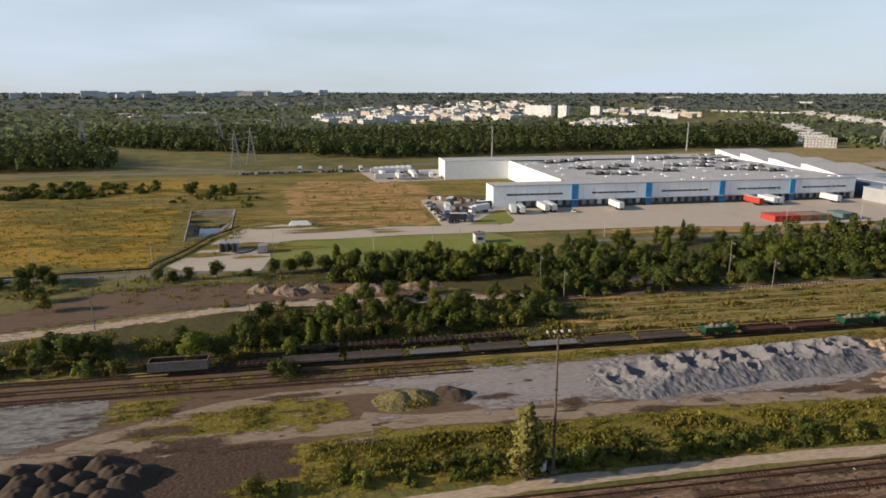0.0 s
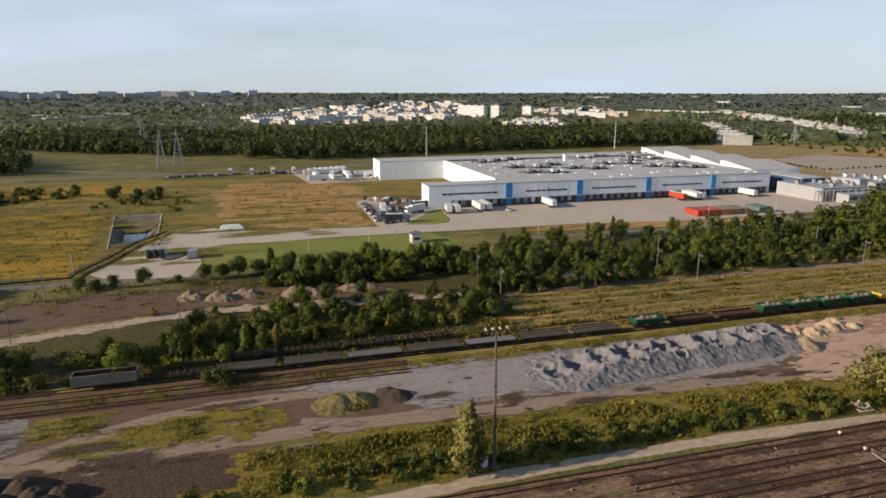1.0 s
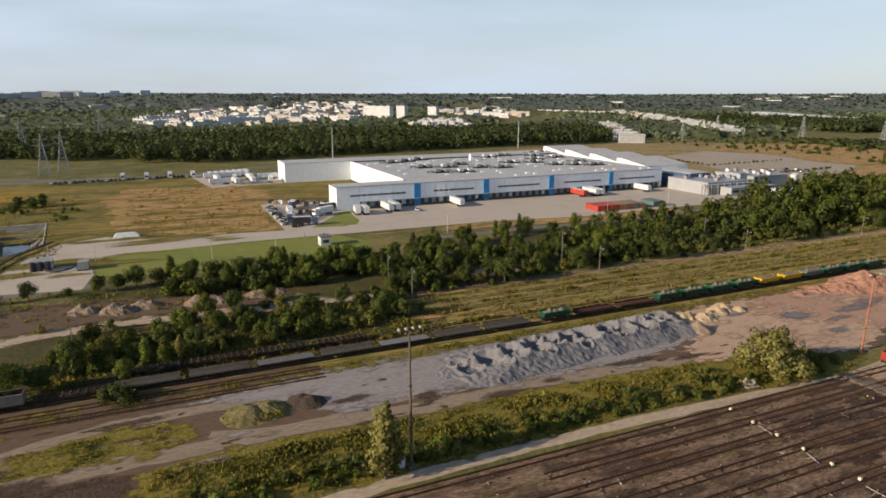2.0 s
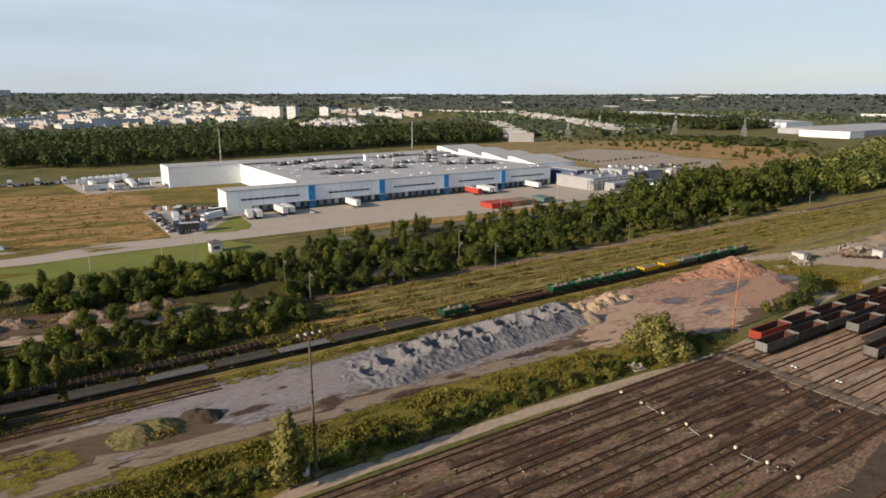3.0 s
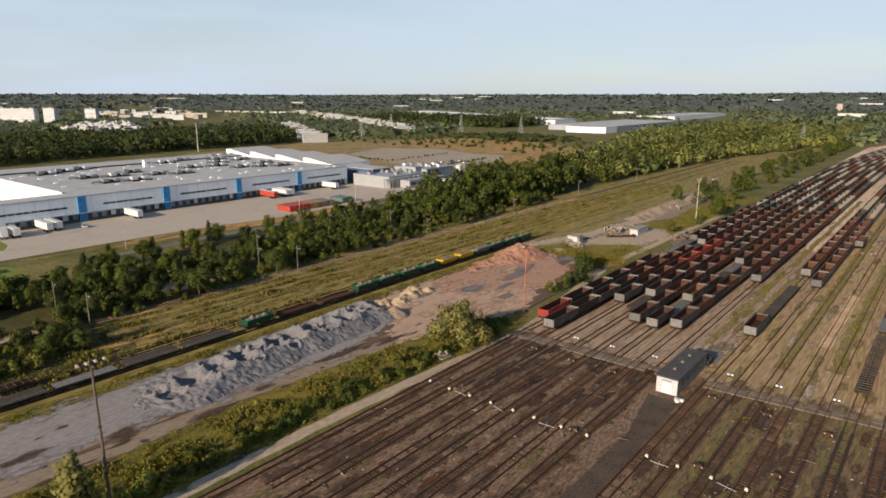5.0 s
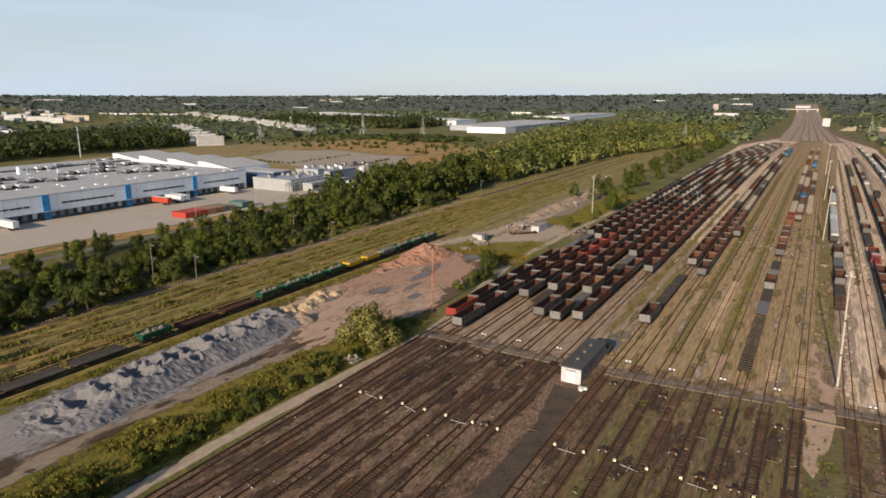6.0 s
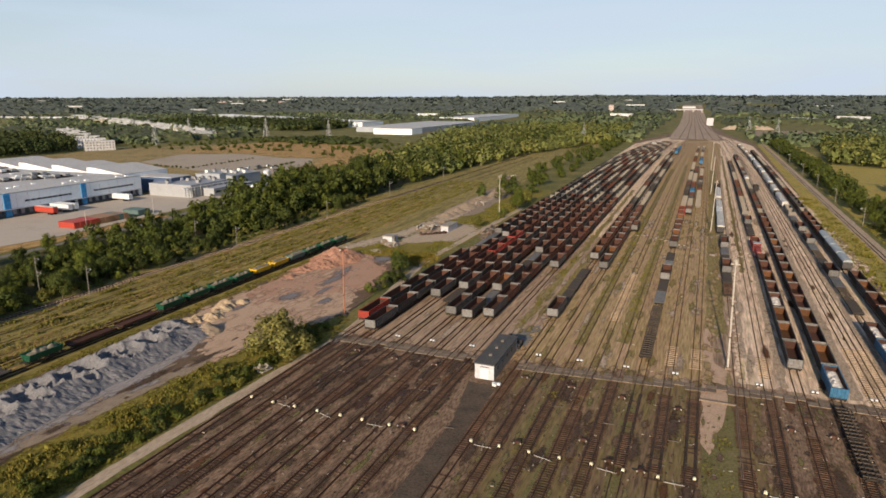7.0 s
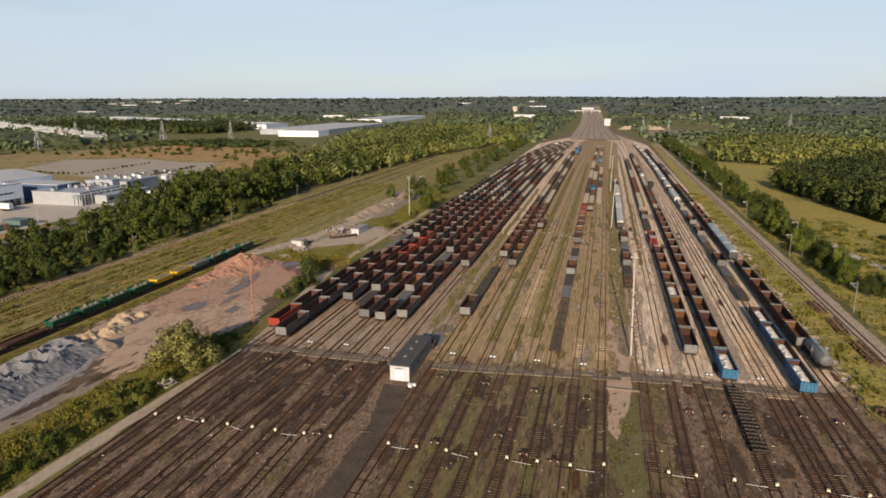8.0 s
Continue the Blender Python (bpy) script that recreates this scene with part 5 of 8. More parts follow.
row(-78.4, 138, 860, ["red", "dark", "dark", "dark", "brown_pale", "dark", None, "flat_pale", "flat_pale", "dark"], bend=34)
row(-73.6, 132.5, 870, ["grey", "dark", "grey", "dark", "brown_pale", "brown", "brown", "dark", "flat", "dark"], bend=31)
row(-68.7, 163, 870, ["grey", "dark", "brown_pale", "brown", "red", "red", "red", "brown"], bend=28)
row(-63.8, 160, 870, ["flat", "grey", "dark", "brown_pale", "dark", "brown", "grey"], bend=25)
row(-58.9, 150, 870, ["grey", "dark", "brown", "brown_pale", "dark", "brown"], bend=22)
row(-54.0, 149, 870, ["grey", "flat_pale", "orange", "dark", "flat", "flat_pale"], bend=19)
row(-49.1, 152, 870, ["grey", "brown_pale", "dark", "brown", "grey"], bend=16)
row(-44.2, 208, 700, ["grey", "brown", "dark"], bend=13)
row(-33.6, 158, 171.5, ["grey"])
row(-33.6, 171, 216, ["flat", "flat", "flat"])
row(-33.6, 225, 760, ["orange", "brown", "brown"], bend=8)
row(-28.7, 213, 640, ["grey", "orange", "brown", "brown_pale"], bend=6)
row(-26.0, 283, 297, ["dark"])
row(-28.7, 700, 790, ["van_blue"] * 7, bend=4)
row(-8.6, 139, 180, ["skeleton"] * 3)
row(-8.6, 180, 256, ["flat_pale", "flat", "dark", "flat_pale", "flat"])
row(-8.6, 255, 540, ["grey", "orange", "grey", "brown_pale", "orange", "red", "red"], bend=3)
row(-5.5, 336, 560, ["grey", "dark", "dark", "grey", "brown", "van_blue"], bend=2)
row(-1.6, 360, 560, ["blue", "brown", "brown", "grey", "brown"], bend=2)
row(-8.6, 556, 790, ["red", "brown", "orange", "brown", "brown"], bend=3)
row(-3.3, 600, 800, ["van_blue", "van_blue", "grey", "brown"], bend=2)
row(9.6, 196, 292, ["rail_flat", "flat", "dark", "flat", "flat_pale", "dark", "flat"])
row(8.6, 292, 470, ["van", "van", "van", "tank_white", "van", "van", "tank_white", "van", "van", "van"], bend=-2)
row(21.2, 144, 248, ["grey", "orange", "orange", "greyload", "grey", "orange", "brown"])
row(20.6, 248, 279, ["loco", "red"], 15)
row(20.4, 290, 640, ["flat", "flat", "grey", "flat_pale", "brown"], bend=-6)
row(27.3, 103, 132, ["skeleton", "skeleton"], 12.6)
row(27.3, 131.5, 700, ["blue", "orange", "grey", "orange", "grey", "brown", "orange", "brown_pale"], bend=-8)
row(31.0, 440, 454, ["dark"])
row(41.0, 129, 186, ["blue", "greyload", "blue", "greyload", "greyload"], 12.2)
row(41.0, 190, 375, ["flat", "skeleton", "flat_pale", "dark", "flat", "skeleton", "flat_pale", "dark", "flat", "dark", "flat", "flat_pale", "skeleton", "flat"])
row(40.6, 375, 860, ["van", "van", "van", "flat", "van", "van", "grey", "van"] * 3 + ["flat", "dark", "grey", "van"] * 4, bend=-11)
row(48.0, 142, 155, ["tank"])
row(46.9, 155, 242, ["orange", "brown", "dark", "brown", "orange", "dark"])
row(46.9, 242, 300, ["tarp", "tarp", "tarp", "tarp"], 13.8)
row(46.9, 299, 760, ["brown", "dark", "brown"], bend=-10)
# train on the siding beside the gravel
row(-132.2, -39, -26, ["pale"])
row(-132.2, -26, 85, ["rail_flat", "sided", "sided", "flat_pale", "sided", "flat_pale", "sided", "sided"], 13.6)
row(-132.2, 85, 95.5, ["hopper"], 10.4)
row(-132.4, 96, 124, ["rusty_flat", "rusty_flat"], 13.6)
row(-132.4, 123, 222, ["hopper", "hopper", "hopper", "hopper", "yhopper", "yhopper", "ghopper", "hopper", "hopper", "hopper"], 9.8)
row(-139.2, -12, 50, ["skeleton", "rail_flat", "skeleton", "rail_flat"], 13.6)

FAR_PAINT = {"dark": "w_dark", "grey": "w_grey", "brown": "w_brown", "brown_pale": "w_brown", "orange": "w_grey", "red": "w_red", "van": "van_roof", "blue": "w_blue", "van_blue": "w_blue", "flat": "w_dark", "flat_pale": "w_end"}
for paint in sorted({*FAR_PAINT.values(), "w_pale"}):
    s = Shape()
    inner = Shape()
    for x, y, kind in FAR_ROWS:
        if (FAR_PAINT.get(kind) if (int(y * 7 + x * 3) % 10) > 3 or kind[:3] == "van" else "w_pale") != paint:
            continue
        if kind in ("van", "van_blue"):
            s.box(x - 1.4, x + 1.4, y - 6.2, y + 6.2, 1.4, 3.6).box(x - 1.4, x + 1.4, y - 6.2, y + 6.2, 3.6, 4.2, (x - 0.7, x + 0.7, y - 6.2, y + 6.2))
            continue
        for e in (-1, 1):
            s.box(x + e * 1.4 - 0.06, x + e * 1.4 + 0.06, y - 5.9, y + 5.9, 1.4, 3.4)
            s.box(x - 1.34, x + 1.34, y + e * 5.85 - 0.06, y + e * 5.85 + 0.06, 1.4, 3.3)
        s.box(x - 1.34, x + 1.34, y - 5.8, y + 5.8, 1.3, 1.5)
        s.box(x - 1.1, x + 1.1, y - 5.2, y + 5.2, 0.4, 1.3)
    if s.v:
        thing("distant_wagons", "distant standing freight wagons in long rows", "freight wagons", "", None, "stuff", s.mesh("distant_wagons", M[paint]))
for kind, ob in G.items():
    if kind not in USED:
        for o in (*ob.children_recursive, ob):
            bpy.data.objects.remove(o)


# ---- heaps of bulk material ----
def heap(name, x0, x1, y0, y1, cones, material, label, res=0.7, rough=0.25, z=0.05):
    """A ground heap: the union of cones (x, y, height, slope), roughened."""
    nx, ny = int((x1 - x0) / res), int((y1 - y0) / res)
    v, f, keep = [], [], []
    for j in range(ny + 1):
        for i in range(nx + 1):
            x, y = x0 + (x1 - x0) * i / nx, y0 + (y1 - y0) * j / ny
            h = max(c[2] - c[3] * math.hypot(x - c[0], y - c[1]) for c in cones)
            h += rough * noise.noise(Vector((x * 0.7, y * 0.7, 2.0))) + rough * 0.5 * noise.noise(Vector((x * 2.1, y * 2.1, 5.0)))
            v.append((x, y, z + max(-0.3, h)))
            keep.append(h > -0.25)
    for j in range(ny):
        for i in range(nx):
            a = j * (nx + 1) + i
            q = (a, a + 1, a + nx + 2, a + nx + 1)
            if any(keep[k] for k in q):
                f.append(q)
    me = bpy.data.meshes.new(name)
    me.from_pydata(v, [], f)
    me.materials.append(material)
    if res < 0.45:
        me.shade_smooth()
    me.update()
    return tagged(new(name, me), label, "heap")


r = random.Random(3)
SCOOPS = []
for k in range(12):
    y = 57 + k * 5.2 + r.uniform(-0.8, 0.8)
    cx = -112.6 - 0.07 * (y - 50)
    SCOOPS.append((cx + r.uniform(-0.6, 0.6), y, r.uniform(2.4, 3.4), r.uniform(1.5, 2.2)))
    SCOOPS.append((cx - 3.8 + r.uniform(-0.8, 0.8), y + r.uniform(-1.5, 1.5), r.uniform(2.0, 2.8), r.uniform(1.2, 1.9)))
    if k % 2:
        SCOOPS.append((cx + 2.6 + r.uniform(-0.4, 0.4), y + 2.4, r.uniform(1.0, 1.5), 1.0))


def ridge_height(x, y):
    """A long tipped bank, steep to the road, its crest bitten by a digger's scoops."""
    mid = -111.5 - 0.07 * (y - 50)
    u = x - mid
    crest = 2.5 + 0.8 * noise.noise(Vector((y * 0.16, 0.3, 4.0)))
    near = crest - max(0.0, u - 1.2 - 0.8 * noise.noise(Vector((y * 0.18, 1.0, 1.0)))) * 0.45
    far = crest - max(0.0, -u - 4.8) * 0.4
    ends = min((y - 54 + 9 * noise.noise(Vector((x * 0.16, 2.2, 0.4)))) * 0.14, (121 - y + 5 * noise.noise(Vector((x * 0.2, 7.2, 0.4)))) * 0.4)
    h = min(near, far, ends)
    low = h < 0.15
    for sx, sy, sr, depth in SCOOPS:
        d = math.hypot(x - sx, (y - sy)) / sr
        if d < 1.35:
            h += (0.4 * max(0.0, 1 - abs(d - 1.1) / 0.22) if d > 0.9 else -depth * (1 - (d / 0.95) ** 2)) if h > 0.2 else 0.0
    return h - 0.1 if low else max(h, 0.0)


def field(name, x0, x1, y0, y1, height, material, label, res, rough):
    nx, ny = int((x1 - x0) / res), int((y1 - y0) / res)
    v, f = [], []
    for j in range(ny + 1):
        for i in range(nx + 1):
            x, y = x0 + (x1 - x0) * i / nx, y0 + (y1 - y0) * j / ny
            h = height(x, y) + rough * noise.noise(Vector((x * 0.9, y * 0.9, 2.0))) + rough * 0.5 * noise.noise(Vector((x * 2.4, y * 2.4, 5.0)))
            v.append((x, y, 0.1 + max(-0.35, h)))
    for j in range(ny):
        for i in range(nx):
            a = j * (nx + 1) + i
            q = (a, a + 1, a + nx + 2, a + nx + 1)
            if any(v[k][2] > -0.1 for k in q):
                f.append(q)
    me = bpy.data.meshes.new(name)
    me.from_pydata(v, [], f)
    me.materials.append(material)
    me.update()
    return tagged(new(name, me), label, "heap")


field("stone_ridge", -125, -101.5, 45, 133, ridge_height, M["gravel_pile"], "long ridge of heaped grey crushed stone", 0.4, 0.3)
heap("sand_mound", -127, -110, 117, 150, [(-120 + r.uniform(-2, 2), 124 + k * 3.4, r.uniform(1.3, 2.2), 0.6) for k in range(6)], M["sand"], "low heaps of tan sand", 0.5, 0.7)
heap("brown_sand_mound", -120, -104, 112, 128, [(-112, 119, 2.4, 0.6), (-114.5, 117, 1.8, 0.6)], M["dirt"], "small heap of brown gravel", 0.5, 0.4)
heap("red_mound", -133, -108, 160, 206, [(-121, 195, 4.8, 0.52), (-119, 199, 3.6, 0.52), (-121, 186, 2.2, 0.34), (-124, 178, 1.2, 0.3), (-122.5, 169, 0.8, 0.3)], M["redpile"], "large heap of red crushed brick", 0.6, 0.6)
heap("dark_mound", -119, -107, 17, 29, [(-113, 22.5, 1.5, 0.5), (-114.5, 21, 1.3, 0.5)], M["darkheap"], "small heap of dark soil", 0.5)
heap("weedy_mound", -118, -106, 5, 20, [(-112.5, 11, 1.6, 0.34), (-113, 14.5, 1.5, 0.36)], M["yard_moss"], "low mound overgrown with yellow weeds", 0.5)
for x, y in ((-94.5, -47), (-96.5, -44), (-98.6, -41.5), (-98, -37), (-95, -34.5), (-94, -39.5), (-91.5, -42), (-91.5, -36.5), (-92, -32.5), (-95, -51), (-91, -46.5), (-97.5, -49), (-88.5, -39), (-88.5, -34), (-94.3, -30.8)):
    heap("soil_mound", x - 3.2, x + 3.2, y - 3.2, y + 3.2, [(x + 0.7 * math.cos(a), y + 0.7 * math.sin(a), 1.7, 0.62) for a in (0.3, 1.6, 2.9, 4.1, 5.4)], M["darkheap"],
         "round dark soil mound among many", 0.3, 0.12, 0.09)
for k, (x, y, h) in enumerate(((-190, -22, 2.2), (-187, -14, 2.6), (-189, -7, 2.2), (-186, 7, 2.4), (-186, 11, 2.0))):
    heap("earth_mound", x - 7, x + 7, y - 7, y + 7, [(x, y, h, 0.6), (x + 1.5, y + 2, h * 0.8, 0.6)], M["rubble"], "heap of pale earth and rubble", 0.6, 0.5)
heap("brick_mound", -194, -180, 18, 36, [(-187, 24, 1.3, 0.3), (-188, 29, 1.1, 0.3)], M["rubble"], "low heap of brick rubble", 0.6, 0.4)
heap("soil_bank", -127, -106, 285, 405, [(-117 + r.uniform(-2, 2), 290 + k * 7, r.uniform(1.4, 2.6), 0.4) for k in range(16)], M["dirt"], "long low bank of brown soil", 1.1, 0.3)


# ---- the hut in the yard ----
hut = thing("brick_hut", "long low white-fronted hut with a dark flat roof", "hut", "", Matrix.Translation((-38.7, 118.2, 0.05)))
# Side walls are set darker than the white front.
for x in (-1.95, 1.95):
    part("side_wall", Shape().box(x - 0.12, x + 0.12, 0.12, 17.0, 0, 3.2), M["hut_grey"], hut)
part("front_wall", Shape().box(-2.07, 2.07, -0.12, 0.12, 0, 3.25).box(-2.07, 2.07, -0.16, 0.12, 2.5, 2.62), M["hut_white"], hut, "soiled white rendered front wall")
part("back_wall", Shape().box(-2.07, 2.07, 17.0, 17.24, 0, 3.2), M["hut_white"], hut)
part("roof", Shape().box(-2.3, 2.3, -0.35, 17.5, 3.25, 3.5, (-2.25, 2.25, -0.3, 17.45)), M["tar"], hut, "dark tar-paper roof")
part("door", Shape().box(-0.9, 0.9, -0.18, -0.12, 0.05, 2.3), M["white_paint"], hut)
part("lintel_strip", Shape().box(-1.0, 1.0, -0.2, -0.13, 2.66, 2.8), M["bogie"], hut)
for y in (4.5, 9.0, 13.2):
    part("roof_vent", Shape().box(-0.4, 0.2, y - 0.4, y + 0.4, 3.5, 3.85), M["hut_grey"], hut)
for y in (2.5, 6, 9.5, 13):
    part("window", Shape().box(2.07, 2.11, y - 0.5, y + 0.5, 1.5, 2.3), M["dark_glass"], hut)
slab = thing("concrete_blocks", "white concrete blocks dumped beside the hut", "concrete blocks", "", Matrix.Translation((-36.0, 116.4, 0.05)))
for x, y in ((0, 0), (0.9, 0.1), (0.3, -0.7)):
    part("block", Shape().box(x - 0.38, x + 0.38, y - 0.28, y + 0.28, 0, 0.5), M["white_paint"], slab)
for y, h in ((141.5, 1.4), (139.8, 1.0)):
    junk = thing("scrap_box", "dark steel scrap box behind the hut", "scrap", "scrap boxes", Matrix.Translation((-37.2, y - 2.6, 0.05)))
    part("box", Shape().box(-1.0, 1.0, -0.7, 0.7, 0, h), M["w_dark"], junk)
    part("rim", Shape().box(-1.06, 1.06, -0.76, 0.76, h, h + 0.12), M["w_grey"], junk)


# ---- lamp masts and poles ----
def lamp_mast(x, y, h, material, label, lean=(0, 0), heads=4):
    ob = thing("lamp_mast", label, "lamp mast", "", Matrix.Translation((x, y, 0)))
    top = Vector((lean[0], lean[1], h))
    part("mast", Shape().tube((0, 0, 0), top, 0.25, 0.15, 10), material, ob)
    part("footing", Shape().box(-0.6, 0.6, -0.6, 0.6, 0, 0.5), M["walkway"], ob)
    s = Shape().box(top.x - 0.12, top.x + 0.12, top.y - 1.9, top.y + 1.9, h - 0.15, h + 0.1).box(top.x - 0.9, top.x + 0.9, top.y - 0.1, top.y + 0.1, h - 0.45, h - 0.2)
    part("crossarm", s, material, ob)
    for k in range(heads):
        y1 = top.y - 1.7 + 3.4 * k / max(1, heads - 1)
        part("lamp_head", Shape().box(top.x - 0.2, top.x + 0.45, y1 - 0.16, y1 + 0.16, h + 0.05, h + 0.32, (top.x - 0.1, top.x + 0.3, y1 - 0.12, y1 + 0.12)), M["pole_white"], ob)
    for z in (h * 0.3, h * 0.6):
        part("band", Shape().tube((top.x * z / h, top.y * z / h, z), (top.x * z / h, top.y * z / h, z + 0.25), 0.25, n=10), M["bogie"], ob)
    return ob


lamp_mast(-84.6, 32.2, 23.0, M["pole_wood"], "tall dark lamp mast with white floodlights", (-0.1, -0.1))
lamp_mast(-86.8, 143.0, 18.0, M["pole_rust"], "tall rusty red lamp mast with floodlights", (0, 0.6), 2)
lamp_mast(8.3, 142.6, 23.5, M["pole_white"], "tall pale lamp mast with white floodlights", (-0.6, 0.4))
lamp_mast(-91.8, 300, 20, M["pole_white"], "tall pale lamp mast beside the wagons", (0, 0), 2)
for y in (297, 420, 560):
    lamp_mast(4.8, y, 22, M["pole_white"], "tall pale lamp mast between tracks", (0.6, 0), 2)
cab = thing("switch_cabinet", "white metal switch cabinet by the mast", "cabinet", "", Matrix.Translation((-85.4, 30.6, 0.05)))
part("body", Shape().box(-0.5, 0.5, -0.6, 0.6, 0, 1.5), M["white_paint"], cab)
part("roof", Shape().box(-0.6, 0.6, -0.7, 0.7, 1.5, 1.62), M["grey_metal"], cab)


def pole(x, y, h, label="slim grey catenary pole beside the track", arm=1.8, material="pole_grey", z=0.0):
    ob = thing("catenary_pole", label, "pole", "poles", Matrix.Translation((x, y, z)))
    part("shaft", Shape().tube((0, 0, 0), (0, 0, h), 0.15, 0.10, 8), M[material], ob)
    if arm:
        part("arm", Shape().tube((0, 0, h - 1.0), (arm, 0, h - 0.7), 0.07, n=6).tube((0, 0, h - 2.2), (arm, 0, h - 0.8), 0.05, n=6), M["grey_metal"], ob)
        part("insulator", Shape().tube((arm, 0, h - 1.1), (arm, 0, h - 0.6), 0.08, n=6), M["grey_metal"], ob)
    return ob


first = pole(-166, 130, 9)
for x, y in ((-166, 196), (-166.5, 262), (-173, 342), (-192, 133), (-190, 200), (-226, 46), (-184, 63), (-163, -59), (-197, -61), (-176, 122), (-166, 64), (-150, -20), (-174, 430), (-176, 520)):
    copy_thing(first, pose(x, y, 0))
for y in (190, 256, 336, 408, 476, 549, 640, 740):
    copy_thing(first, pose(68.6, y, 0, 0, 0, 180))
for x, y in ((-240, 38), (-236, 15), (-241, -22), (-230, -62), (-226, -98), (-243, 110), (-258, 244), (-258, 205)):
    pole(x, y, 7.5, "slim white street lamp beside paving", 0, "pole_white")
for x, y, h in ((-585, 149, 27.5), (-612, 361, 29)):
    m = thing("radio_mast", "tall slim grey mast behind the warehouse", "mast", "", Matrix.Translation((x, y, 0)))
    part("shaft", Shape().tube((0, 0, 0), (0, 0, h), 0.75, 0.4, 8), M["grey_metal"], m)
    part("head", Shape().box(-0.9, 0.9, -0.9, 0.9, h - 1.2, h), M["grey_metal"], m)
for k in range(13):
    pole(-470 - (k % 3), 96 + k * 20, 11, "slim grey lamp pole behind the warehouse", 0, "grey_metal")


def pylon(x, y, h, z=0.0):
    """A lattice transmission tower."""
    ob = thing("power_pylon", "grey lattice power pylon standing in trees", "pylon", "pylons", Matrix.Translation((x, y, z)))
    w0, w1, t = h * 0.13, h * 0.035, max(0.14, h * 0.006)
    legs = [(a, b) for a in (-1, 1) for b in (-1, 1)]
    for a, b in legs:
        part("leg", Shape().tube((a * w0, b * w0, 0), (a * w1, b * w1, h * 0.7), t, n=5).tube((a * w1, b * w1, h * 0.7), (0, 0, h), t, n=5), M["grey_metal"], ob)
    s = Shape()
    n = 7
    for k in range(n):
        z0, z1 = h * 0.7 * k / n, h * 0.7 * (k + 1) / n
        u0, u1 = w0 + (w1 - w0) * k / n, w0 + (w1 - w0) * (k + 1) / n
        for (a, b), (c, d) in zip(((-1, -1), (1, -1), (1, 1), (-1, 1)), ((1, -1), (1, 1), (-1, 1), (-1, -1))):
            s.tube((a * u0, b * u0, z0), (c * u1, d * u1, z1), t * 0.7, n=4).tube((c * u0, d * u0, z0), (a * u1, b * u1, z1), t * 0.7, n=4)
    part("bracing", s, M["grey_metal"], ob)
    for zz, arm in ((h * 0.72, h * 0.2), (h * 0.86, h * 0.15)):
        part("crossarm", Shape().tube((0, -arm, zz), (0, arm, zz), t, n=5).tube((0, -arm, zz), (0, 0, zz + h * 0.05), t * 0.7, n=4).tube((0, arm, zz), (0, 0, zz + h * 0.05), t * 0.7, n=4), M["grey_metal"], ob)
    return ob


for x, y, h in ((-540, -74, 30), (-560, -64, 30), (-760, -262, 33), (-760, -120, 34), (-920, -60, 36), (-660, 700, 30), (-600, 790, 30), (-500, 800, 28), (60, 1150, 30), (90, 1020, 30), (330, 1330, 34), (-150, 860, 26), (-640, 620, 26)):
    pylon(x, y, h)


# ---- the warehouse ----
ware = thing("warehouse", "huge white warehouse with blue pilasters and dark loading docks", "warehouse")
FX, YA, YB, HT = -314.0, 81.0, 290.0, 11.5
wall = Shape().box(FX - 0.3, FX, YA, YB, 3.9, HT)
part("front_wall", wall, M["white_wall"], ware, "white panel facade above the loading docks")
for y in np.arange(YA + 6, YB, 6.0):
    part("panel_joint", Shape().box(FX - 0.01, FX + 0.03, y - 0.04, y + 0.04, 3.9, HT - 0.3), M["grey_metal"], ware)
part("dock_canopy", Shape().box(FX - 0.3, FX + 1.6, YA + 12, YB - 2, 3.75, 4.05), M["grey_wall"], ware)
# Dock back wall and plinth take the colour with recess shade in it.
part("dock_back_wall", Shape().box(FX - 1.5, FX - 1.2, YA + 12, YB - 2, 0, 3.9), M["dock"], ware)
part("corner_wall", Shape().box(FX - 0.3, FX, YA, YA + 12, 0, 3.9), M["white_wall"], ware)
part("corner_wall", Shape().box(FX - 1.5, FX, YB - 2, YB, 0, 3.9), M["white_wall"], ware)
for k in range(45):
    y = YA + 14.5 + k * 4.3
    part("dock_door", Shape().box(FX - 1.2, FX - 1.1, y - 1.35, y + 1.35, 1.0, 3.6), M["grey_wall"] if k % 5 else M["white_wall"], ware)
    part("dock_shelter", Shape().box(FX - 1.2, FX + 0.2, y - 1.75, y - 1.45, 0.9, 3.75), M["dock"], ware)
part("dock_plinth", Shape().box(FX - 1.2, FX - 0.4, YA + 12, YB - 2, 0, 0.95), M["dock"], ware)
for y, w in ((124.5, 3.6), (165.5, 3.4), (208, 3.2), (250.5, 3.0)):
    part("pilaster", Shape().box(FX - 0.1, FX + 0.5, y - w / 2, y + w / 2, 0, HT + 0.2), M["blue_panel"], ware, "bright blue vertical pilaster")
for y0, y1 in ((88, 118), (134, 158), (173, 200), (217, 243), (257, 284)):
    band = part("window_band", Shape().box(FX - 0.02, FX + 0.06, y0, y1, 6.6, 7.5), M["dark_glass"], ware, "long strip window")
    for y in np.arange(y0 + 3, y1, 3.0):
        part("mullion", Shape().box(FX + 0.05, FX + 0.12, y - 0.12, y + 0.12, 6.55, 7.55), M["white_wall"], band)
part("parapet", Shape().box(FX - 0.5, FX + 0.12, YA - 0.1, YB, HT, HT + 0.35), M["grey_metal"], ware)
part("parapet", Shape().box(-329, FX, YA - 0.35, YA + 0.1, HT, HT + 0.35), M["grey_metal"], ware)
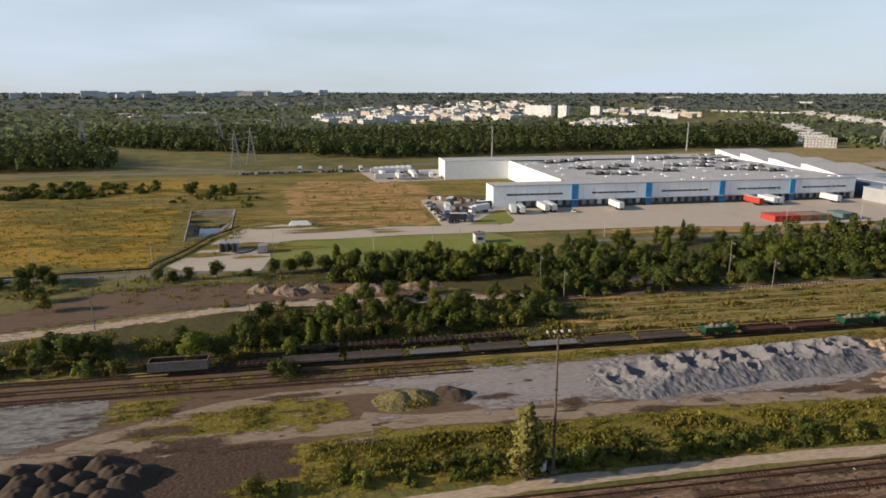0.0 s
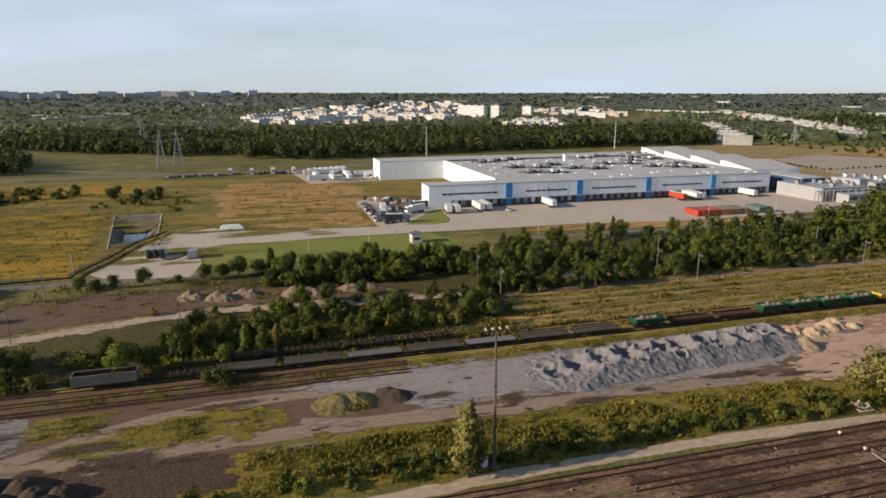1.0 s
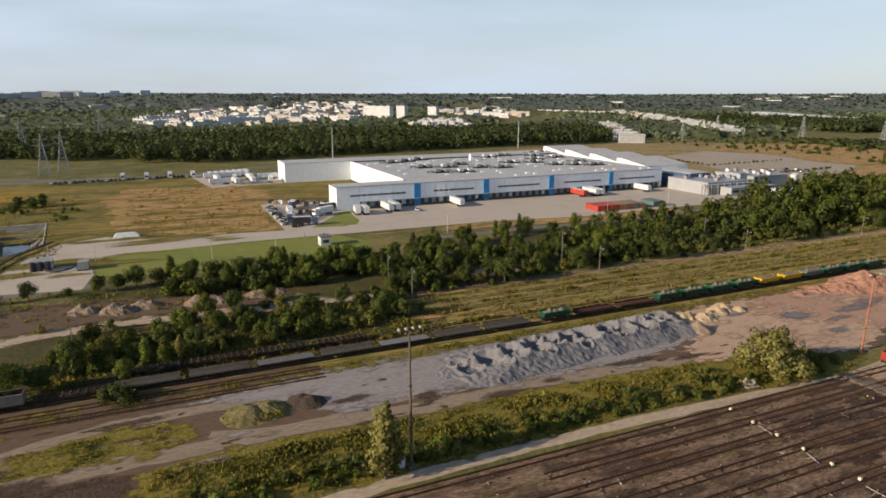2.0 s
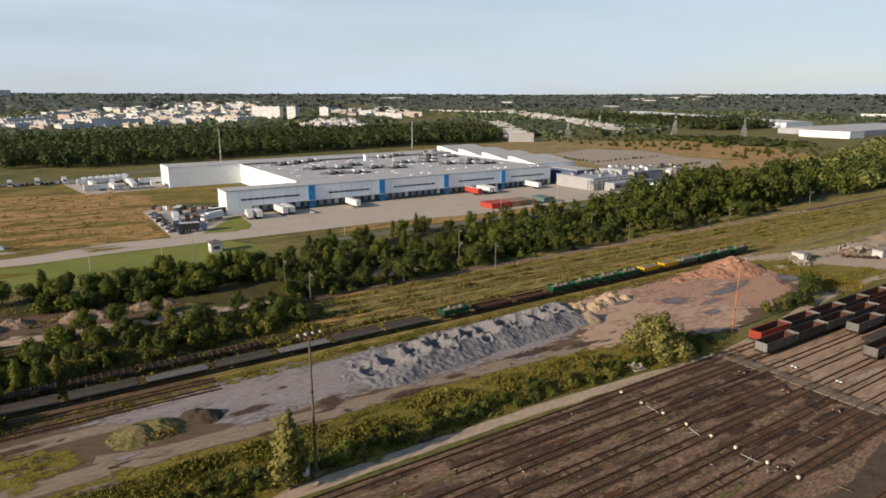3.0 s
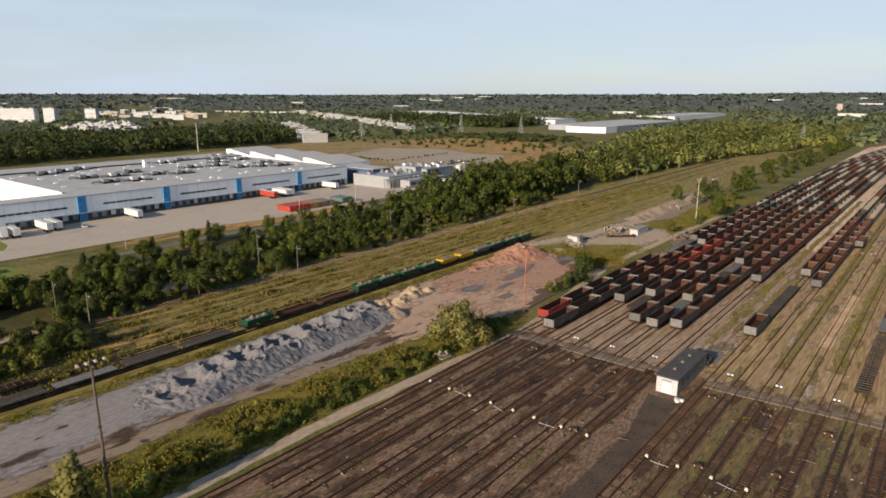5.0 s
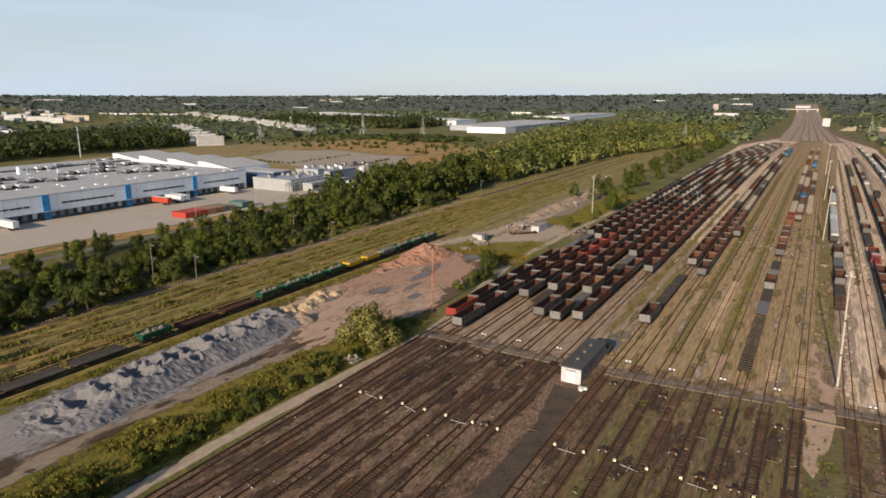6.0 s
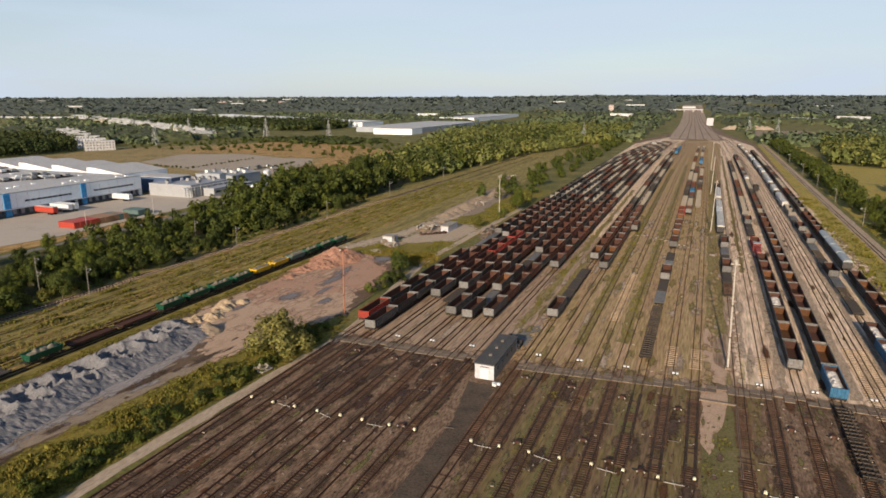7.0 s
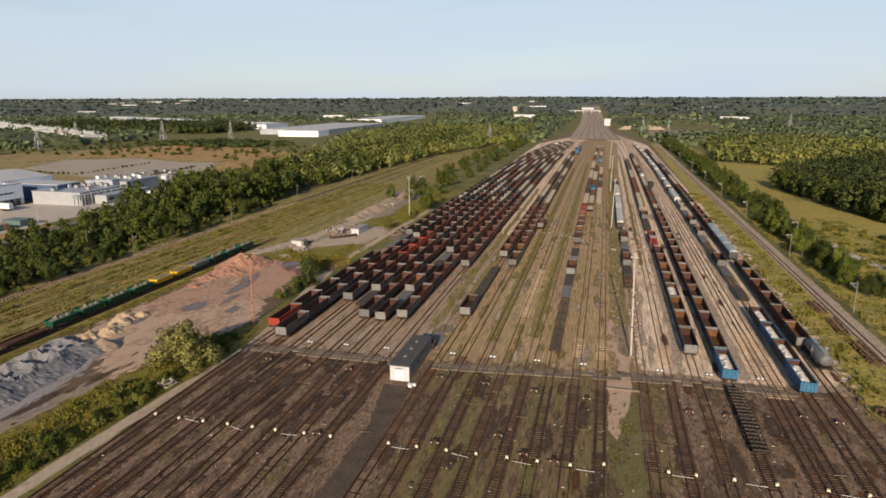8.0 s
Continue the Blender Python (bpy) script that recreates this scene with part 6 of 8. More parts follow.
part("side_wall", Shape().box(-329, FX - 0.3, YA, YA + 0.3, 0, HT), M["white_wall"], ware, "sunlit white gable wall")
part("side_door", Shape().box(-320, -318.6, YA - 0.06, YA + 0.02, 0.1, 2.3), M["dark_glass"], ware)
part("wing_back_wall", Shape().box(-329, -328.7, YA + 0.3, 122, 0, HT), M["white_wall"], ware)
part("court_wall", Shape().box(-431, -328.7, 122, 122.3, 0, HT + 0.9), M["white_wall"], ware, "sunlit white wall of the court")
part("court_side_wall", Shape().box(-431.3, -431, 77.3, 122.3, 0, 12.9), M["white_wall"], ware, "shaded white wall of the back wing")
part("back_wing_wall", Shape().box(-456, -431, 77, 77.3, 0, 12.9), M["white_wall"], ware)
part("back_wall", Shape().box(-456.3, -456, 77, YB + 20, 0, 12.5), M["white_wall"], ware)
part("end_wall", Shape().box(-456, FX - 0.3, YB, YB + 0.3, 0, HT), M["white_wall"], ware)
part("roof", Shape().box(-328.7, FX - 0.5, YA + 0.1, 122, HT - 0.2, HT + 0.1).box(-431, FX - 0.5, 122.3, YB, HT - 0.2, HT + 0.1).box(-456, -431, 77.3, YB, 12.3, 12.6), M["roof_grey"], ware, "pale grey flat roof")
for y in np.arange(132, 288, 13):
    part("roof_seam", Shape().box(-430, FX - 1, y - 0.12, y + 0.12, HT + 0.1, HT + 0.16), M["grey_metal"], ware)
rr = random.Random(11)


def roof_unit(x, y, k):
    """A plant group: a dark steel deck with boxes, fans and ducts on it."""
    u = part("roof_unit", Shape().box(x - 2.6, x + 2.6, y - 5.6, y + 5.6, HT + 0.5, HT + 0.85), M["w_grey"], ware, "dark steel deck with ventilation plant")
    part("unit_box", Shape().box(x - 1.8, x + 1.4, y - 5.0, y - 1.8, HT + 0.85, HT + 2.4), M["white_paint"] if k % 2 else M["grey_metal"], u)
    part("unit_box", Shape().box(x - 1.5, x + 1.8, y + 1.2, y + 4.6, HT + 0.85, HT + 2.1), M["grey_metal"] if k % 3 else M["white_paint"], u)
    part("duct", Shape().box(x - 0.8, x + 0.2, y - 9.5, y - 5.0, HT + 0.7, HT + 1.5).box(x - 0.8, x + 0.2, y - 10.4, y - 9.4, HT + 0.1, HT + 1.5), M["grey_metal"], u)
    part("fan_housing", Shape().tube((x, y - 0.3, HT + 0.85), (x, y - 0.3, HT + 1.7), 0.9, n=12), M["w_dark"], u)
    part("frame", Shape().box(x - 2.6, x - 2.4, y - 5.6, y + 5.6, HT + 0.1, HT + 0.5), M["bogie"], u)
    part("frame", Shape().box(x + 2.4, x + 2.6, y - 5.6, y + 5.6, HT + 0.1, HT + 0.5), M["bogie"], u)


for x, y in ((-416, 148), (-428, 172), (-422, 160), (-380, 156), (-376, 171), (-352, 156), (-349, 170), (-388, 184), (-366, 190), (-360, 202), (-425, 226), (-432, 242), (-418, 262), (-440, 274), (-442, 290 - 6), (-384, 222), (-380, 238), (-362, 244), (-356, 256), (-350, 266), (-398, 250), (-405, 272), (-372, 268)):
    roof_unit(x, y, int(abs(x) + y))
for k in range(60):
    x, y = rr.uniform(-428, -320), rr.uniform(126, 286)
    part("skylight", Shape().box(x - 0.7, x + 0.7, y - 1.2, y + 1.2, HT + 0.1, HT + 0.6, (x - 0.5, x + 0.5, y - 1.0, y + 1.0)), M["white_wall"], ware)
part("roof_hut", Shape().prism([(204, HT), (208, HT), (208, HT + 1.0), (204, HT + 4.5)], -414, -411), M["white_wall"], ware)

shed = thing("sawtooth_shed", "white sawtooth-roofed hall rising behind the warehouse", "hall")
for k in range(4):
    x1 = -452 + k * 31
    s = Shape()
    z0, z1 = 15.8 - k * 0.4, 12.6 - k * 0.4
    s.v = [(x1, 290.6, 0), (x1 + 31, 290.6, 0), (x1 + 31, 290.6, z1), (x1 + 6, 290.6, z0), (x1, 290.6, z0), (x1, 325, 0), (x1 + 31, 325, 0), (x1 + 31, 325, z1), (x1 + 6, 325, z0), (x1, 325, z0)]
    s.f = [(0, 1, 2, 3, 4), (9, 8, 7, 6, 5), (0, 4, 9, 5), (1, 6, 7, 2)]
    part("wall", s, M["white_wall"], shed)
    s = Shape()
    s.v = [(x1 - 0.3, 290.2, z0 + 0.05), (x1 + 6, 290.2, z0 + 0.05), (x1 + 31, 290.2, z1 + 0.05), (x1 - 0.3, 325.4, z0 + 0.05), (x1 + 6, 325.4, z0 + 0.05), (x1 + 31, 325.4, z1 + 0.05),
           (x1 - 0.3, 290.2, z0 + 0.3), (x1 + 6, 290.2, z0 + 0.3), (x1 + 31, 290.2, z1 + 0.3), (x1 - 0.3, 325.4, z0 + 0.3), (x1 + 6, 325.4, z0 + 0.3), (x1 + 31, 325.4, z1 + 0.3)]
    s.f = [(6, 7, 10, 9), (7, 8, 11, 10), (0, 3, 4, 1), (1, 4, 5, 2), (0, 1, 7, 6), (1, 2, 8, 7), (3, 9, 10, 4), (4, 10, 11, 5), (0, 6, 9, 3), (2, 5, 11, 8)]
    part("roof", s, M["roof_grey"], shed)
    part("clerestory", Shape().box(x1 - 0.05, x1 + 0.02, 293, 323, z0 - 2.4, z0 - 0.6), M["dark_glass"], shed)


def building(name, label, x0, x1, y0, y1, h, wallm, roofm, windows=0, z=0.0):
    ob = thing(name, label, "building", "", Matrix.Translation((x0, y0, z)))
    a, b = x1 - x0, y1 - y0
    part("front_wall", Shape().box(a - 0.25, a, 0, b, 0, h), wallm, ob)
    part("back_wall", Shape().box(0, 0.25, 0, b, 0, h), wallm, ob)
    part("end_wall", Shape().box(0.25, a - 0.25, 0, 0.25, 0, h), wallm, ob)
    part("end_wall", Shape().box(0.25, a - 0.25, b - 0.25, b, 0, h), wallm, ob)
    part("roof", Shape().box(-0.25, a + 0.25, -0.25, b + 0.25, h, h + 0.35), roofm, ob)
    for k in range(windows):
        y = (k + 0.5) * b / windows
        part("window", Shape().box(a, a + 0.05, y - b / windows * 0.3, y + b / windows * 0.3, h * 0.45, h * 0.75), M["dark_glass"], ob)
    return ob


building("blue_hall", "low dark blue hall behind the warehouse", -372, -300, 300, 316, 9.5, M["dark_blue"], M["roof_grey"])
plant_hall = building("plant_building", "pale plant building with pipes and columns", -309, -277, 291, 322, 7.0, M["plant_wall"], M["grey_wall"], 0)
for k in range(9):
    part("column", Shape().box(32.0, 32.6, k * 3.7 + 0.4, k * 3.7 + 1.2, 0, 6.6), M["grey_metal"], plant_hall)
    part("dark_bay", Shape().box(32.0, 32.08, k * 3.7 + 1.6, k * 3.7 + 3.4, 0.4, 4.2), M["dark_glass"] if k % 3 == 0 else M["grey_wall"], plant_hall)
building("plant_building", "grey process hall behind the apron", -309, -279, 330, 358, 8.5, M["grey_wall"], M["grey_metal"], 0)
building("low_annex", "low white annex beside the apron", -276, -268, 300, 336, 4.5, M["plant_wall"], M["grey_wall"], 5)
building("white_shed", "low white shed beside tall tanks", -262, -254, 322, 338, 4.0, M["white_wall"], M["white_wall"])
building("switch_house", "small grey flat-roofed switch house", -296, -284, 324, 330, 10, M["grey_wall"], M["grey_metal"])
for k in range(26):
    x, y = rr.uniform(-307, -279), rr.choice([rr.uniform(293, 320), rr.uniform(332, 356)])
    z = 7.35 if y < 325 else 8.85
    c = thing("roof_cooler", "grey cooling unit standing on a plant roof", "cooling unit", "coolers", Matrix.Translation((x, y, z)))
    part("casing", Shape().box(-1.2, 1.2, -1.0, 1.0, 0, 1.7), M["grey_metal"] if k % 3 else M["white_paint"], c)
    part("fan", Shape().tube((0, 0, 1.7), (0, 0, 2.0), 0.8, n=10), M["w_dark"], c)
rack = thing("pipe_rack", "steel pipe rack with grey pipes along the plant", "pipe rack", "", Matrix.Translation((-276, 288, 0)))
for k in range(9):
    part("post", Shape().box(-0.2, 0.2, k * 5 - 0.2, k * 5 + 0.2, 0, 6).box(-2.6, -2.2, k * 5 - 0.2, k * 5 + 0.2, 0, 6), M["grey_metal"], rack)
for x, z in ((-0.4, 6.1), (-1.0, 6.1), (-1.7, 6.1), (-2.3, 6.1), (-1.0, 4.6)):
    part("pipe", Shape().tube((x, -2, z), (x, 42, z), 0.22, n=6), M["white_paint"], rack)
for k in range(5):
    t = thing("storage_tank", "white upright storage tank beside trees", "tank", "storage tanks", Matrix.Translation((-292 + (k % 2) * 3, 362 + k * 5.2, 0)))
    part("shell", Shape().tube((0, 0, 0), (0, 0, 6.4), 2.2, n=18).mesh("shell", M["white_paint"]), M["white_paint"], t)
    part("lid", Shape().tube((0, 0, 6.4), (0, 0, 7.0), 2.2, 0.5, n=18), M["white_paint"], t)
    part("ladder", Shape().box(2.2, 2.3, -0.3, -0.2, 0, 6.8).box(2.2, 2.3, 0.2, 0.3, 0, 6.8), M["grey_metal"], t)


# ---- vehicles on the apron ----
WHEEL = Shape().tube((-0.15, 0, 0.5), (0.15, 0, 0.5), 0.5, n=12).mesh("wheel", M["tyre"])


def trailer(label, paint, length=13.4, cabbed=None):
    ob = thing("semi_trailer", label, "trailer", "parked trailers")
    L = length / 2
    part("box", Shape().box(-1.27, 1.27, -L, L, 1.15, 3.95), paint, ob)
    part("roof_edge", Shape().box(-1.3, 1.3, -L - 0.03, L + 0.03, 3.95, 4.02), M["white_paint"], ob)
    part("chassis", Shape().box(-0.5, 0.5, -L + 0.3, L - 0.3, 0.85, 1.15), M["bogie"], ob)
    for x in (-0.615, 0.615):
        part("rear_door", Shape().box(x - 0.585, x + 0.585, L, L + 0.06, 1.2, 3.9), paint, ob)
    for y in (L - 1.6, L - 2.9, L - 4.2):
        for x in (-1.05, 1.05):
            part("wheel", WHEEL, M["tyre"], ob).location = (x, y, 0)
    if cabbed:
        part("cab", Shape().box(-1.22, 1.22, -L - 3.0, -L - 0.7, 0.8, 3.6, (-1.15, 1.15, -L - 2.7, -L - 0.7)), cabbed, ob)
        part("windscreen", Shape().box(-1.05, 1.05, -L - 2.98, -L - 2.86, 2.1, 3.1), M["dark_glass"], ob)
        for y in (-L - 2.2, -L + 1.0):
            for x in (-1.05, 1.05):
                part("wheel", WHEEL, M["tyre"], ob).location = (x, y, 0)
    else:
        for x in (-0.8, 0.8):
            part("landing_leg", Shape().box(x - 0.1, x + 0.1, -L + 2.0, -L + 2.2, 0, 1.0), M["bogie"], ob)
    return ob


T0 = trailer("white box semi-trailer parked at the docks", M["white_paint"])
T0.matrix_world = pose(-305, 104.5, 0.08, 0, 0, -90)
for x, y in ((-305.4, 108.4), (-305, 143.5), (-305.8, 230), (-305.8, 233.6), (-306.5, 268.5)):
    copy_thing(T0, pose(x, y, 0.08, 0, 0, -90))
T1 = trailer("red box semi-trailer parked at the docks", M["red_paint"])
T1.matrix_world = pose(-305.5, 221.5, 0.08, 0, 0, -90)
T2 = trailer("white lorry with a box body in the lot", M["white_paint"], 9.0, M["white_paint"])
T2.matrix_world = pose(-300.5, 87.5, 0.08, 0, 0, -100)
copy_thing(T2, pose(-300, 91.5, 0.08, 0, 0, -95))
T3 = trailer("dark lorry standing in the truck park", M["dark_paint"], 8.0, M["dark_blue"])
T3.matrix_world = pose(-284, 57, 0.10, 0, 0, 170)
for k, (x, y, a) in enumerate(((-330, 62, 70), (-312, 57, 85), (-296, 54, 80), (-316, 77, 20), (-306, 73, 30))):
    copy_thing(T3 if k % 3 != 1 else T2, pose(x, y, 0.10, 0, 0, a))
for k in range(11):
    copy_thing(T0, pose(-440 - (k // 4) * 17, 36 + (k % 4) * 11 + rr.uniform(-1, 1), 0.08, 0, 0, rr.choice([84, 90, 96, 4])))
for k in range(7):
    copy_thing(T0, pose(-478 - 1.2 * k, 34 + k * 4.2, 0.08, 0, 0, 92))


def car(label, paint):
    ob = thing("car", label, "car", "parked cars")
    part("body", Shape().box(-0.88, 0.88, -2.15, 2.15, 0.3, 0.95, (-0.82, 0.82, -2.05, 2.05)), paint, ob)
    part("cabin", Shape().box(-0.8, 0.8, -1.1, 1.6, 0.95, 1.48, (-0.62, 0.62, -0.5, 1.1)), M["dark_glass"], ob)
    part("car_roof", Shape().box(-0.62, 0.62, -0.5, 1.1, 1.48, 1.52), paint, ob)
    small = Shape().tube((-0.1, 0, 0.32), (0.1, 0, 0.32), 0.32, n=10).mesh("wheel", M["tyre"])
    for x in (-0.8, 0.8):
        for y in (-1.35, 1.35):
            part("wheel", small, M["tyre"], ob).location = (x, y, 0)
    return ob


def pallet_stack(x, y, h, paint, turn):
    ob = thing("pallet_stack", "stacked goods on pallets in the truck park", "pallet stack", "pallet stacks", pose(x, y, 0.1, 0, 0, turn))
    part("pallet", Shape().box(-1.1, 1.1, -0.9, 0.9, 0, 0.16), M["pole_wood"], ob)
    part("load_crate", Shape().box(-1.0, 1.0, -0.8, 0.8, 0.16, h), paint, ob)
    part("cap", Shape().box(-1.05, 1.05, -0.85, 0.85, h, h + 0.08), M["pole_wood"], ob)


for k in range(34):
    u = k / 33
    pallet_stack(-350 + 16 * u + rr.uniform(-1.5, 1.5), 54 + 30 * u + rr.uniform(-1, 1), rr.uniform(1.2, 2.6), M[rr.choice(["brown_paint", "white_paint", "w_dark", "pole_wood", "brown_paint"])], rr.uniform(0, 90))
for k in range(22):
    pallet_stack(rr.uniform(-340, -284), rr.choice([50.5, 52, 66, 70, 62]) + rr.uniform(-1, 1), rr.uniform(0.9, 2.2), M[rr.choice(["w_dark", "dark_paint", "white_paint", "brown_paint", "w_dark"])], rr.uniform(0, 90))


CARS_AT = [(-484 - 0.3 * k + rr.uniform(-3, 3), -64 + k * 2.7 + (7 if k > 18 else 0)) for k in range(30)]
C0, C1 = car("dark parked car on the paved lot", M["dark_paint"]), car("white parked car on the paved lot", M["white_paint"])
C0.matrix_world, C1.matrix_world = pose(-282, 53, 0.10, 0, 0, 85), pose(-298, 118, 0.08, 0, 0, 80)
for k in range(10):
    copy_thing(C0 if k % 2 else C1, pose(-288 - k * 5, 51 + rr.uniform(-0.5, 0.5), 0.10, 0, 0, rr.uniform(-10, 10)))
for k in range(10):
    copy_thing(C0 if k % 3 else C1, pose(-340 - (k % 2) * 8 + rr.uniform(-6, 6), 425 + k * 3.4, 0.08, 0, 0, rr.uniform(0, 20)))


for k, (x, y) in enumerate(CARS_AT):
    copy_thing(C1 if k % 4 == 0 else C0, pose(x, y, 0.08, 0, 0, 90 + rr.uniform(-8, 8)))
for k in range(4):
    copy_thing(T2, pose(-492 + rr.uniform(-3, 3), -22 + k * 15, 0.06, 0, 0, 90))


# ---- containers ----
def container(label, paint):
    ob = thing("shipping_container", label, "container", "containers on the apron")
    side = []
    for k in range(26):
        y = -4.9 + k * 0.377
        side += [(1.17, y), (1.17, y + 0.12), (1.23, y + 0.19), (1.23, y + 0.31)]
    s = Shape().upright(side + [(-x, y) for x, y in side[::-1]], 0.1, 2.72)
    part("shell", s, paint, ob)
    for y in (-5.0, 5.0):
        part("end_frame", Shape().box(-1.25, 1.25, y - 0.05, y + 0.05, 0, 2.8), paint, ob)
    for x in (-0.585, 0.585):
        part("door", Shape().box(x - 0.565, x + 0.565, 5.05, 5.12, 0.15, 2.7), paint, ob)
    return ob


K = [container("red corrugated steel container on the apron", M["red_paint"]), container("brown corrugated steel container on the apron", M["brown_paint"]), container("teal corrugated steel container on the apron", M["teal_paint"])]
for k, c in enumerate((0, 0, 0, 0, 0, 1, 1, 1, 1, 2, 1, 2, 2, 2)):
    m = pose(-263 + rr.uniform(-0.4, 0.4), 200.5 + k * 2.65 + (6 if k > 10 else 0), 0.08, 0, 0, -90)
    if k in (0, 5, 9):
        K[c].matrix_world = m
    else:
        copy_thing(K[c], m)

booth = thing("gate_booth", "small white flat-roofed booth on the lawn", "booth", "", Matrix.Translation((-242, 57, 0.06)))
part("shell", Shape().box(-2.2, 2.2, -2.0, 2.0, 0, 3.5), M["white_paint"], booth)
part("roof", Shape().box(-2.5, 2.5, -2.3, 2.3, 3.5, 3.8), M["asphalt"], booth)
part("window", Shape().box(2.2, 2.25, -1.2, 1.2, 1.3, 2.4), M["dark_glass"], booth)
part("roof_vent", Shape().box(-1.4, -0.6, -0.6, 0.6, 3.8, 4.4), M["grey_metal"], booth)
part("door", Shape().box(-0.5, 0.5, -2.06, -2.0, 0.05, 2.2), M["grey_wall"], booth)

pump = thing("pump_station", "grey pump station with curved pipes on the paving", "pump station", "", Matrix.Translation((-246, -38.5, 0.08)))
part("housing", Shape().box(-3, 3, -3.2, 3.2, 0, 2.5), M["grey_wall"], pump)
part("roof", Shape().box(-3.3, 3.3, -3.5, 3.5, 2.5, 2.7), M["grey_metal"], pump)
for y in (-2.2, 0, 2.2):
    part("tank", Shape().tube((3.6, y, 0), (3.6, y, 3.0), 0.9, n=12), M["w_grey"], pump)
for k in range(8):
    a0, a1 = math.pi * k / 8, math.pi * (k + 1) / 8
    part("pipe", Shape().tube((3 + 6 * math.sin(a0), 4.5 - 4.5 * math.cos(a0) + 1, 0.6), (3 + 6 * math.sin(a1), 4.5 - 4.5 * math.cos(a1) + 1, 0.6), 0.28, n=6), M["w_grey"], pump)
part("mast", Shape().tube((-2, 2, 3.6), (-2, 2, 7), 0.12, n=6), M["grey_metal"], pump)
gen = thing("generator_box", "grey generator box on the paving edge", "generator", "", Matrix.Translation((-239.5, -25.5, 0.08)))
part("casing", Shape().box(-2.2, 2.2, -1.6, 1.6, 0.3, 2.8), M["grey_metal"], gen)
part("skid", Shape().box(-2.4, 2.4, -1.8, 1.8, 0, 0.3), M["bogie"], gen)

# sunken concrete basin
basin = thing("retention_basin", "sloped concrete retention basin with shallow water", "basin", "", Matrix.Translation((0, 0, 0.10)), "structure")
inner = [(-272, -55), (-310, -61), (-310, -52), (-283, -48.5)]
for k in range(4):
    a, b, c, d = BASIN[k], BASIN[(k + 1) % 4], inner[(k + 1) % 4], inner[k]
    part("bank", Shape().face((*a, 0.05), (*b, 0.05), (*c, -4.5), (*d, -4.5)), M["basin_lining"], basin)
    part("kerb", Shape().tube((*a, 0.0), (*b, 0.0), 0.22, n=6), M["concrete"], basin)
part("water", Shape().face(*[(x, y, -4.4) for x, y in ((-274, -55.6), (-312, -61.5), (-312, -51.5), (-282, -47.9))]), M["water"], basin, "shallow pale water")
tarp = thing("tarp_heap", "pale blue tarpaulin heap by the road bend", "tarpaulin", "", Matrix.Translation((-290, -14, 0.1)))
part("sheet", Shape().box(-2.4, 2.4, -5, 5, 0, 1.6, (-0.8, 0.8, -3.6, 3.2)), M["white_paint"], tarp)
fence = thing("mesh_fence", "dark low fence along the paving edge", "fence", "", Matrix.Translation((0, 0, 0.05)), "structure")
line = [(-214, -110), (-219, -60), (-226, -59.5), (-243, -54), (-266, -49), (-287, -40)]
for a, b in zip(line, line[1:]):
    a, b = Vector(a), Vector(b)
    n = max(1, int((b - a).length / 3))
    for k in range(n):
        p, q = a.lerp(b, k / n), a.lerp(b, (k + 1) / n)
        part("post", Shape().tube((p.x, p.y, 0), (p.x, p.y, 1.7), 0.08, n=5), M["bogie"], fence)
        part("panel", Shape().tube((p.x, p.y, 1.55), (q.x, q.y, 1.55), 0.05, n=4).tube((p.x, p.y, 0.8), (q.x, q.y, 0.8), 0.35, n=4), M["bogie"], fence)


# ---- ruins beside the wagons ----
def ruin(x, y, a, b, h, rot, label, wallm):
    """Broken wall stubs with ragged tops, fallen slabs and a spread of debris."""
    ob = thing("ruined_shed", label, "ruin", "ruins", pose(x, y, 0.05, 0, 0, rot))
    rs, h = random.Random(int(x * 7 + y)), h * 1.5
    for k in range(3):
        n, top = 7, []
        length = (b if k < 2 else a) * rs.uniform(0.6, 1.0)
        for j in range(n):
            top.append((length * (j / (n - 1) - 0.5), h * rs.uniform(0.25, 1.0) * (1 - 0.4 * abs(j / (n - 1) - 0.4))))
        s = Shape().prism([(-length / 2, 0)] + top + [(length / 2, 0)], -0.2, 0.2)
        wall = part("wall", s, wallm, ob)
        wall.location = ((-a / 2, a / 2, 0)[k], (0, 0, b / 2)[k], 0)
        wall.rotation_euler = (0, 0, radians((0, 4, 90)[k]))
    for k in range(6):
        u, w = rs.uniform(0.6, 1.6), rs.uniform(0.5, 1.5)
        block_ = part("fallen_slab", Shape().box(-u, u, -w, w, 0, 0.2, (-u * 0.9, u * 0.95, -w, w * 0.9)), M["ruin_wall"] if k % 2 else M["rubble"], ob)
        block_.location = (rs.uniform(-0.6, 0.6) * a, rs.uniform(-0.6, 0.6) * b, 0.15 + rs.uniform(0, 0.4 * h))
        block_.rotation_euler = (rs.uniform(-0.35, 0.35), rs.uniform(-0.35, 0.35), rs.uniform(0, 3))
    nn, v, f = 12, [], []
    for q in range(nn + 1):
        for p in range(nn + 1):
            u, w = p / nn * 2 - 1, q / nn * 2 - 1
            z = 0.55 * h * max(0, 1 - u * u - w * w) * (0.4 + rs.random() * 0.8) - 0.04
            v.append((u * a * 0.75, w * b * 0.75, z))
    for q in range(nn):
        for p in range(nn):
            k = q * (nn + 1) + p
            f.append((k, k + 1, k + nn + 2, k + nn + 1))
    s = Shape()
    s.v, s.f = v, f
    part("debris", s, M["rubble"], ob)
    return ob


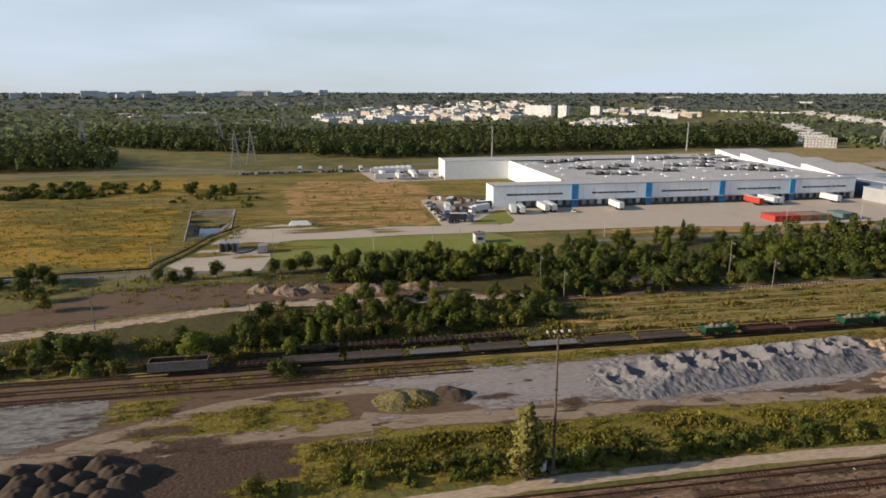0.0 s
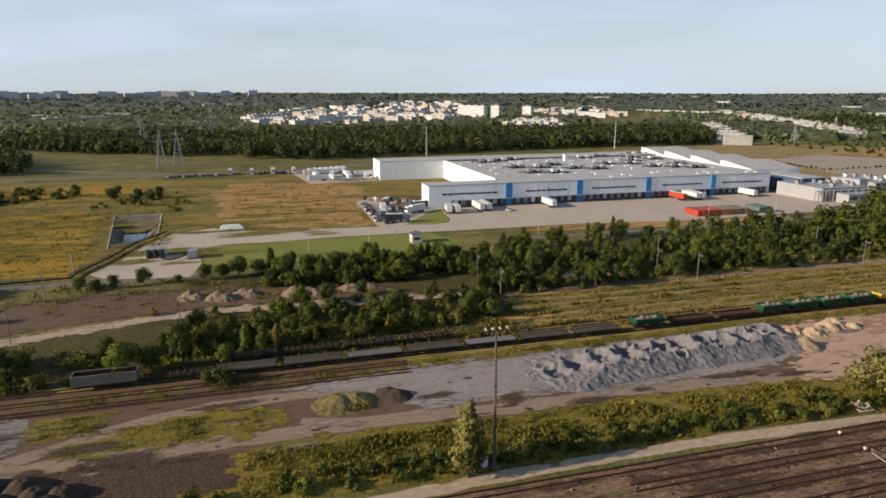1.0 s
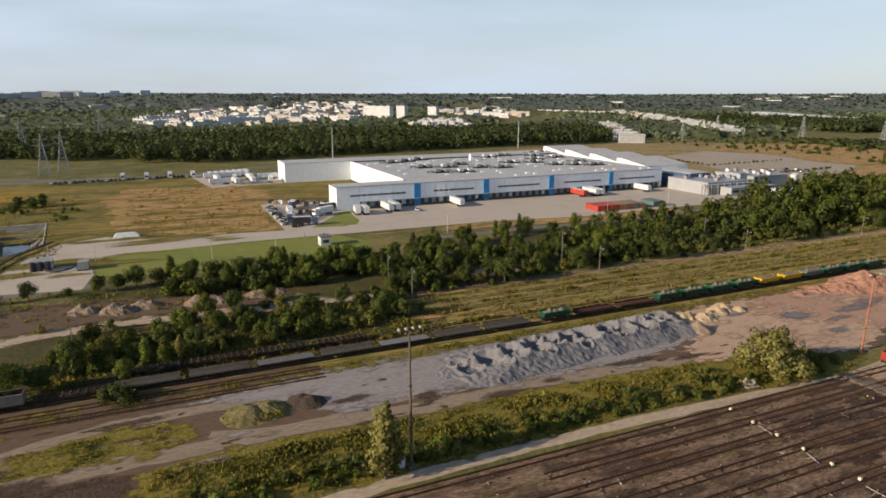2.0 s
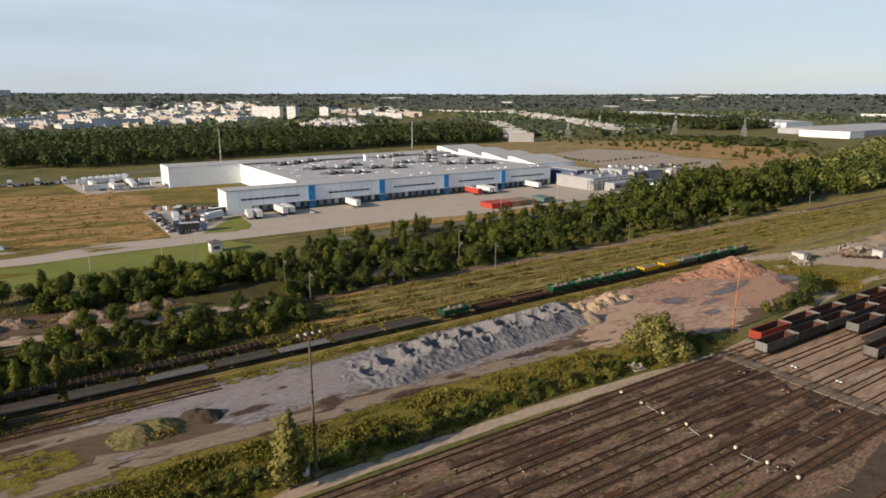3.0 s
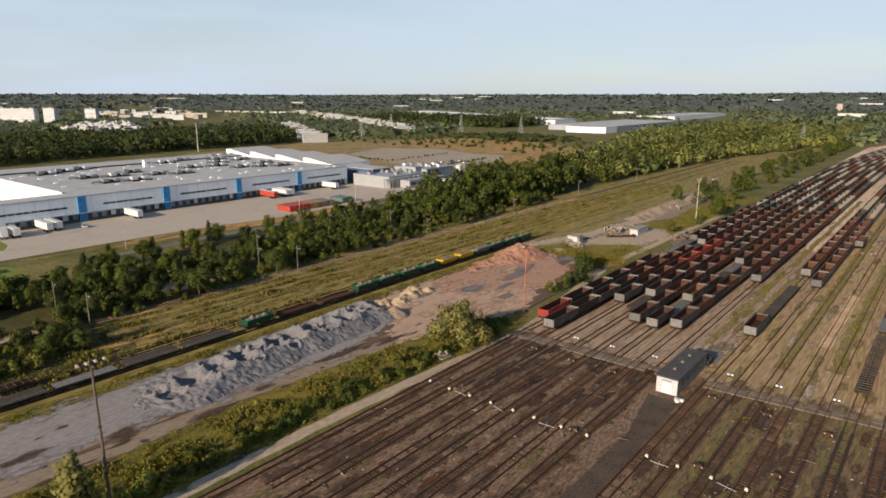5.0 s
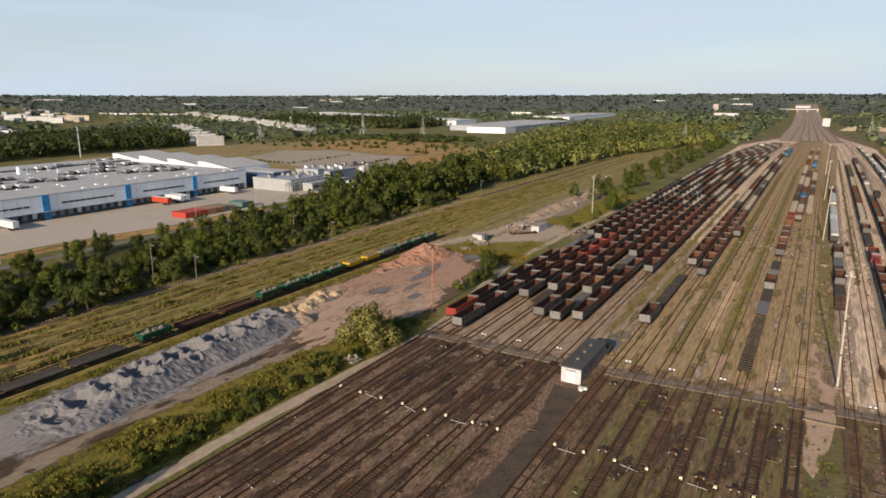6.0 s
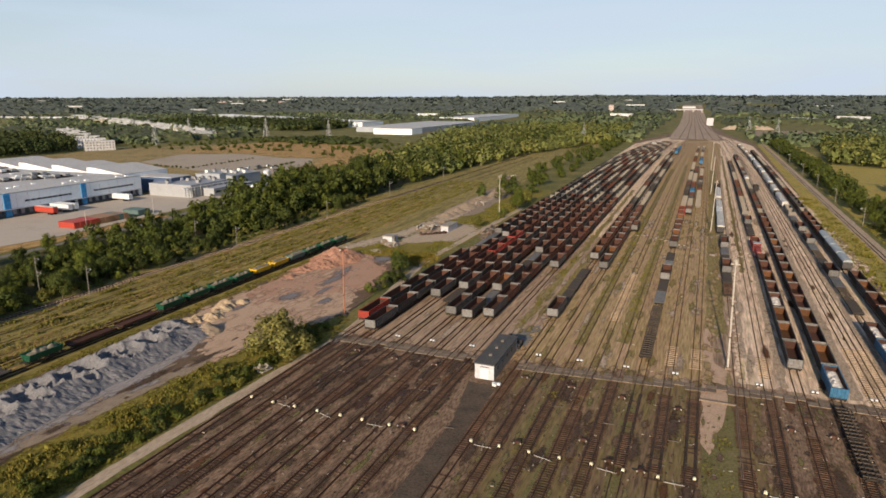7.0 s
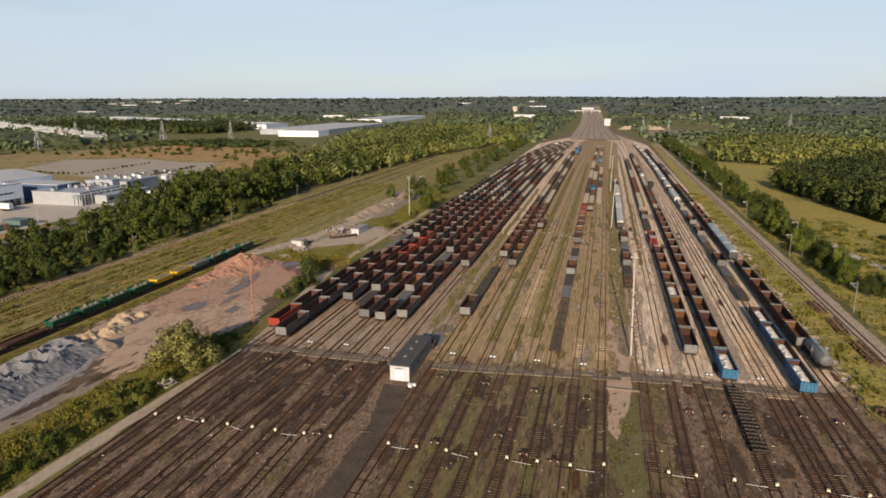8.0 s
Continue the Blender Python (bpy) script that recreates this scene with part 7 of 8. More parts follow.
ruin(-116, 228, 5, 6, 1.9, 10, "pale ruined shed with broken white slabs", M["ruin_wall"])
ruin(-112, 222, 3.5, 4, 1.2, -8, "collapsed pale shed among weeds", M["ruin_wall"])
ruin(-112, 256, 6, 7, 2.2, 5, "pale ruined shed with fallen slabs", M["ruin_wall"])
building("block_shed", "long low white block shed beside the ruins", -104, -100.6, 254, 265, 2.6, M["hut_white"], M["ruin_wall"], 0)
building("block_shed", "small flat-roofed white shed among weeds", -117.6, -113.4, 225.5, 230, 2.7, M["hut_white"], M["ruin_wall"], 1)
ruin(-110, 268, 5, 6, 1.3, 30, "low rubble of a demolished shed", M["rubble"])
ruin(-127, 442, 5, 14, 2.6, 5, "pale broken shed beyond the field", M["ruin_wall"])
ruin(-112, 330, 4, 6, 1.3, 15, "pale broken slabs in dry grass", M["ruin_wall"])
ruin(-84.5, 264, 3, 18, 1.2, 2, "pale concrete ramp beside the wagons", M["walkway"])
ruin(-84.0, 104.5, 1.6, 1.8, 1.1, 20, "small white broken block house in the verge", M["ruin_wall"])
for k in range(5):
    scrap = thing("scrap_pile", "dark rusty pile of scrap wheels and axles", "scrap", "scrap piles", pose(-109 + k * 1.7, 246 + k * 1.6, 0.08, 0, 0, 20 * k))
    part("axles", Shape().tube((-1.4, 0, 0.5), (1.4, 0, 0.5), 0.12, n=6).tube((-0.9, 0, 0.5), (-0.7, 0, 0.5), 0.5, n=10).tube((0.7, 0, 0.5), (0.9, 0, 0.5), 0.5, n=10), M["bogie"], scrap)
    part("plates", Shape().box(-1.2, 1.0, -1.4, -0.4, 0, 0.7, (-0.8, 0.8, -1.2, -0.6)), M["rust"], scrap)
for sx, sy, n, turn in ((60.4, 158, 11, 1), (60.2, 176, 10, -2), (59.8, 192, 8, 3), (54.4, 122, 9, 24)):
    panels = thing("track_panel_stack", "rusty stack of lifted track panels beside the line", "track panels", "track panel stacks", pose(sx, sy, 0.06, 0, 0, turn))
    for k in range(n):
        part("sleeper", Shape().box(-1.3, 1.3, (k - n / 2) * 1.3 - 0.13, (k - n / 2) * 1.3 + 0.13, 0, 0.5 + 0.22 * (k % 3), (-1.25, 1.3, (k - n / 2) * 1.3 - 0.1, (k - n / 2) * 1.3 + 0.15)), M["sleeper"], panels)
    for x in (-0.75, 0.75):
        part("rail", Shape().box(x - 0.07, x + 0.07, -n * 0.68, n * 0.6, 0.7, 0.95), M["rail"], panels)
log_heap = thing("sleeper_stack", "dark stack of old sleepers beside the field", "sleepers", "", pose(-124, 425, 0.05))
for k in range(14):
    part("sleeper", Shape().box(-1.3, 1.3, -11 + k * 1.6, -10 + k * 1.6, 0, 0.9 + 0.3 * (k % 3)), M["sleeper"], log_heap)


# ---- far halls ----
building("logistics_hall", "long white far logistics hall", -500, -432, 935, 975, 9, M["white_wall"], M["roof_grey"], 0)
building("logistics_hall", "wide grey-roofed far hall behind trees", -560, -445, 985, 1300, 8, M["grey_wall"], M["roof_grey"], 0)
building("logistics_hall", "far white-fronted hall at the wood", -610, -520, 1480, 1880, 10, M["white_wall"], M["roof_grey"], 0)
building("logistics_hall", "far cream hall beside the wood", -760, -640, 1150, 1240, 9, M["white_wall"], M["roof_grey"], 0)
slant = thing("logistics_hall", "very long pale far logistics hall behind the wood", "building", "", pose(-1010, 1375, 0, 0, 0, 152))
part("front_wall", Shape().box(-390, 390, 52, 52.4, 0, 9), M["white_wall"], slant)
part("back_wall", Shape().box(-390, 390, -52.4, -52, 0, 9), M["white_wall"], slant)
for x in (-390, 390):
    part("end_wall", Shape().box(x - 0.2, x + 0.2, -52, 52, 0, 9), M["white_wall"], slant)
part("roof", Shape().box(-390.5, 390.5, -52.8, 52.8, 9, 9.4), M["roof_grey"], slant)
for k in range(12):
    part("roof_light", Shape().box(-365 + k * 64, -340 + k * 64, -30, 30, 9.4, 10.2), M["white_paint"], slant)
building("signal_tower", "tall white signal building by the yard throat", -4, 9, 1470, 1486, 15, M["hut_white"], M["roof_grey"], 2)
heap("spoil_bank", 22, 112, 1290, 1330, [(36 + k * 9, 1310 + (k % 3) * 4, 9.0 - abs(k - 3) * 0.6, 0.55) for k in range(8)], M["dirt_pale"], "long pale bank of bare earth", 2.5, 1.0)
building("footbridge", "pale bridge deck across the distant tracks", -135, -20, 2300, 2306, 2.0, M["hut_white"], M["roof_grey"], 0, 17.0)
for bx in (-132, -105, -78, -50, -23):
    pier = thing("bridge_pier", "concrete pier under a distant bridge", "pier", "bridge piers", Matrix.Translation((bx, 2303, 4)))
    part("column", Shape().box(-1.2, 1.2, -2, 2, 0, 13.0), M["concrete"], pier)
building("station_hall", "pale distant hall beyond the bridge", -96, -50, 2640, 2660, 24, M["hut_white"], M["roof_grey"], 3)
building("brown_tower", "distant brown brick tower block", -300, -285, 2150, 2165, 34, BLOCKS[3], M["brown_paint"], 0)
building("far_works", "distant white works building in the woods", -170, -110, 1780, 1800, 7, M["plant_wall"], M["roof_grey"], 0)


# ---- vegetation ----
def leaf_quads(rs, p, nrm, s):
    """A four-cornered leaf clump at each point, facing roughly along its normal."""
    nrm = nrm / (np.linalg.norm(nrm, axis=1)[:, None] + 1e-6)
    face = nrm + rs.normal(size=nrm.shape) * 0.42
    u = np.cross(face, rs.normal(size=nrm.shape))
    u /= np.linalg.norm(u, axis=1)[:, None] + 1e-6
    w = np.cross(face, u)
    w /= np.linalg.norm(w, axis=1)[:, None] + 1e-6
    q = np.stack([p - u * s - w * s * 0.35, p + u * s * 0.2 - w * s * 0.8, p + u * s * 1.1 + w * s * 0.3, p - u * s * 0.3 + w * s * 0.7], 1)
    return q.reshape(-1, 3), np.repeat(nrm, 4, axis=0)


def leaf_cloud(rs, lobes, per_area, size):
    """Small leaf clumps in the outer parts of several lobes: vertices, normals and faces."""
    mid = np.mean([lobe[:3] for lobe in lobes], axis=0)
    reach = max(math.dist(lobe[:3], mid) + lobe[3] for lobe in lobes)
    out_v, out_n, count = [], [], 0
    for cx, cy, cz, r, rz in lobes:
        n = max(8, int(per_area * r * (r + rz) / 2))
        d = rs.normal(size=(n, 3))
        d /= np.linalg.norm(d, axis=1)[:, None]
        rad = (0.5 + 0.6 * rs.rand(n) ** 0.6)[:, None] * (1 + 0.16 * np.sin(d[:, :1] * 7 + cx * 3) * np.cos(d[:, 1:2] * 6 + cz * 2))
        p = d * rad * np.array([r, r, rz]) + np.array([cx, cy, cz])
        nrm = d * 0.8 + (p - mid) / reach * 0.7 + rs.normal(size=(n, 3)) * 0.16 + np.array([0, 0, 0.15])
        v, nn = leaf_quads(rs, p, nrm, (rs.uniform(0.55, 1.4, n) * size)[:, None])
        out_v.append(v)
        out_n.append(nn)
        count += n
    return np.concatenate(out_v), np.concatenate(out_n), np.arange(count * 4).reshape(-1, 4)


def array_mesh(name, v, f, material, normals=None):
    me = bpy.data.meshes.new(name)
    me.from_pydata(v.tolist(), [], f.tolist())
    me.materials.append(material)
    if normals is not None:
        me.shade_smooth()
        me.normals_split_custom_set_from_vertices(normals.tolist())
    me.update()
    return me


def tree_kind(seed, h, r, material, style="round"):
    """Trunk and crown meshes for a tree of height h and crown radius r."""
    rs, rp = np.random.RandomState(seed), random.Random(seed)
    trunk = Shape()
    trunk.tube((0, 0, -0.2), (rp.uniform(-0.2, 0.2), rp.uniform(-0.2, 0.2), h * 0.75), h * 0.018 + 0.06, 0.05, 8)
    lobes = []
    if style == "round":
        for k in range(20):
            a, t = rp.uniform(0, 6.28), rp.random()
            z = h * (0.24 + 0.60 * t)
            spread = r * (0.2 + 0.62 * math.sin(math.pi * (0.2 + 0.68 * t))) * rp.uniform(0.5, 1.05)
            rr_ = r * rp.uniform(0.27, 0.45)
            lobes.append((spread * math.cos(a), spread * math.sin(a), z, rr_, rr_ * rp.uniform(0.7, 1.2)))
        lobes.append((rp.uniform(-0.3, 0.3) * r, 0, h * 0.86, r * 0.36, h * 0.12))
        lobes.append((0, 0, h * 0.5, r * 0.55, h * 0.24))
    elif style == "tall":
        for k in range(22):
            t = k / 21
            z = h * (0.12 + 0.84 * t)
            rr_ = r * (0.45 + 0.55 * math.sin(math.pi * (0.25 + 0.7 * t))) * rp.uniform(0.42, 0.7)
            a, q = rp.uniform(0, 6.28), r * (0.6 - 0.48 * t) * rp.uniform(0.4, 1.1)
            lobes.append((q * math.cos(a), q * math.sin(a), z, rr_, rr_ * rp.uniform(0.8, 1.25)))
    elif style == "bush":
        for k in range(14):
            a = rp.uniform(0, 6.28)
            d = r * rp.uniform(0.1, 0.8)
            rr_ = r * rp.uniform(0.2, 0.36)
            lobes.append((d * math.cos(a), d * math.sin(a), h * rp.uniform(0.18, 0.72) * (1.05 - 0.5 * d / r), rr_, rr_ * rp.uniform(0.8, 1.3)))
    elif style == "willow":
        for k in range(24):
            a = rp.uniform(0, 6.28)
            d = r * rp.uniform(0.2, 0.9)
            rr_ = r * rp.uniform(0.16, 0.27)
            lobes.append((d * math.cos(a), d * math.sin(a), h * (0.8 - 0.5 * (d / r) ** 2) * rp.uniform(0.5, 1.1), rr_, rr_ * rp.uniform(1.1, 2.0)))
        lobes.append((0, 0, h * 0.66, r * 0.5, h * 0.24))
    for cx, cy, cz, a, b in lobes[:7]:
        trunk.tube((0, 0, max(0.3, cz * 0.45)), (cx * 0.8, cy * 0.8, cz), 0.05 + h * 0.006, 0.03, 5)
    size = max(0.15, 0.017 * h + 0.09)
    v, nn, f = leaf_cloud(rs, lobes, 3.3 / (size * size), size)
    v[:, 2] = np.maximum(v[:, 2], 0.05)
    return trunk.mesh("trunk", M["bark"]), array_mesh("crown", v, f, material, nn)


LABELS = {"leaf_a": "dark green", "leaf_b": "mid green", "leaf_c": "yellow-green", "leaf_d": "silvery pale green"}
KINDS = {}
for key, seed, h, rad, leaf, style in (("oak1", 1, 10, 4.4, "leaf_a", "round"), ("oak2", 2, 11, 4.2, "leaf_b", "round"), ("oak3", 3, 9, 3.8, "leaf_b", "round"), ("oak4", 4, 8.5, 3.9, "leaf_a", "round"),
                                       ("pale1", 5, 8, 3.3, "leaf_c", "round"), ("birch1", 6, 12, 2.9, "leaf_b", "tall"), ("birch2", 7, 11, 2.7, "leaf_d", "tall"), ("pine", 8, 12, 2.6, "leaf_a", "tall"),
                                       ("bush1", 9, 3.2, 2.3, "leaf_b", "bush"), ("bush2", 10, 2.8, 2.1, "leaf_c", "bush"), ("bush3", 11, 3.6, 2.6, "leaf_a", "bush"), ("willow", 12, 9.5, 6.0, "leaf_d", "willow")):
    KINDS[key] = (*tree_kind(seed, h, rad, M[leaf], style), h, LABELS[leaf], style)


def plant(key, x, y, scale=1.0, group="trees", where="", z=0.0):
    trunk, crown, h, tone, style = KINDS[key]
    kind = "bush" if style == "bush" else "tree"
    names = {"round": "broad-crowned", "tall": "slender", "bush": "low spreading", "willow": "wide drooping"}
    ob = thing(kind, "%s %s %s%s" % (names[style], tone, "bush" if kind == "bush" else "tree", where), kind, group,
               pose(x, y, z, 0, 0, RNG.uniform(0, 360)))
    ob.scale = (scale * RNG.uniform(0.9, 1.12), scale * RNG.uniform(0.9, 1.12), scale * RNG.uniform(0.88, 1.12))
    part("trunk", trunk, M["bark"], ob)
    part("crown", crown, M["leaf_a"], ob)
    return ob


ROUND = ["oak1", "oak1", "oak2", "oak3", "oak4", "oak4", "oak2", "pine", "birch1"]
BATCH, DARK, PALE = [], [], []


def crowd(x, y, h, r, z=0.0):
    """A tree for the joined woods: several lobes, in one of two tones."""
    store = BATCH if BATCH is PALE or RNG.random() < 0.5 else DARK
    lean_x, lean_y, n = RNG.uniform(-0.25, 0.25) * r, RNG.uniform(-0.25, 0.25) * r, RNG.randint(5, 8)
    for k in range(n):
        t = (k + RNG.random()) / n
        full = math.sin(math.pi * (0.22 + 0.62 * t))
        a, q = RNG.uniform(0, 6.28), RNG.uniform(0.2, 0.8) * full
        s = r * RNG.uniform(0.34, 0.58) * (0.6 + 0.45 * full)
        store.append((x + lean_x * t + r * q * math.cos(a), y + lean_y * t + r * q * math.sin(a), z + h * (0.24 + 0.62 * t), s, s * RNG.uniform(0.8, 1.2)))
    store.append((x, y, z + h * 0.28, r * 0.55, h * 0.26))


# the belt between the field of old tracks and the works
y = 2.0
while y < 340:
    south = -172 - min(10, max(0, y - 90) * 0.06)
    north = -206 - min(26, max(0, y - 40) * 0.28)
    if y < 60:
        south, north = -192, -214
    for k in range(3 if y < 60 else 4):
        u = RNG.random()
        big = 0.6 + 0.14 * RNG.random() if y < 200 else 0.68 + 0.5 * min(1, (y - 200) / 80) * RNG.uniform(0.7, 1.2)
        if y < 165:
            plant(RNG.choice(ROUND), south + (north - south) * u, y + RNG.uniform(-2.4, 2.4), big, "tree belt", " in a belt along the railway")
        else:
            crowd(south + (north - south) * u, y + RNG.uniform(-2.4, 2.4), (11.8 + 4.7 * min(1, max(0, (y - 245) / 40))) * big * RNG.uniform(0.7, 1.15), (4.0 + 1.0 * min(1, max(0, (y - 245) / 40))) * big * RNG.uniform(0.75, 1.2))
    y += 5.2
y = 60
while y < 320:
    plant(RNG.choice(["bush1", "bush3", "bush1", "oak4"]), -169.5 - max(0, y - 100) * 0.03 + RNG.uniform(-2, 1.5), y, RNG.uniform(0.7, 1.1), "shrubs", " beside the single track")
    y += RNG.uniform(4, 9)
y = 330
while y < 1000:
    for k in range(3):
        crowd(RNG.uniform(-246, -184), y + RNG.uniform(-4, 4), RNG.uniform(11, 17.5), RNG.uniform(4.2, 6.2))
    y += 7.0
# scrub nearer the sidings
for x, yy, key, s in ((-152, -36, "oak4", 0.42), (-148, -30, "pale1", 0.42), (-150, -24, "oak3", 0.45), (-147, -20, "oak1", 0.75), (-151, -14, "pale1", 0.8), (-156, -10, "oak3", 0.62), (-144, -6, "birch1", 0.55), (-142, -2, "birch1", 0.62), (-146, 1, "birch2", 0.5),
                      (-152, 4, "oak4", 0.62), (-158, 10, "oak3", 0.6), (-155, -2, "oak1", 0.6), (-161, 2, "oak2", 0.6), (-164, 16, "oak4", 0.6), (-162, 26, "pale1", 0.75), (-158, 30, "oak3", 0.6), (-166, 34, "oak1", 0.6), (-168, 44, "oak4", 0.62), (-165, 48, "pale1", 0.6),
                      (-160, 54, "oak3", 0.62), (-166, 58, "bush3", 1.2), (-136, -30, "oak3", 0.85), (-138, -25, "oak4", 0.7), (-143, -58, "oak4", 0.75), (-139, -62, "oak1", 0.55), (-134.8, -52, "bush1", 1.3), (-135, -46, "bush2", 1.2), (-137.5, -10, "oak3", 0.6),
                      (-128.5, -11, "bush3", 1.5), (-137, -70, "bush3", 1.2), (-180, -77, "pale1", 0.7), (-190, -82, "oak4", 0.55), (-176, -30, "bush2", 0.8), (-172, 8, "oak2", 0.62), (-176, 16, "oak1", 0.62), (-179, 26, "oak3", 0.55), (-171, -14, "bush1", 1.1), (-149, 10, "bush3", 1.2),
                      (-205, -54, "oak1", 0.5), (-206, -45, "oak4", 0.5), (-208, -37, "oak1", 0.55), (-205, -27, "oak4", 0.42), (-207, -50, "bush3", 1.2), (-208, -14, "oak3", 0.6), (-210, -9, "oak1", 0.7), (-209, -3, "oak4", 0.72), (-206, 4, "oak1", 0.55), (-208, -19, "oak4", 0.6),
                      (-212, 1, "birch1", 0.72), (-204, 20, "oak1", 0.55), (-207, 28, "oak4", 0.6), (-204, 36, "pine", 0.55), (-210, -95, "oak1", 0.6), (-206, -104, "oak4", 0.6), (-212, -110, "oak3", 0.6), (-203, -98, "oak4", 0.55), (-208, -88, "oak1", 0.62), (-204, -84, "oak4", 0.6), (-211, -92, "oak3", 0.7), (-199, -90, "oak1", 0.55), (-188, -84, "pale1", 0.55)):
    plant(key, x, yy, s, "scrub trees", " among the old sidings")
for k in range(110):
    yy = RNG.uniform(-75, 62)
    if yy < -18 and RNG.random() < 0.6:
        continue
    x = -143 - RNG.random() ** 1.2 * (10 if yy < -22 else 34) - max(0, yy) * 0.12
    if abs(x + 174) < 5:
        continue
    plant(RNG.choice(["bush1", "bush3", "bush1", "bush2", "oak4"]), x, yy, RNG.uniform(0.4, 0.8), "scrub bushes", " in the scrub by the sidings")
for k in range(26):
    plant(RNG.choice(["bush1", "bush2", "bush3"]), RNG.uniform(-142, -134.5), RNG.uniform(-80, 5), RNG.uniform(0.3, 0.6), "scrub bushes", " beside the siding")
for k in range(230):
    yy = RNG.uniform(-100, 62)
    if yy < -18 and RNG.random() < 0.82:
        continue
    deep = 9 if yy < -22 else (15 if yy < -5 else 30)
    spot_x = -143 - RNG.random() ** 1.1 * deep - max(0, yy) * 0.1
    if k % 3 == 0:
        keep, BATCH = BATCH, PALE
        crowd(spot_x, yy, RNG.uniform(1.8, 4.2), RNG.uniform(1.1, 2.2))
        BATCH = keep
    else:
        crowd(spot_x, yy, RNG.uniform(1.8, 4.6), RNG.uniform(1.1, 2.3))
for k in range(330):
    yy = RNG.uniform(0, 330)
    s_ = -171 - min(10, max(0, yy - 90) * 0.06) if yy > 60 else -190
    crowd(s_ - RNG.random() * (22 if yy < 60 else 38), yy, RNG.uniform(3.0, 6.4), RNG.uniform(1.8, 3.2))
for k in range(150):
    yy = RNG.uniform(58, 330)
    keep, BATCH = BATCH, PALE
    crowd(-171.5 - min(10, max(0, yy - 90) * 0.05) - RNG.random() * 5, yy, RNG.uniform(1.4, 3.6), RNG.uniform(1.0, 2.0))
    BATCH = keep
# near verge
for k in range(120):
    yy = RNG.uniform(-4, 128)
    edge = -84.8 if yy < 80 else -84.8 + (yy - 80) * 0.05
    keep = BATCH
    BATCH = PALE if k % 7 == 0 else keep
    crowd(edge - abs(RNG.gauss(0, 1)) * 3.2, yy, RNG.uniform(0.8, 2.1), RNG.uniform(0.6, 1.5))
    BATCH = keep
plant("birch2", -83.2, 27.4, 1.08, "verge trees", " beside the lamp mast")
plant("birch1", -84.6, 29.3, 0.66, "verge trees", " beside the lamp mast")
plant("willow", -86.2, 113, 1.25, "verge trees", " on the weedy verge")
plant("willow", -88.5, 119, 0.72, "verge trees", " on the weedy verge")
for x, yy, key, s in ((-84.5, 96, "bush2", 0.95), (-85, 99, "bush1", 0.8), (-86.5, 126, "bush3", 0.95), (-85.8, 131, "bush3", 0.8), (-86, -13, "bush2", 1.3), (-86, -9, "bush1", 1.0), (-86, 3, "bush1", 1.0), (-88, 16, "bush2", 0.7), (-86.5, 38, "bush1", 1.1), (-87.5, 43, "bush3", 0.7),
                      (-85.5, 60, "bush1", 0.7), (-94, 66, "bush2", 0.6), (-88, 80, "bush1", 0.7), (-92, 101, "bush2", 0.8), (-91, 186, "oak1", 0.72), (-94, 192, "oak2", 0.66), (-89, 170, "bush1", 1.3), (-88, 178, "bush3", 1.4), (-90, 164, "bush1", 1.1), (-92, 180, "bush3", 1.2),
                      (-92, 270, "pale1", 0.62), (-88, 320, "oak2", 0.9), (-91, 330, "oak3", 0.9), (-89, 340, "pale1", 1.0), (-95, 350, "oak2", 0.9), (-92, 305, "bush1", 1.4), (-90, 296, "bush2", 1.2), (-101, 205, "bush2", 0.9)):
    plant(key, x, yy, s, "verge shrubs", " on rough ground by the yard")
for k in range(70):
    yy = 350 + k * 8
    crowd(-96 - RNG.random() * 26 - max(0, yy - 700) * 0.03, yy, RNG.uniform(6, 10.5), RNG.uniform(2.6, 4.2))
for (ax, ay), (bx, by), n in (((-441, 423), (-396, 416), 9), ((-396, 416), (-404, 513), 16), ((-339, 428), (-341, 470), 9), ((-341, 470), (-344, 495), 6)):
    for k in range(n):
        crowd(ax + (bx - ax) * k / n + RNG.uniform(-1, 1), ay + (by - ay) * k / n, RNG.uniform(1.0, 1.9), RNG.uniform(0.8, 1.6))
for k in range(150):
    crowd(RNG.uniform(-640, -300), RNG.uniform(560, 740), RNG.uniform(1.6, 4), RNG.uniform(1.5, 3.4))
# meadow shrubs
for k in range(26):
    plant(RNG.choice(["bush1", "bush3", "bush2", "oak4"]), RNG.uniform(-412, -360), RNG.uniform(-84, -48), RNG.uniform(0.5, 0.9), "meadow shrubs", " in the dry meadow")
for k in range(70):
    crowd(RNG.uniform(-440, -385), RNG.uniform(-215, -105), RNG.uniform(1.6, 3.2), RNG.uniform(2.0, 4.0))
for k in range(26):
    plant(RNG.choice(["bush1", "bush3", "bush3"]), RNG.uniform(-405, -380), RNG.uniform(-185, -125), RNG.uniform(0.6, 1.2), "meadow shrubs", " in the dry meadow")
for k in range(10):
    plant("bush1", RNG.uniform(-372, -335), RNG.uniform(-48, -38), RNG.uniform(0.5, 0.9), "meadow shrubs", " in the dry meadow")
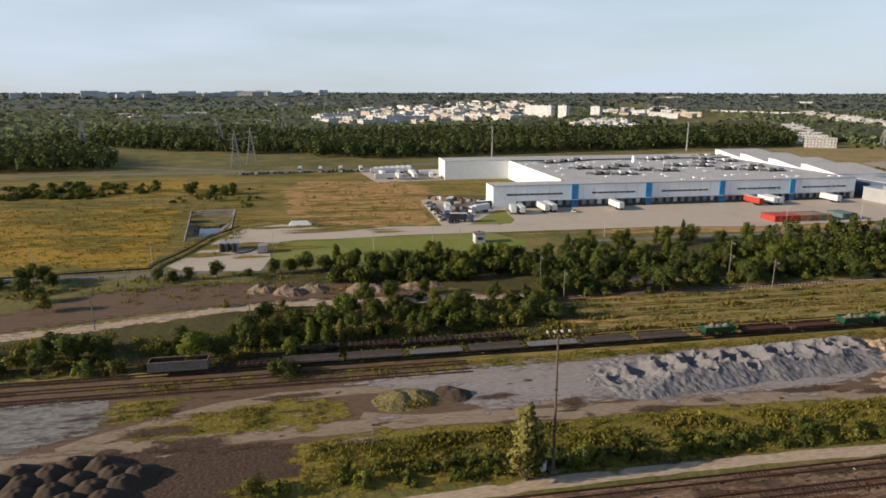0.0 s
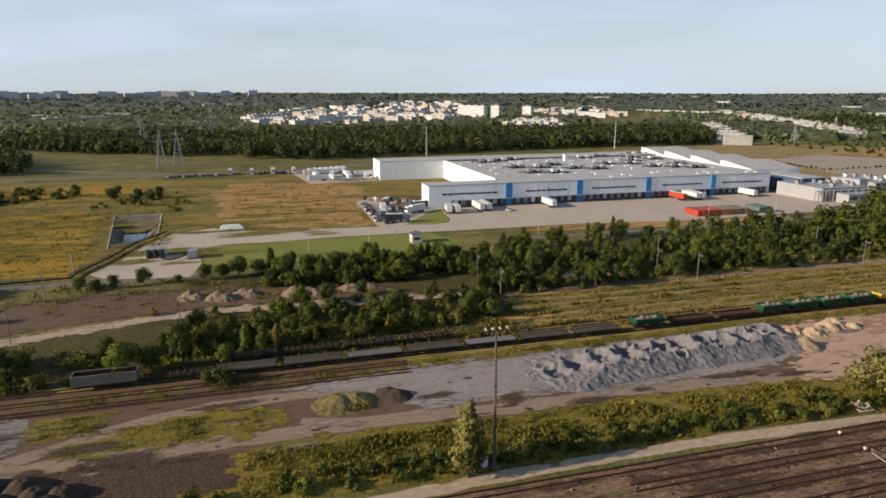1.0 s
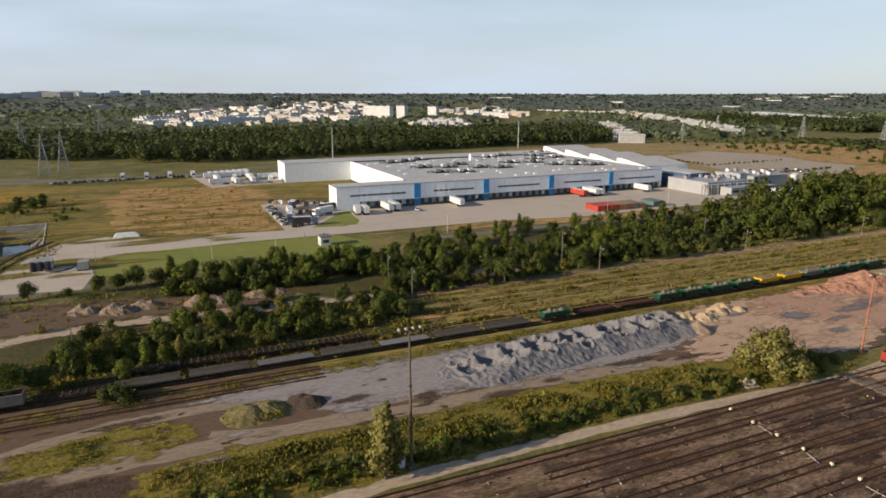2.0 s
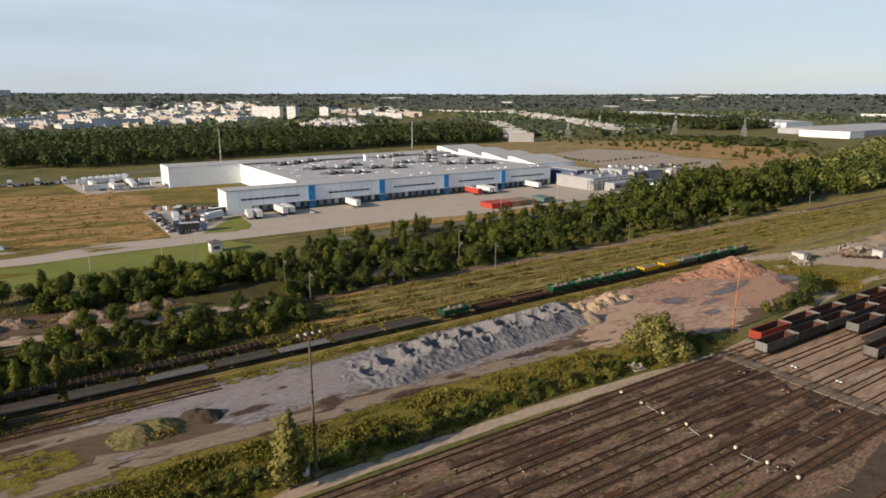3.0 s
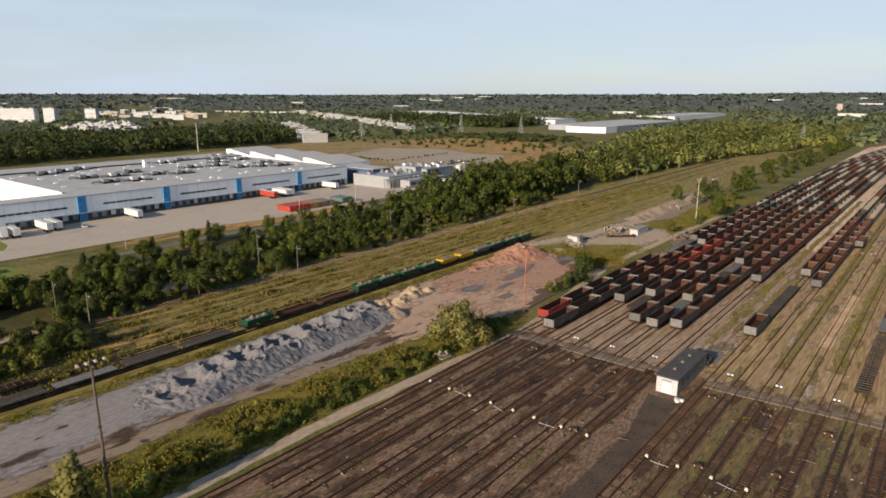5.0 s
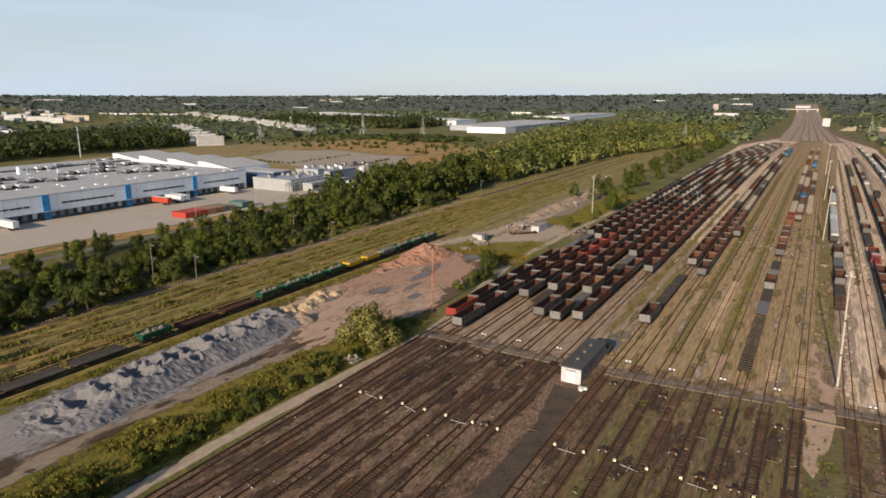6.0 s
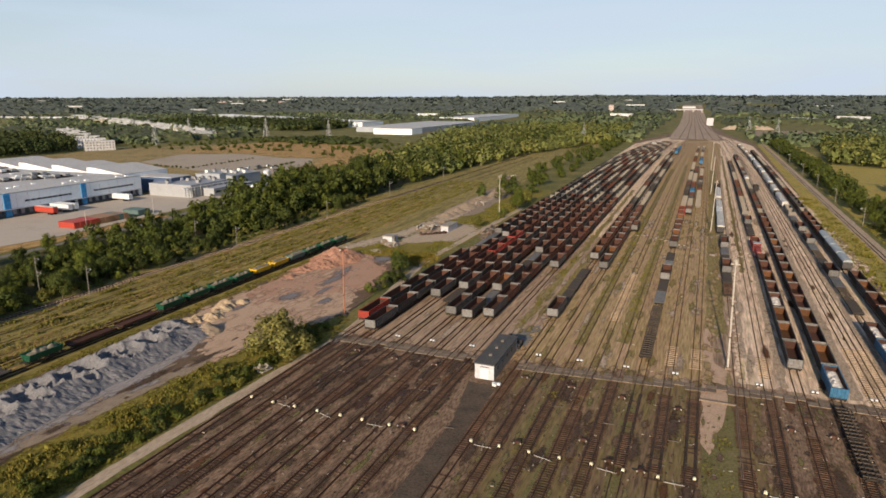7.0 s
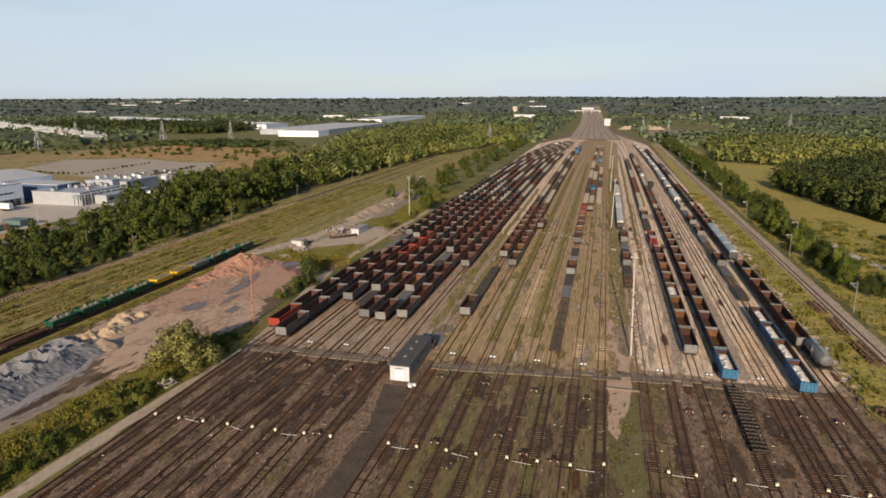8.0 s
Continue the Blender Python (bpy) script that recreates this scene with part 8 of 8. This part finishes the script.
# along the main line on the far side of the yard
yy = 206
while yy < 900:
    for k in range(2):
        if yy < 400:
            plant(RNG.choice(["oak2", "oak3", "birch1", "oak4", "oak1"]), RNG.uniform(73, 83), yy + RNG.uniform(-4, 4), RNG.uniform(0.6, 0.95), "line-side trees", " along the main line")
        else:
            crowd(RNG.uniform(72, 84), yy + RNG.uniform(-4, 4), RNG.uniform(8, 12), RNG.uniform(3, 4.4))
    yy += RNG.uniform(6, 9)
for k in range(60):
    u = RNG.random()
    crowd(108 + 24 * u + RNG.uniform(0, 10), 458 - 130 * u + RNG.uniform(-6, 6), RNG.uniform(11, 17), RNG.uniform(3.4, 5.0))
for k in range(40):
    plant(RNG.choice(["bush1", "bush2", "bush3"]), RNG.uniform(71, 115), RNG.uniform(150, 330), RNG.uniform(0.5, 1.0), "line-side bushes", " in the meadow by the line")


# ---- weeds: uncounted stalks ----
def weeds(name, label, areas, density, h, material, seed):
    rs = np.random.RandomState(seed)
    vs, n = [], 0
    for x0, x1, y0, y1 in areas:
        m = int(abs((x1 - x0) * (y1 - y0)) * density)
        p = np.stack([rs.uniform(x0, x1, m), rs.uniform(y0, y1, m), np.zeros(m)], 1)
        clump = np.array([noise.noise(Vector((a * 0.16, b * 0.16, seed))) for a, b, _ in p])
        ok = clump > rs.uniform(-0.5, 0.35, m)
        p = p[ok]
        hh = (h * (0.5 + rs.rand(len(p))) * (0.7 + np.clip(clump[ok], 0, 1)))[:, None]
        for _ in range(4):
            a = rs.uniform(0, 6.28, len(p))
            d = np.stack([np.cos(a), np.sin(a), np.zeros(len(p))], 1) * hh * 0.26
            lean = np.stack([rs.normal(size=len(p)) * 0.25, rs.normal(size=len(p)) * 0.25, np.ones(len(p))], 1) * hh
            off = rs.normal(size=(len(p), 3)) * np.array([0.25, 0.25, 0])
            q = p + off
            vs.append(np.stack([q - d * 0.5, q + d * 0.5, q + d * 1.0 + lean, q - d * 0.8 + lean * 0.85], 1).reshape(-1, 3))
            n += len(p)
    v = np.concatenate(vs)
    return thing(name, label, "weeds", "", None, "stuff", array_mesh(name, v, np.arange(n * 4).reshape(-1, 4), material))


weeds("verge_weeds", "tall green and yellow weeds on the verge", [(-99, -84.4, -6, 62), (-97, -84.4, 62, 104), (-92.5, -82.5, 104, 134)], 5.0, 0.55, M["weed"], 5)
weeds("verge_weeds", "golden flowering weeds on the verge", [(-98, -88, -4, 60), (-96, -88, 60, 104)], 0.25, 0.6, M["weed_gold"], 55)
weeds("island_weeds", "weeds on the grassy islands", [(-114, -106, -34, -1), (-120, -113, -40, -31), (-128.4, -124.6, -44, 208), (-115.5, -109, 8, 18)], 4.0, 0.3, M["weed"], 6)
weeds("golden_weeds", "yellow flowering weeds on the mound", [(-115.5, -109, 7, 17), (-112, -90, 205, 216), (-98, -86, 196, 212)], 2.2, 0.7, M["weed_gold"], 8)
weeds("field_weeds", "dry weeds over the old tracks", [(-166, -134, 60, 330), (-160, -134, -20, 60)], 1.0, 0.42, M["stubble"], 9)
weeds("track_weeds", "darker weeds in rows along the buried tracks", [(x - 0.7, x + 0.7, 62, 420) for x in (-136.6, -141.2, -145.4, -149.6, -154.2, -159, -163.4)], 2.6, 0.62, M["weed"], 91)
weeds("ruin_weeds", "yellow-green weeds round the ruins", [(-118, -104, 206, 220), (-104, -89, 276, 340), (-98, -88, 206, 236)], 1.6, 0.5, M["weed"], 93)
weeds("meadow_weeds", "golden weeds of the meadow", [(-345, -226, -190, -62), (-300, -262, -46, -36)], 0.3, 0.5, M["weed_gold"], 10)
weeds("meadow_weeds", "green weeds of the meadow", [(-430, -226, -190, -40)], 0.16, 0.5, M["weed"], 12)
weeds("meadow_weeds", "green weeds along the main line", [(50, 61, 120, 420), (69, 112, 140, 340)], 0.8, 0.7, M["weed"], 11)
weeds("clearing_weeds", "dark weeds on the brown clearing", [(-212, -192, -120, 0), (-192, -182, -60, 30)], 0.3, 0.7, M["weed"], 17)
weeds("scrub_weeds", "rank weeds under the scrub trees", [(-156, -134, -100, -10), (-170, -134, -10, 60)], 1.2, 0.65, M["weed"], 14)
weeds("straw_weeds", "dry straw stalks of the meadow", [(-430, -284, -16, 46)], 0.3, 0.45, M["weed_gold"], 15)
weeds("yard_weeds", "thin weeds between the tracks", [(-25.4, -22.8, 60, 330), (3.8, 8, 60, 120), (-37.3, -35.2, 165, 330), (-16, -13.4, 150, 330), (-42, -39.4, 150, 300)], 1.6, 0.28, M["weed"], 13)


# ---- woods: uncounted trees ----
def woods(name, label, spots, quads, material, seed, coarse=2.3, up=0.2):
    """spots: rows of crown lobes: x, y, z of the middle, radius across, radius upwards."""
    rs = np.random.RandomState(seed)
    n = len(spots)
    d = rs.normal(size=(n, quads, 3))
    d /= np.linalg.norm(d, axis=2)[:, :, None]
    lob = 0.4 + 0.72 * rs.uniform(0, 1, (n, quads, 1)) ** 0.6
    c = spots[:, None, :]
    taper = 1.0 - 0.2 * np.clip(d[:, :, 2:3], 0, 1) * lob
    p = np.concatenate([c[:, :, 0:1] + d[:, :, 0:1] * lob * c[:, :, 3:4] * taper, c[:, :, 1:2] + d[:, :, 1:2] * lob * c[:, :, 3:4] * taper,
                        c[:, :, 2:3] + c[:, :, 4:5] * d[:, :, 2:3] * lob], 2)
    nrm = d + rs.normal(size=d.shape) * 0.16 + np.array([0, 0, up])
    s = rs.uniform(0.7, 1.3, (n, quads, 1)) * c[:, :, 3:4] * (coarse / math.sqrt(quads))
    v, nn = leaf_quads(rs, p.reshape(-1, 3), nrm.reshape(-1, 3), s.reshape(-1, 1))
    return thing(name, label, "woods", "", None, "stuff", array_mesh(name, v, np.arange(n * quads * 4).reshape(-1, 4), material, nn))


woods("pale_scrub", "yellow-green scrub bushes by the sidings", np.array(PALE), 44, M["leaf_c"], 21, 1.7)
woods("tree_belt", "long belt of mixed green trees along the railway", np.array(BATCH), 46, M["leaf_b"], 2, 1.95, 0.3)
woods("tree_belt", "darker green trees of the belt along the railway", np.array(DARK), 46, M["leaf_a"], 22, 1.95, 0.3)


def inside(x, y, poly):
    hit = False
    for (x0, y0), (x1, y1) in zip(poly, poly[1:] + poly[:1]):
        if (y0 > y) != (y1 > y) and x < (x1 - x0) * (y - y0) / (y1 - y0) + x0:
            hit = not hit
    return hit


def fill(poly, spacing, h, seed):
    rs = random.Random(seed)
    xs, ys = [p[0] for p in poly], [p[1] for p in poly]
    out = []
    x = min(xs)
    while x < max(xs):
        y = min(ys)
        while y < max(ys):
            a, b = x + rs.uniform(-0.5, 0.5) * spacing, y + rs.uniform(-0.5, 0.5) * spacing
            if inside(a, b, poly):
                k = rs.uniform(0.6, 1.25)
                out.append((a, b, rise(a, b) + h * k * 0.56, spacing * rs.uniform(0.42, 0.6), h * k * 0.46))
            y += spacing
        x += spacing
    return out


NEAR_WOODS = [
    ([(-612, -20), (-580, 60), (-600, 130), (-628, 260), (-645, 400), (-635, 500), (-700, 560), (-860, 620), (-880, 420), (-900, 130), (-800, -60)], 9.5, 15),
    ([(-520, -260), (-530, -155), (-560, -165), (-700, -250), (-760, -420), (-560, -480)], 9.5, 15),
    ([(-700, -160), (-640, -60), (-700, 0), (-900, -40), (-1000, -240), (-820, -330)], 10.0, 13),
    ([(-640, 972), (-800, 955), (-1000, 946), (-1120, 1160), (-780, 1240), (-640, 1120)], 10.0, 15),
    ([(-250, 420), (-262, 520), (-300, 700), (-350, 900), (-330, 1200), (-130, 1250), (-110, 900), (-170, 640), (-184, 420)], 9.5, 13),
    ([(107, 460), (122, 372), (130, 331), (200, 292), (420, 400), (440, 640), (180, 590), (150, 540), (122, 492)], 9.0, 17),
    ([(102, 648), (156, 612), (200, 640), (340, 860), (200, 950), (125, 880)], 10.0, 13),
    ([(-440, 690), (-380, 760), (-500, 800), (-600, 720)], 12, 5),
]
spots = []
for k, (poly, sp, h) in enumerate(NEAR_WOODS):
    spots += fill(poly, sp, h, 20 + k)
spots = np.array(spots)
east = (spots[:, 0] >= 60) | ((spots[:, 0] > -370) & (spots[:, 1] > 400))
close = (np.hypot(spots[:, 0], spots[:, 1]) < 680) & (spots[:, 0] < 60)
woods("woods", "dense dark green woodland behind the works", spots[close & ~east], 96, M["leaf_wood"], 3, 2.0, 0.45)
right = east & (spots[:, 0] > 60)
woods("woods", "dense dark green woodland east of the main line", spots[right & (spots[:, 1] < 605)], 110, M["leaf_wood"], 32, 1.9, 0.45)
woods("woods", "mixed green woodland beyond the clearing", spots[right & (spots[:, 1] >= 605)], 60, M["leaf_far"], 33, 2.0, 0.5)
woods("woods", "dense green woodland beside the railway", spots[east & ~right], 72, M["leaf_far"], 31, 1.95, 0.45)
woods("woods", "dense dark green woodland beyond the fields", spots[~close & ~east], 50, M["leaf_wood"], 30, 2.0, 0.5)

TOWN = [(-1085, 70), (-1180, 280), (-1400, 440), (-1700, 560), (-2600, 790), (-2757, 554), (-2370, 385), (-2127, 161), (-1500, -30), (-1230, -20)]
TERRACES = [(-925, 385), (-930, 465), (-1100, 545), (-1330, 625), (-1330, 560), (-1150, 440)]
SUBURB = [(-1500, 690), (-1400, 860), (-1760, 1010), (-1960, 1060), (-1900, 820)]
ROWS = [(-660, 730), (-670, 760), (-1000, 990), (-1527, 1250), (-1540, 1190), (-1030, 940)]
OPEN = [[(-660, 600), (-330, 600), (-370, 930), (-640, 940)], [(-460, 310), (-240, 420), (-300, 640), (-520, 720), (-680, 600), (-600, 330)], [(-740, 860), (-380, 880), (-430, 1320), (-650, 1300)], [(-650, 1130), (-1420, 1530), (-1360, 1660), (-590, 1260)],
        [(-60, 0), (-90, 1000), (-95, 2000), (-130, 3050), (-10, 3050), (10, 2000), (60, 1000), (100, 0)], [(-560, 1460), (-500, 1900), (-640, 1900)]]
rs = random.Random(77)
far = []
for k in range(21000):
    a = radians(rs.uniform(-38, 128))
    d = 880 + 3950 * rs.random() ** 1.35
    x, y = -d * math.sin(a), d * math.cos(a)
    if any(inside(x, y, p) for p in OPEN) or (any(inside(x, y, p) for p in (TOWN, TERRACES, SUBURB, ROWS)) and rs.random() < 0.66):
        continue
    big = 1 + 1.6 * min(1, max(0, (d - 1200) / 2600))
    patchy = noise.noise(Vector((x / 330, y / 330, 1.0)))
    if patchy < -0.3 and d < 3200:
        continue
    th = (11 + 4 * patchy) * (0.8 + 0.5 * rs.random()) if d < 2000 else rs.uniform(11, 14)
    far.append((x, y, rise(x, y) - 1 + th * 0.5, 6.5 * big * rs.uniform(0.75, 1.25), th * 0.5))


def canopy(name, label, radii, height, material):
    """The closed roof of the woods between single crowns; it dips under clearings and the town."""
    v, f = [], []
    for i, r in enumerate(radii):
        for k in range(440):
            a = radians(-42 + k * 0.4)
            x, y = -r * math.sin(a), r * math.cos(a)
            bare = i == 0 or any(inside(x, y, p) for p in OPEN + [TOWN, TERRACES, SUBURB, ROWS]) or (r < 3200 and noise.noise(Vector((x / 330, y / 330, 1.0))) < -0.24)
            top = height + 3 * noise.noise(Vector((x / 40, y / 40, 4.0))) + 2 * noise.noise(Vector((x / 13, y / 13, 6.0))) + 4 * min(1, max(0, noise.noise(Vector((x / 420, y / 420, 8.0))) * 3 + 0.8))
            v.append((x, y, rise(x, y) + (-2.5 if bare else top)))
            if i and k:
                b = i * 440 + k
                f.append((b - 441, b - 440, b, b - 1))
    return thing(name, label, "woods", "", None, "stuff", array_mesh(name, np.array(v), np.array(f), material))


canopy("far_woods", "closed canopy of the woods beyond the works", [930 + 26 * k for k in range(47)], 4.6, M["canopy"])
# The haze on these far woods is material colour only.
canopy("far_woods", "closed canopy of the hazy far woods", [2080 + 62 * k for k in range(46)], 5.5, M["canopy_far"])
far = np.array(far)
far = far[(np.hypot(far[:, 0], far[:, 1]) < 2100) | (np.arange(len(far)) % 3 < 2)]
beyond = np.hypot(far[:, 0], far[:, 1]) > 2100
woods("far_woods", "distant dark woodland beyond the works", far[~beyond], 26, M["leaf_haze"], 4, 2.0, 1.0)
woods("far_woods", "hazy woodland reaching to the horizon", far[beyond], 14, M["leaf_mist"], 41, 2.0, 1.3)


# ---- the town and the far high-rises ----
def block(x, y, a, b, h, turn, tone):
    """A slab block: its rendered walls, with the roof and its stair heads as parts; past a mile they are joined."""
    if math.hypot(x, y) > 1650:
        c, n, z = math.cos(radians(turn)), math.sin(radians(turn)), rise(x, y) - 0.5
        for store, e, z0, z1 in ((FAR_BLOCKS[tone], 0, z, z + h), (FAR_BLOCKS[4], 0.3, z + h, z + h + 0.6)):
            store.upright([(x + c * u - n * w, y + n * u + c * w) for u, w in ((-a / 2 - e, -b / 2 - e), (a / 2 + e, -b / 2 - e), (a / 2 + e, b / 2 + e), (-a / 2 - e, b / 2 + e))], z0, z1)
        return None
    ob = thing("apartment_block", "distant %s apartment block among trees" % ("white", "cream", "grey", "salmon")[tone], "apartment block", "town", pose(x, y, rise(x, y) - 0.5, 0, 0, turn), "",
               Shape().box(-a / 2, a / 2, -b / 2, b / 2, 0, h).mesh("apartment_block", BLOCKS[tone]))
    s = Shape().box(-a / 2 - 0.3, a / 2 + 0.3, -b / 2 - 0.3, b / 2 + 0.3, h, h + 0.5)
    for k in range(int(a // 16)):
        u = (k + 0.5) * a / int(a // 16) - a / 2
        s.box(u - 1.6, u + 1.6, -2.2, 2.2, h + 0.5, h + 2.6)
    part("roof", s, M["roof_grey"], ob)
    return ob


rs = random.Random(5)
FAR_BLOCKS = [Shape() for k in range(5)]


def quarter(poly, count, near, lengths, heights, turns, tones):
    """Blocks strewn over a quarter of the town, at least so far apart."""
    spot, xs, ys = [], [p[0] for p in poly], [p[1] for p in poly]
    for k in range(count * 30):
        x, y = rs.uniform(min(xs), max(xs)), rs.uniform(min(ys), max(ys))
        gap = near * (1 + 0.35 * max(0, (math.hypot(x, y) - 1400) / 1000))
        if inside(x, y, poly) and all((x - p) ** 2 + (y - q) ** 2 > gap ** 2 for p, q in spot):
            spot.append((x, y))
            block(x, y, rs.uniform(*lengths), 11, rs.choice(heights), rs.choice(turns) + rs.uniform(-6, 6) + 25 * noise.noise(Vector((x / 260, y / 260, 5.0))), rs.choice(tones))
            if len(spot) >= count:
                break


quarter(TOWN, 190, 33, (26, 58), [11, 11, 13, 13, 16], [22, 22, 22, 112, 112], [0, 0, 0, 1, 0, 2, 0, 1, 3])
quarter(TERRACES, 52, 21, (14, 24), [6.5, 7.5, 8.5], [28, 28, 118], [0, 0, 0, 1])
quarter(SUBURB, 26, 44, (26, 50), [10, 12, 12], [40, 40, 130], [0, 0, 1, 3])
for x, y, a, h, turn, tone in ((-1420, 470, 74, 32, 34, 0), (-1372, 510, 22, 33, 34, 0), (-1100, 76, 30, 19, 12, 1), (-1126, 112, 30, 22, 100, 0), (-1225, -100, 44, 10, 100, 1), (-1390, -80, 60, 10, 95, 0), (-1300, -140, 40, 9, 95, 2), (-1500, 640, 26, 28, 30, 0), (-1230, 0, 46, 14, 95, 0),
                               (-1660, -420, 90, 9, 100, 0), (-1700, -330, 60, 8, 100, 2), (-1760, -500, 40, 8, 80, 0)):
    block(x, y, a, 13, h, turn, tone)
for k in range(19):
    for side in (0, 1):
        u = (k + 0.5 * side) / 18
        block(-672 - 855 * u - 16 * side, 742 + 480 * u + 26 * side + 26 * math.sin(math.pi * u) + rs.uniform(-16, 16), rs.uniform(22, 34), 11, rs.choice([9.5, 10.5, 12]), 56 + rs.uniform(-9, 9), 0 if rs.random() < 0.8 else 1)
for k in range(7):
    block(-622 - 52 * k + rs.uniform(-8, 8), 528 + 34 * k + rs.uniform(-8, 8), 30, 12, 11, 56, 0 if k % 3 else 2)
for k in range(9):
    block(-1640 + 26 * k, 1045 + 11 * k, 22, 12, 12, 20, 1 if k % 4 == 0 else 0)
for k in range(40):
    a = radians(rs.uniform(90, 113)) if k < 32 else radians(rs.uniform(20, 80))
    d = rs.uniform(3350, 3900)
    block(-d * math.sin(a), d * math.cos(a), rs.uniform(40, 90), 14, rs.choice([36, 36, 30, 26]) if k < 32 else 12, math.degrees(a) + 90 + rs.uniform(-20, 20) - 90, rs.choice([0, 0, 2]))
for k in range(34):
    a = radians(rs.uniform(-30, 112))
    d = rs.uniform(1500, 3600)
    x, y = -d * math.sin(a), d * math.cos(a)
    if not any(inside(x, y, p) for p in OPEN):
        block(x, y, rs.uniform(30, 70), 16, rs.choice([9, 12, 14]), math.degrees(a) + rs.uniform(-25, 25), rs.choice([0, 0, 2, 3]))
for k, store in enumerate(FAR_BLOCKS):
    if store.v:
        thing("far_town", "far %s of the town on the horizon" % ("white blocks", "cream blocks", "grey blocks", "salmon blocks", "flat roofs")[k], "town", "", None, "stuff", store.mesh("far_town", (BLOCKS + [M["roof_grey"]])[k]))
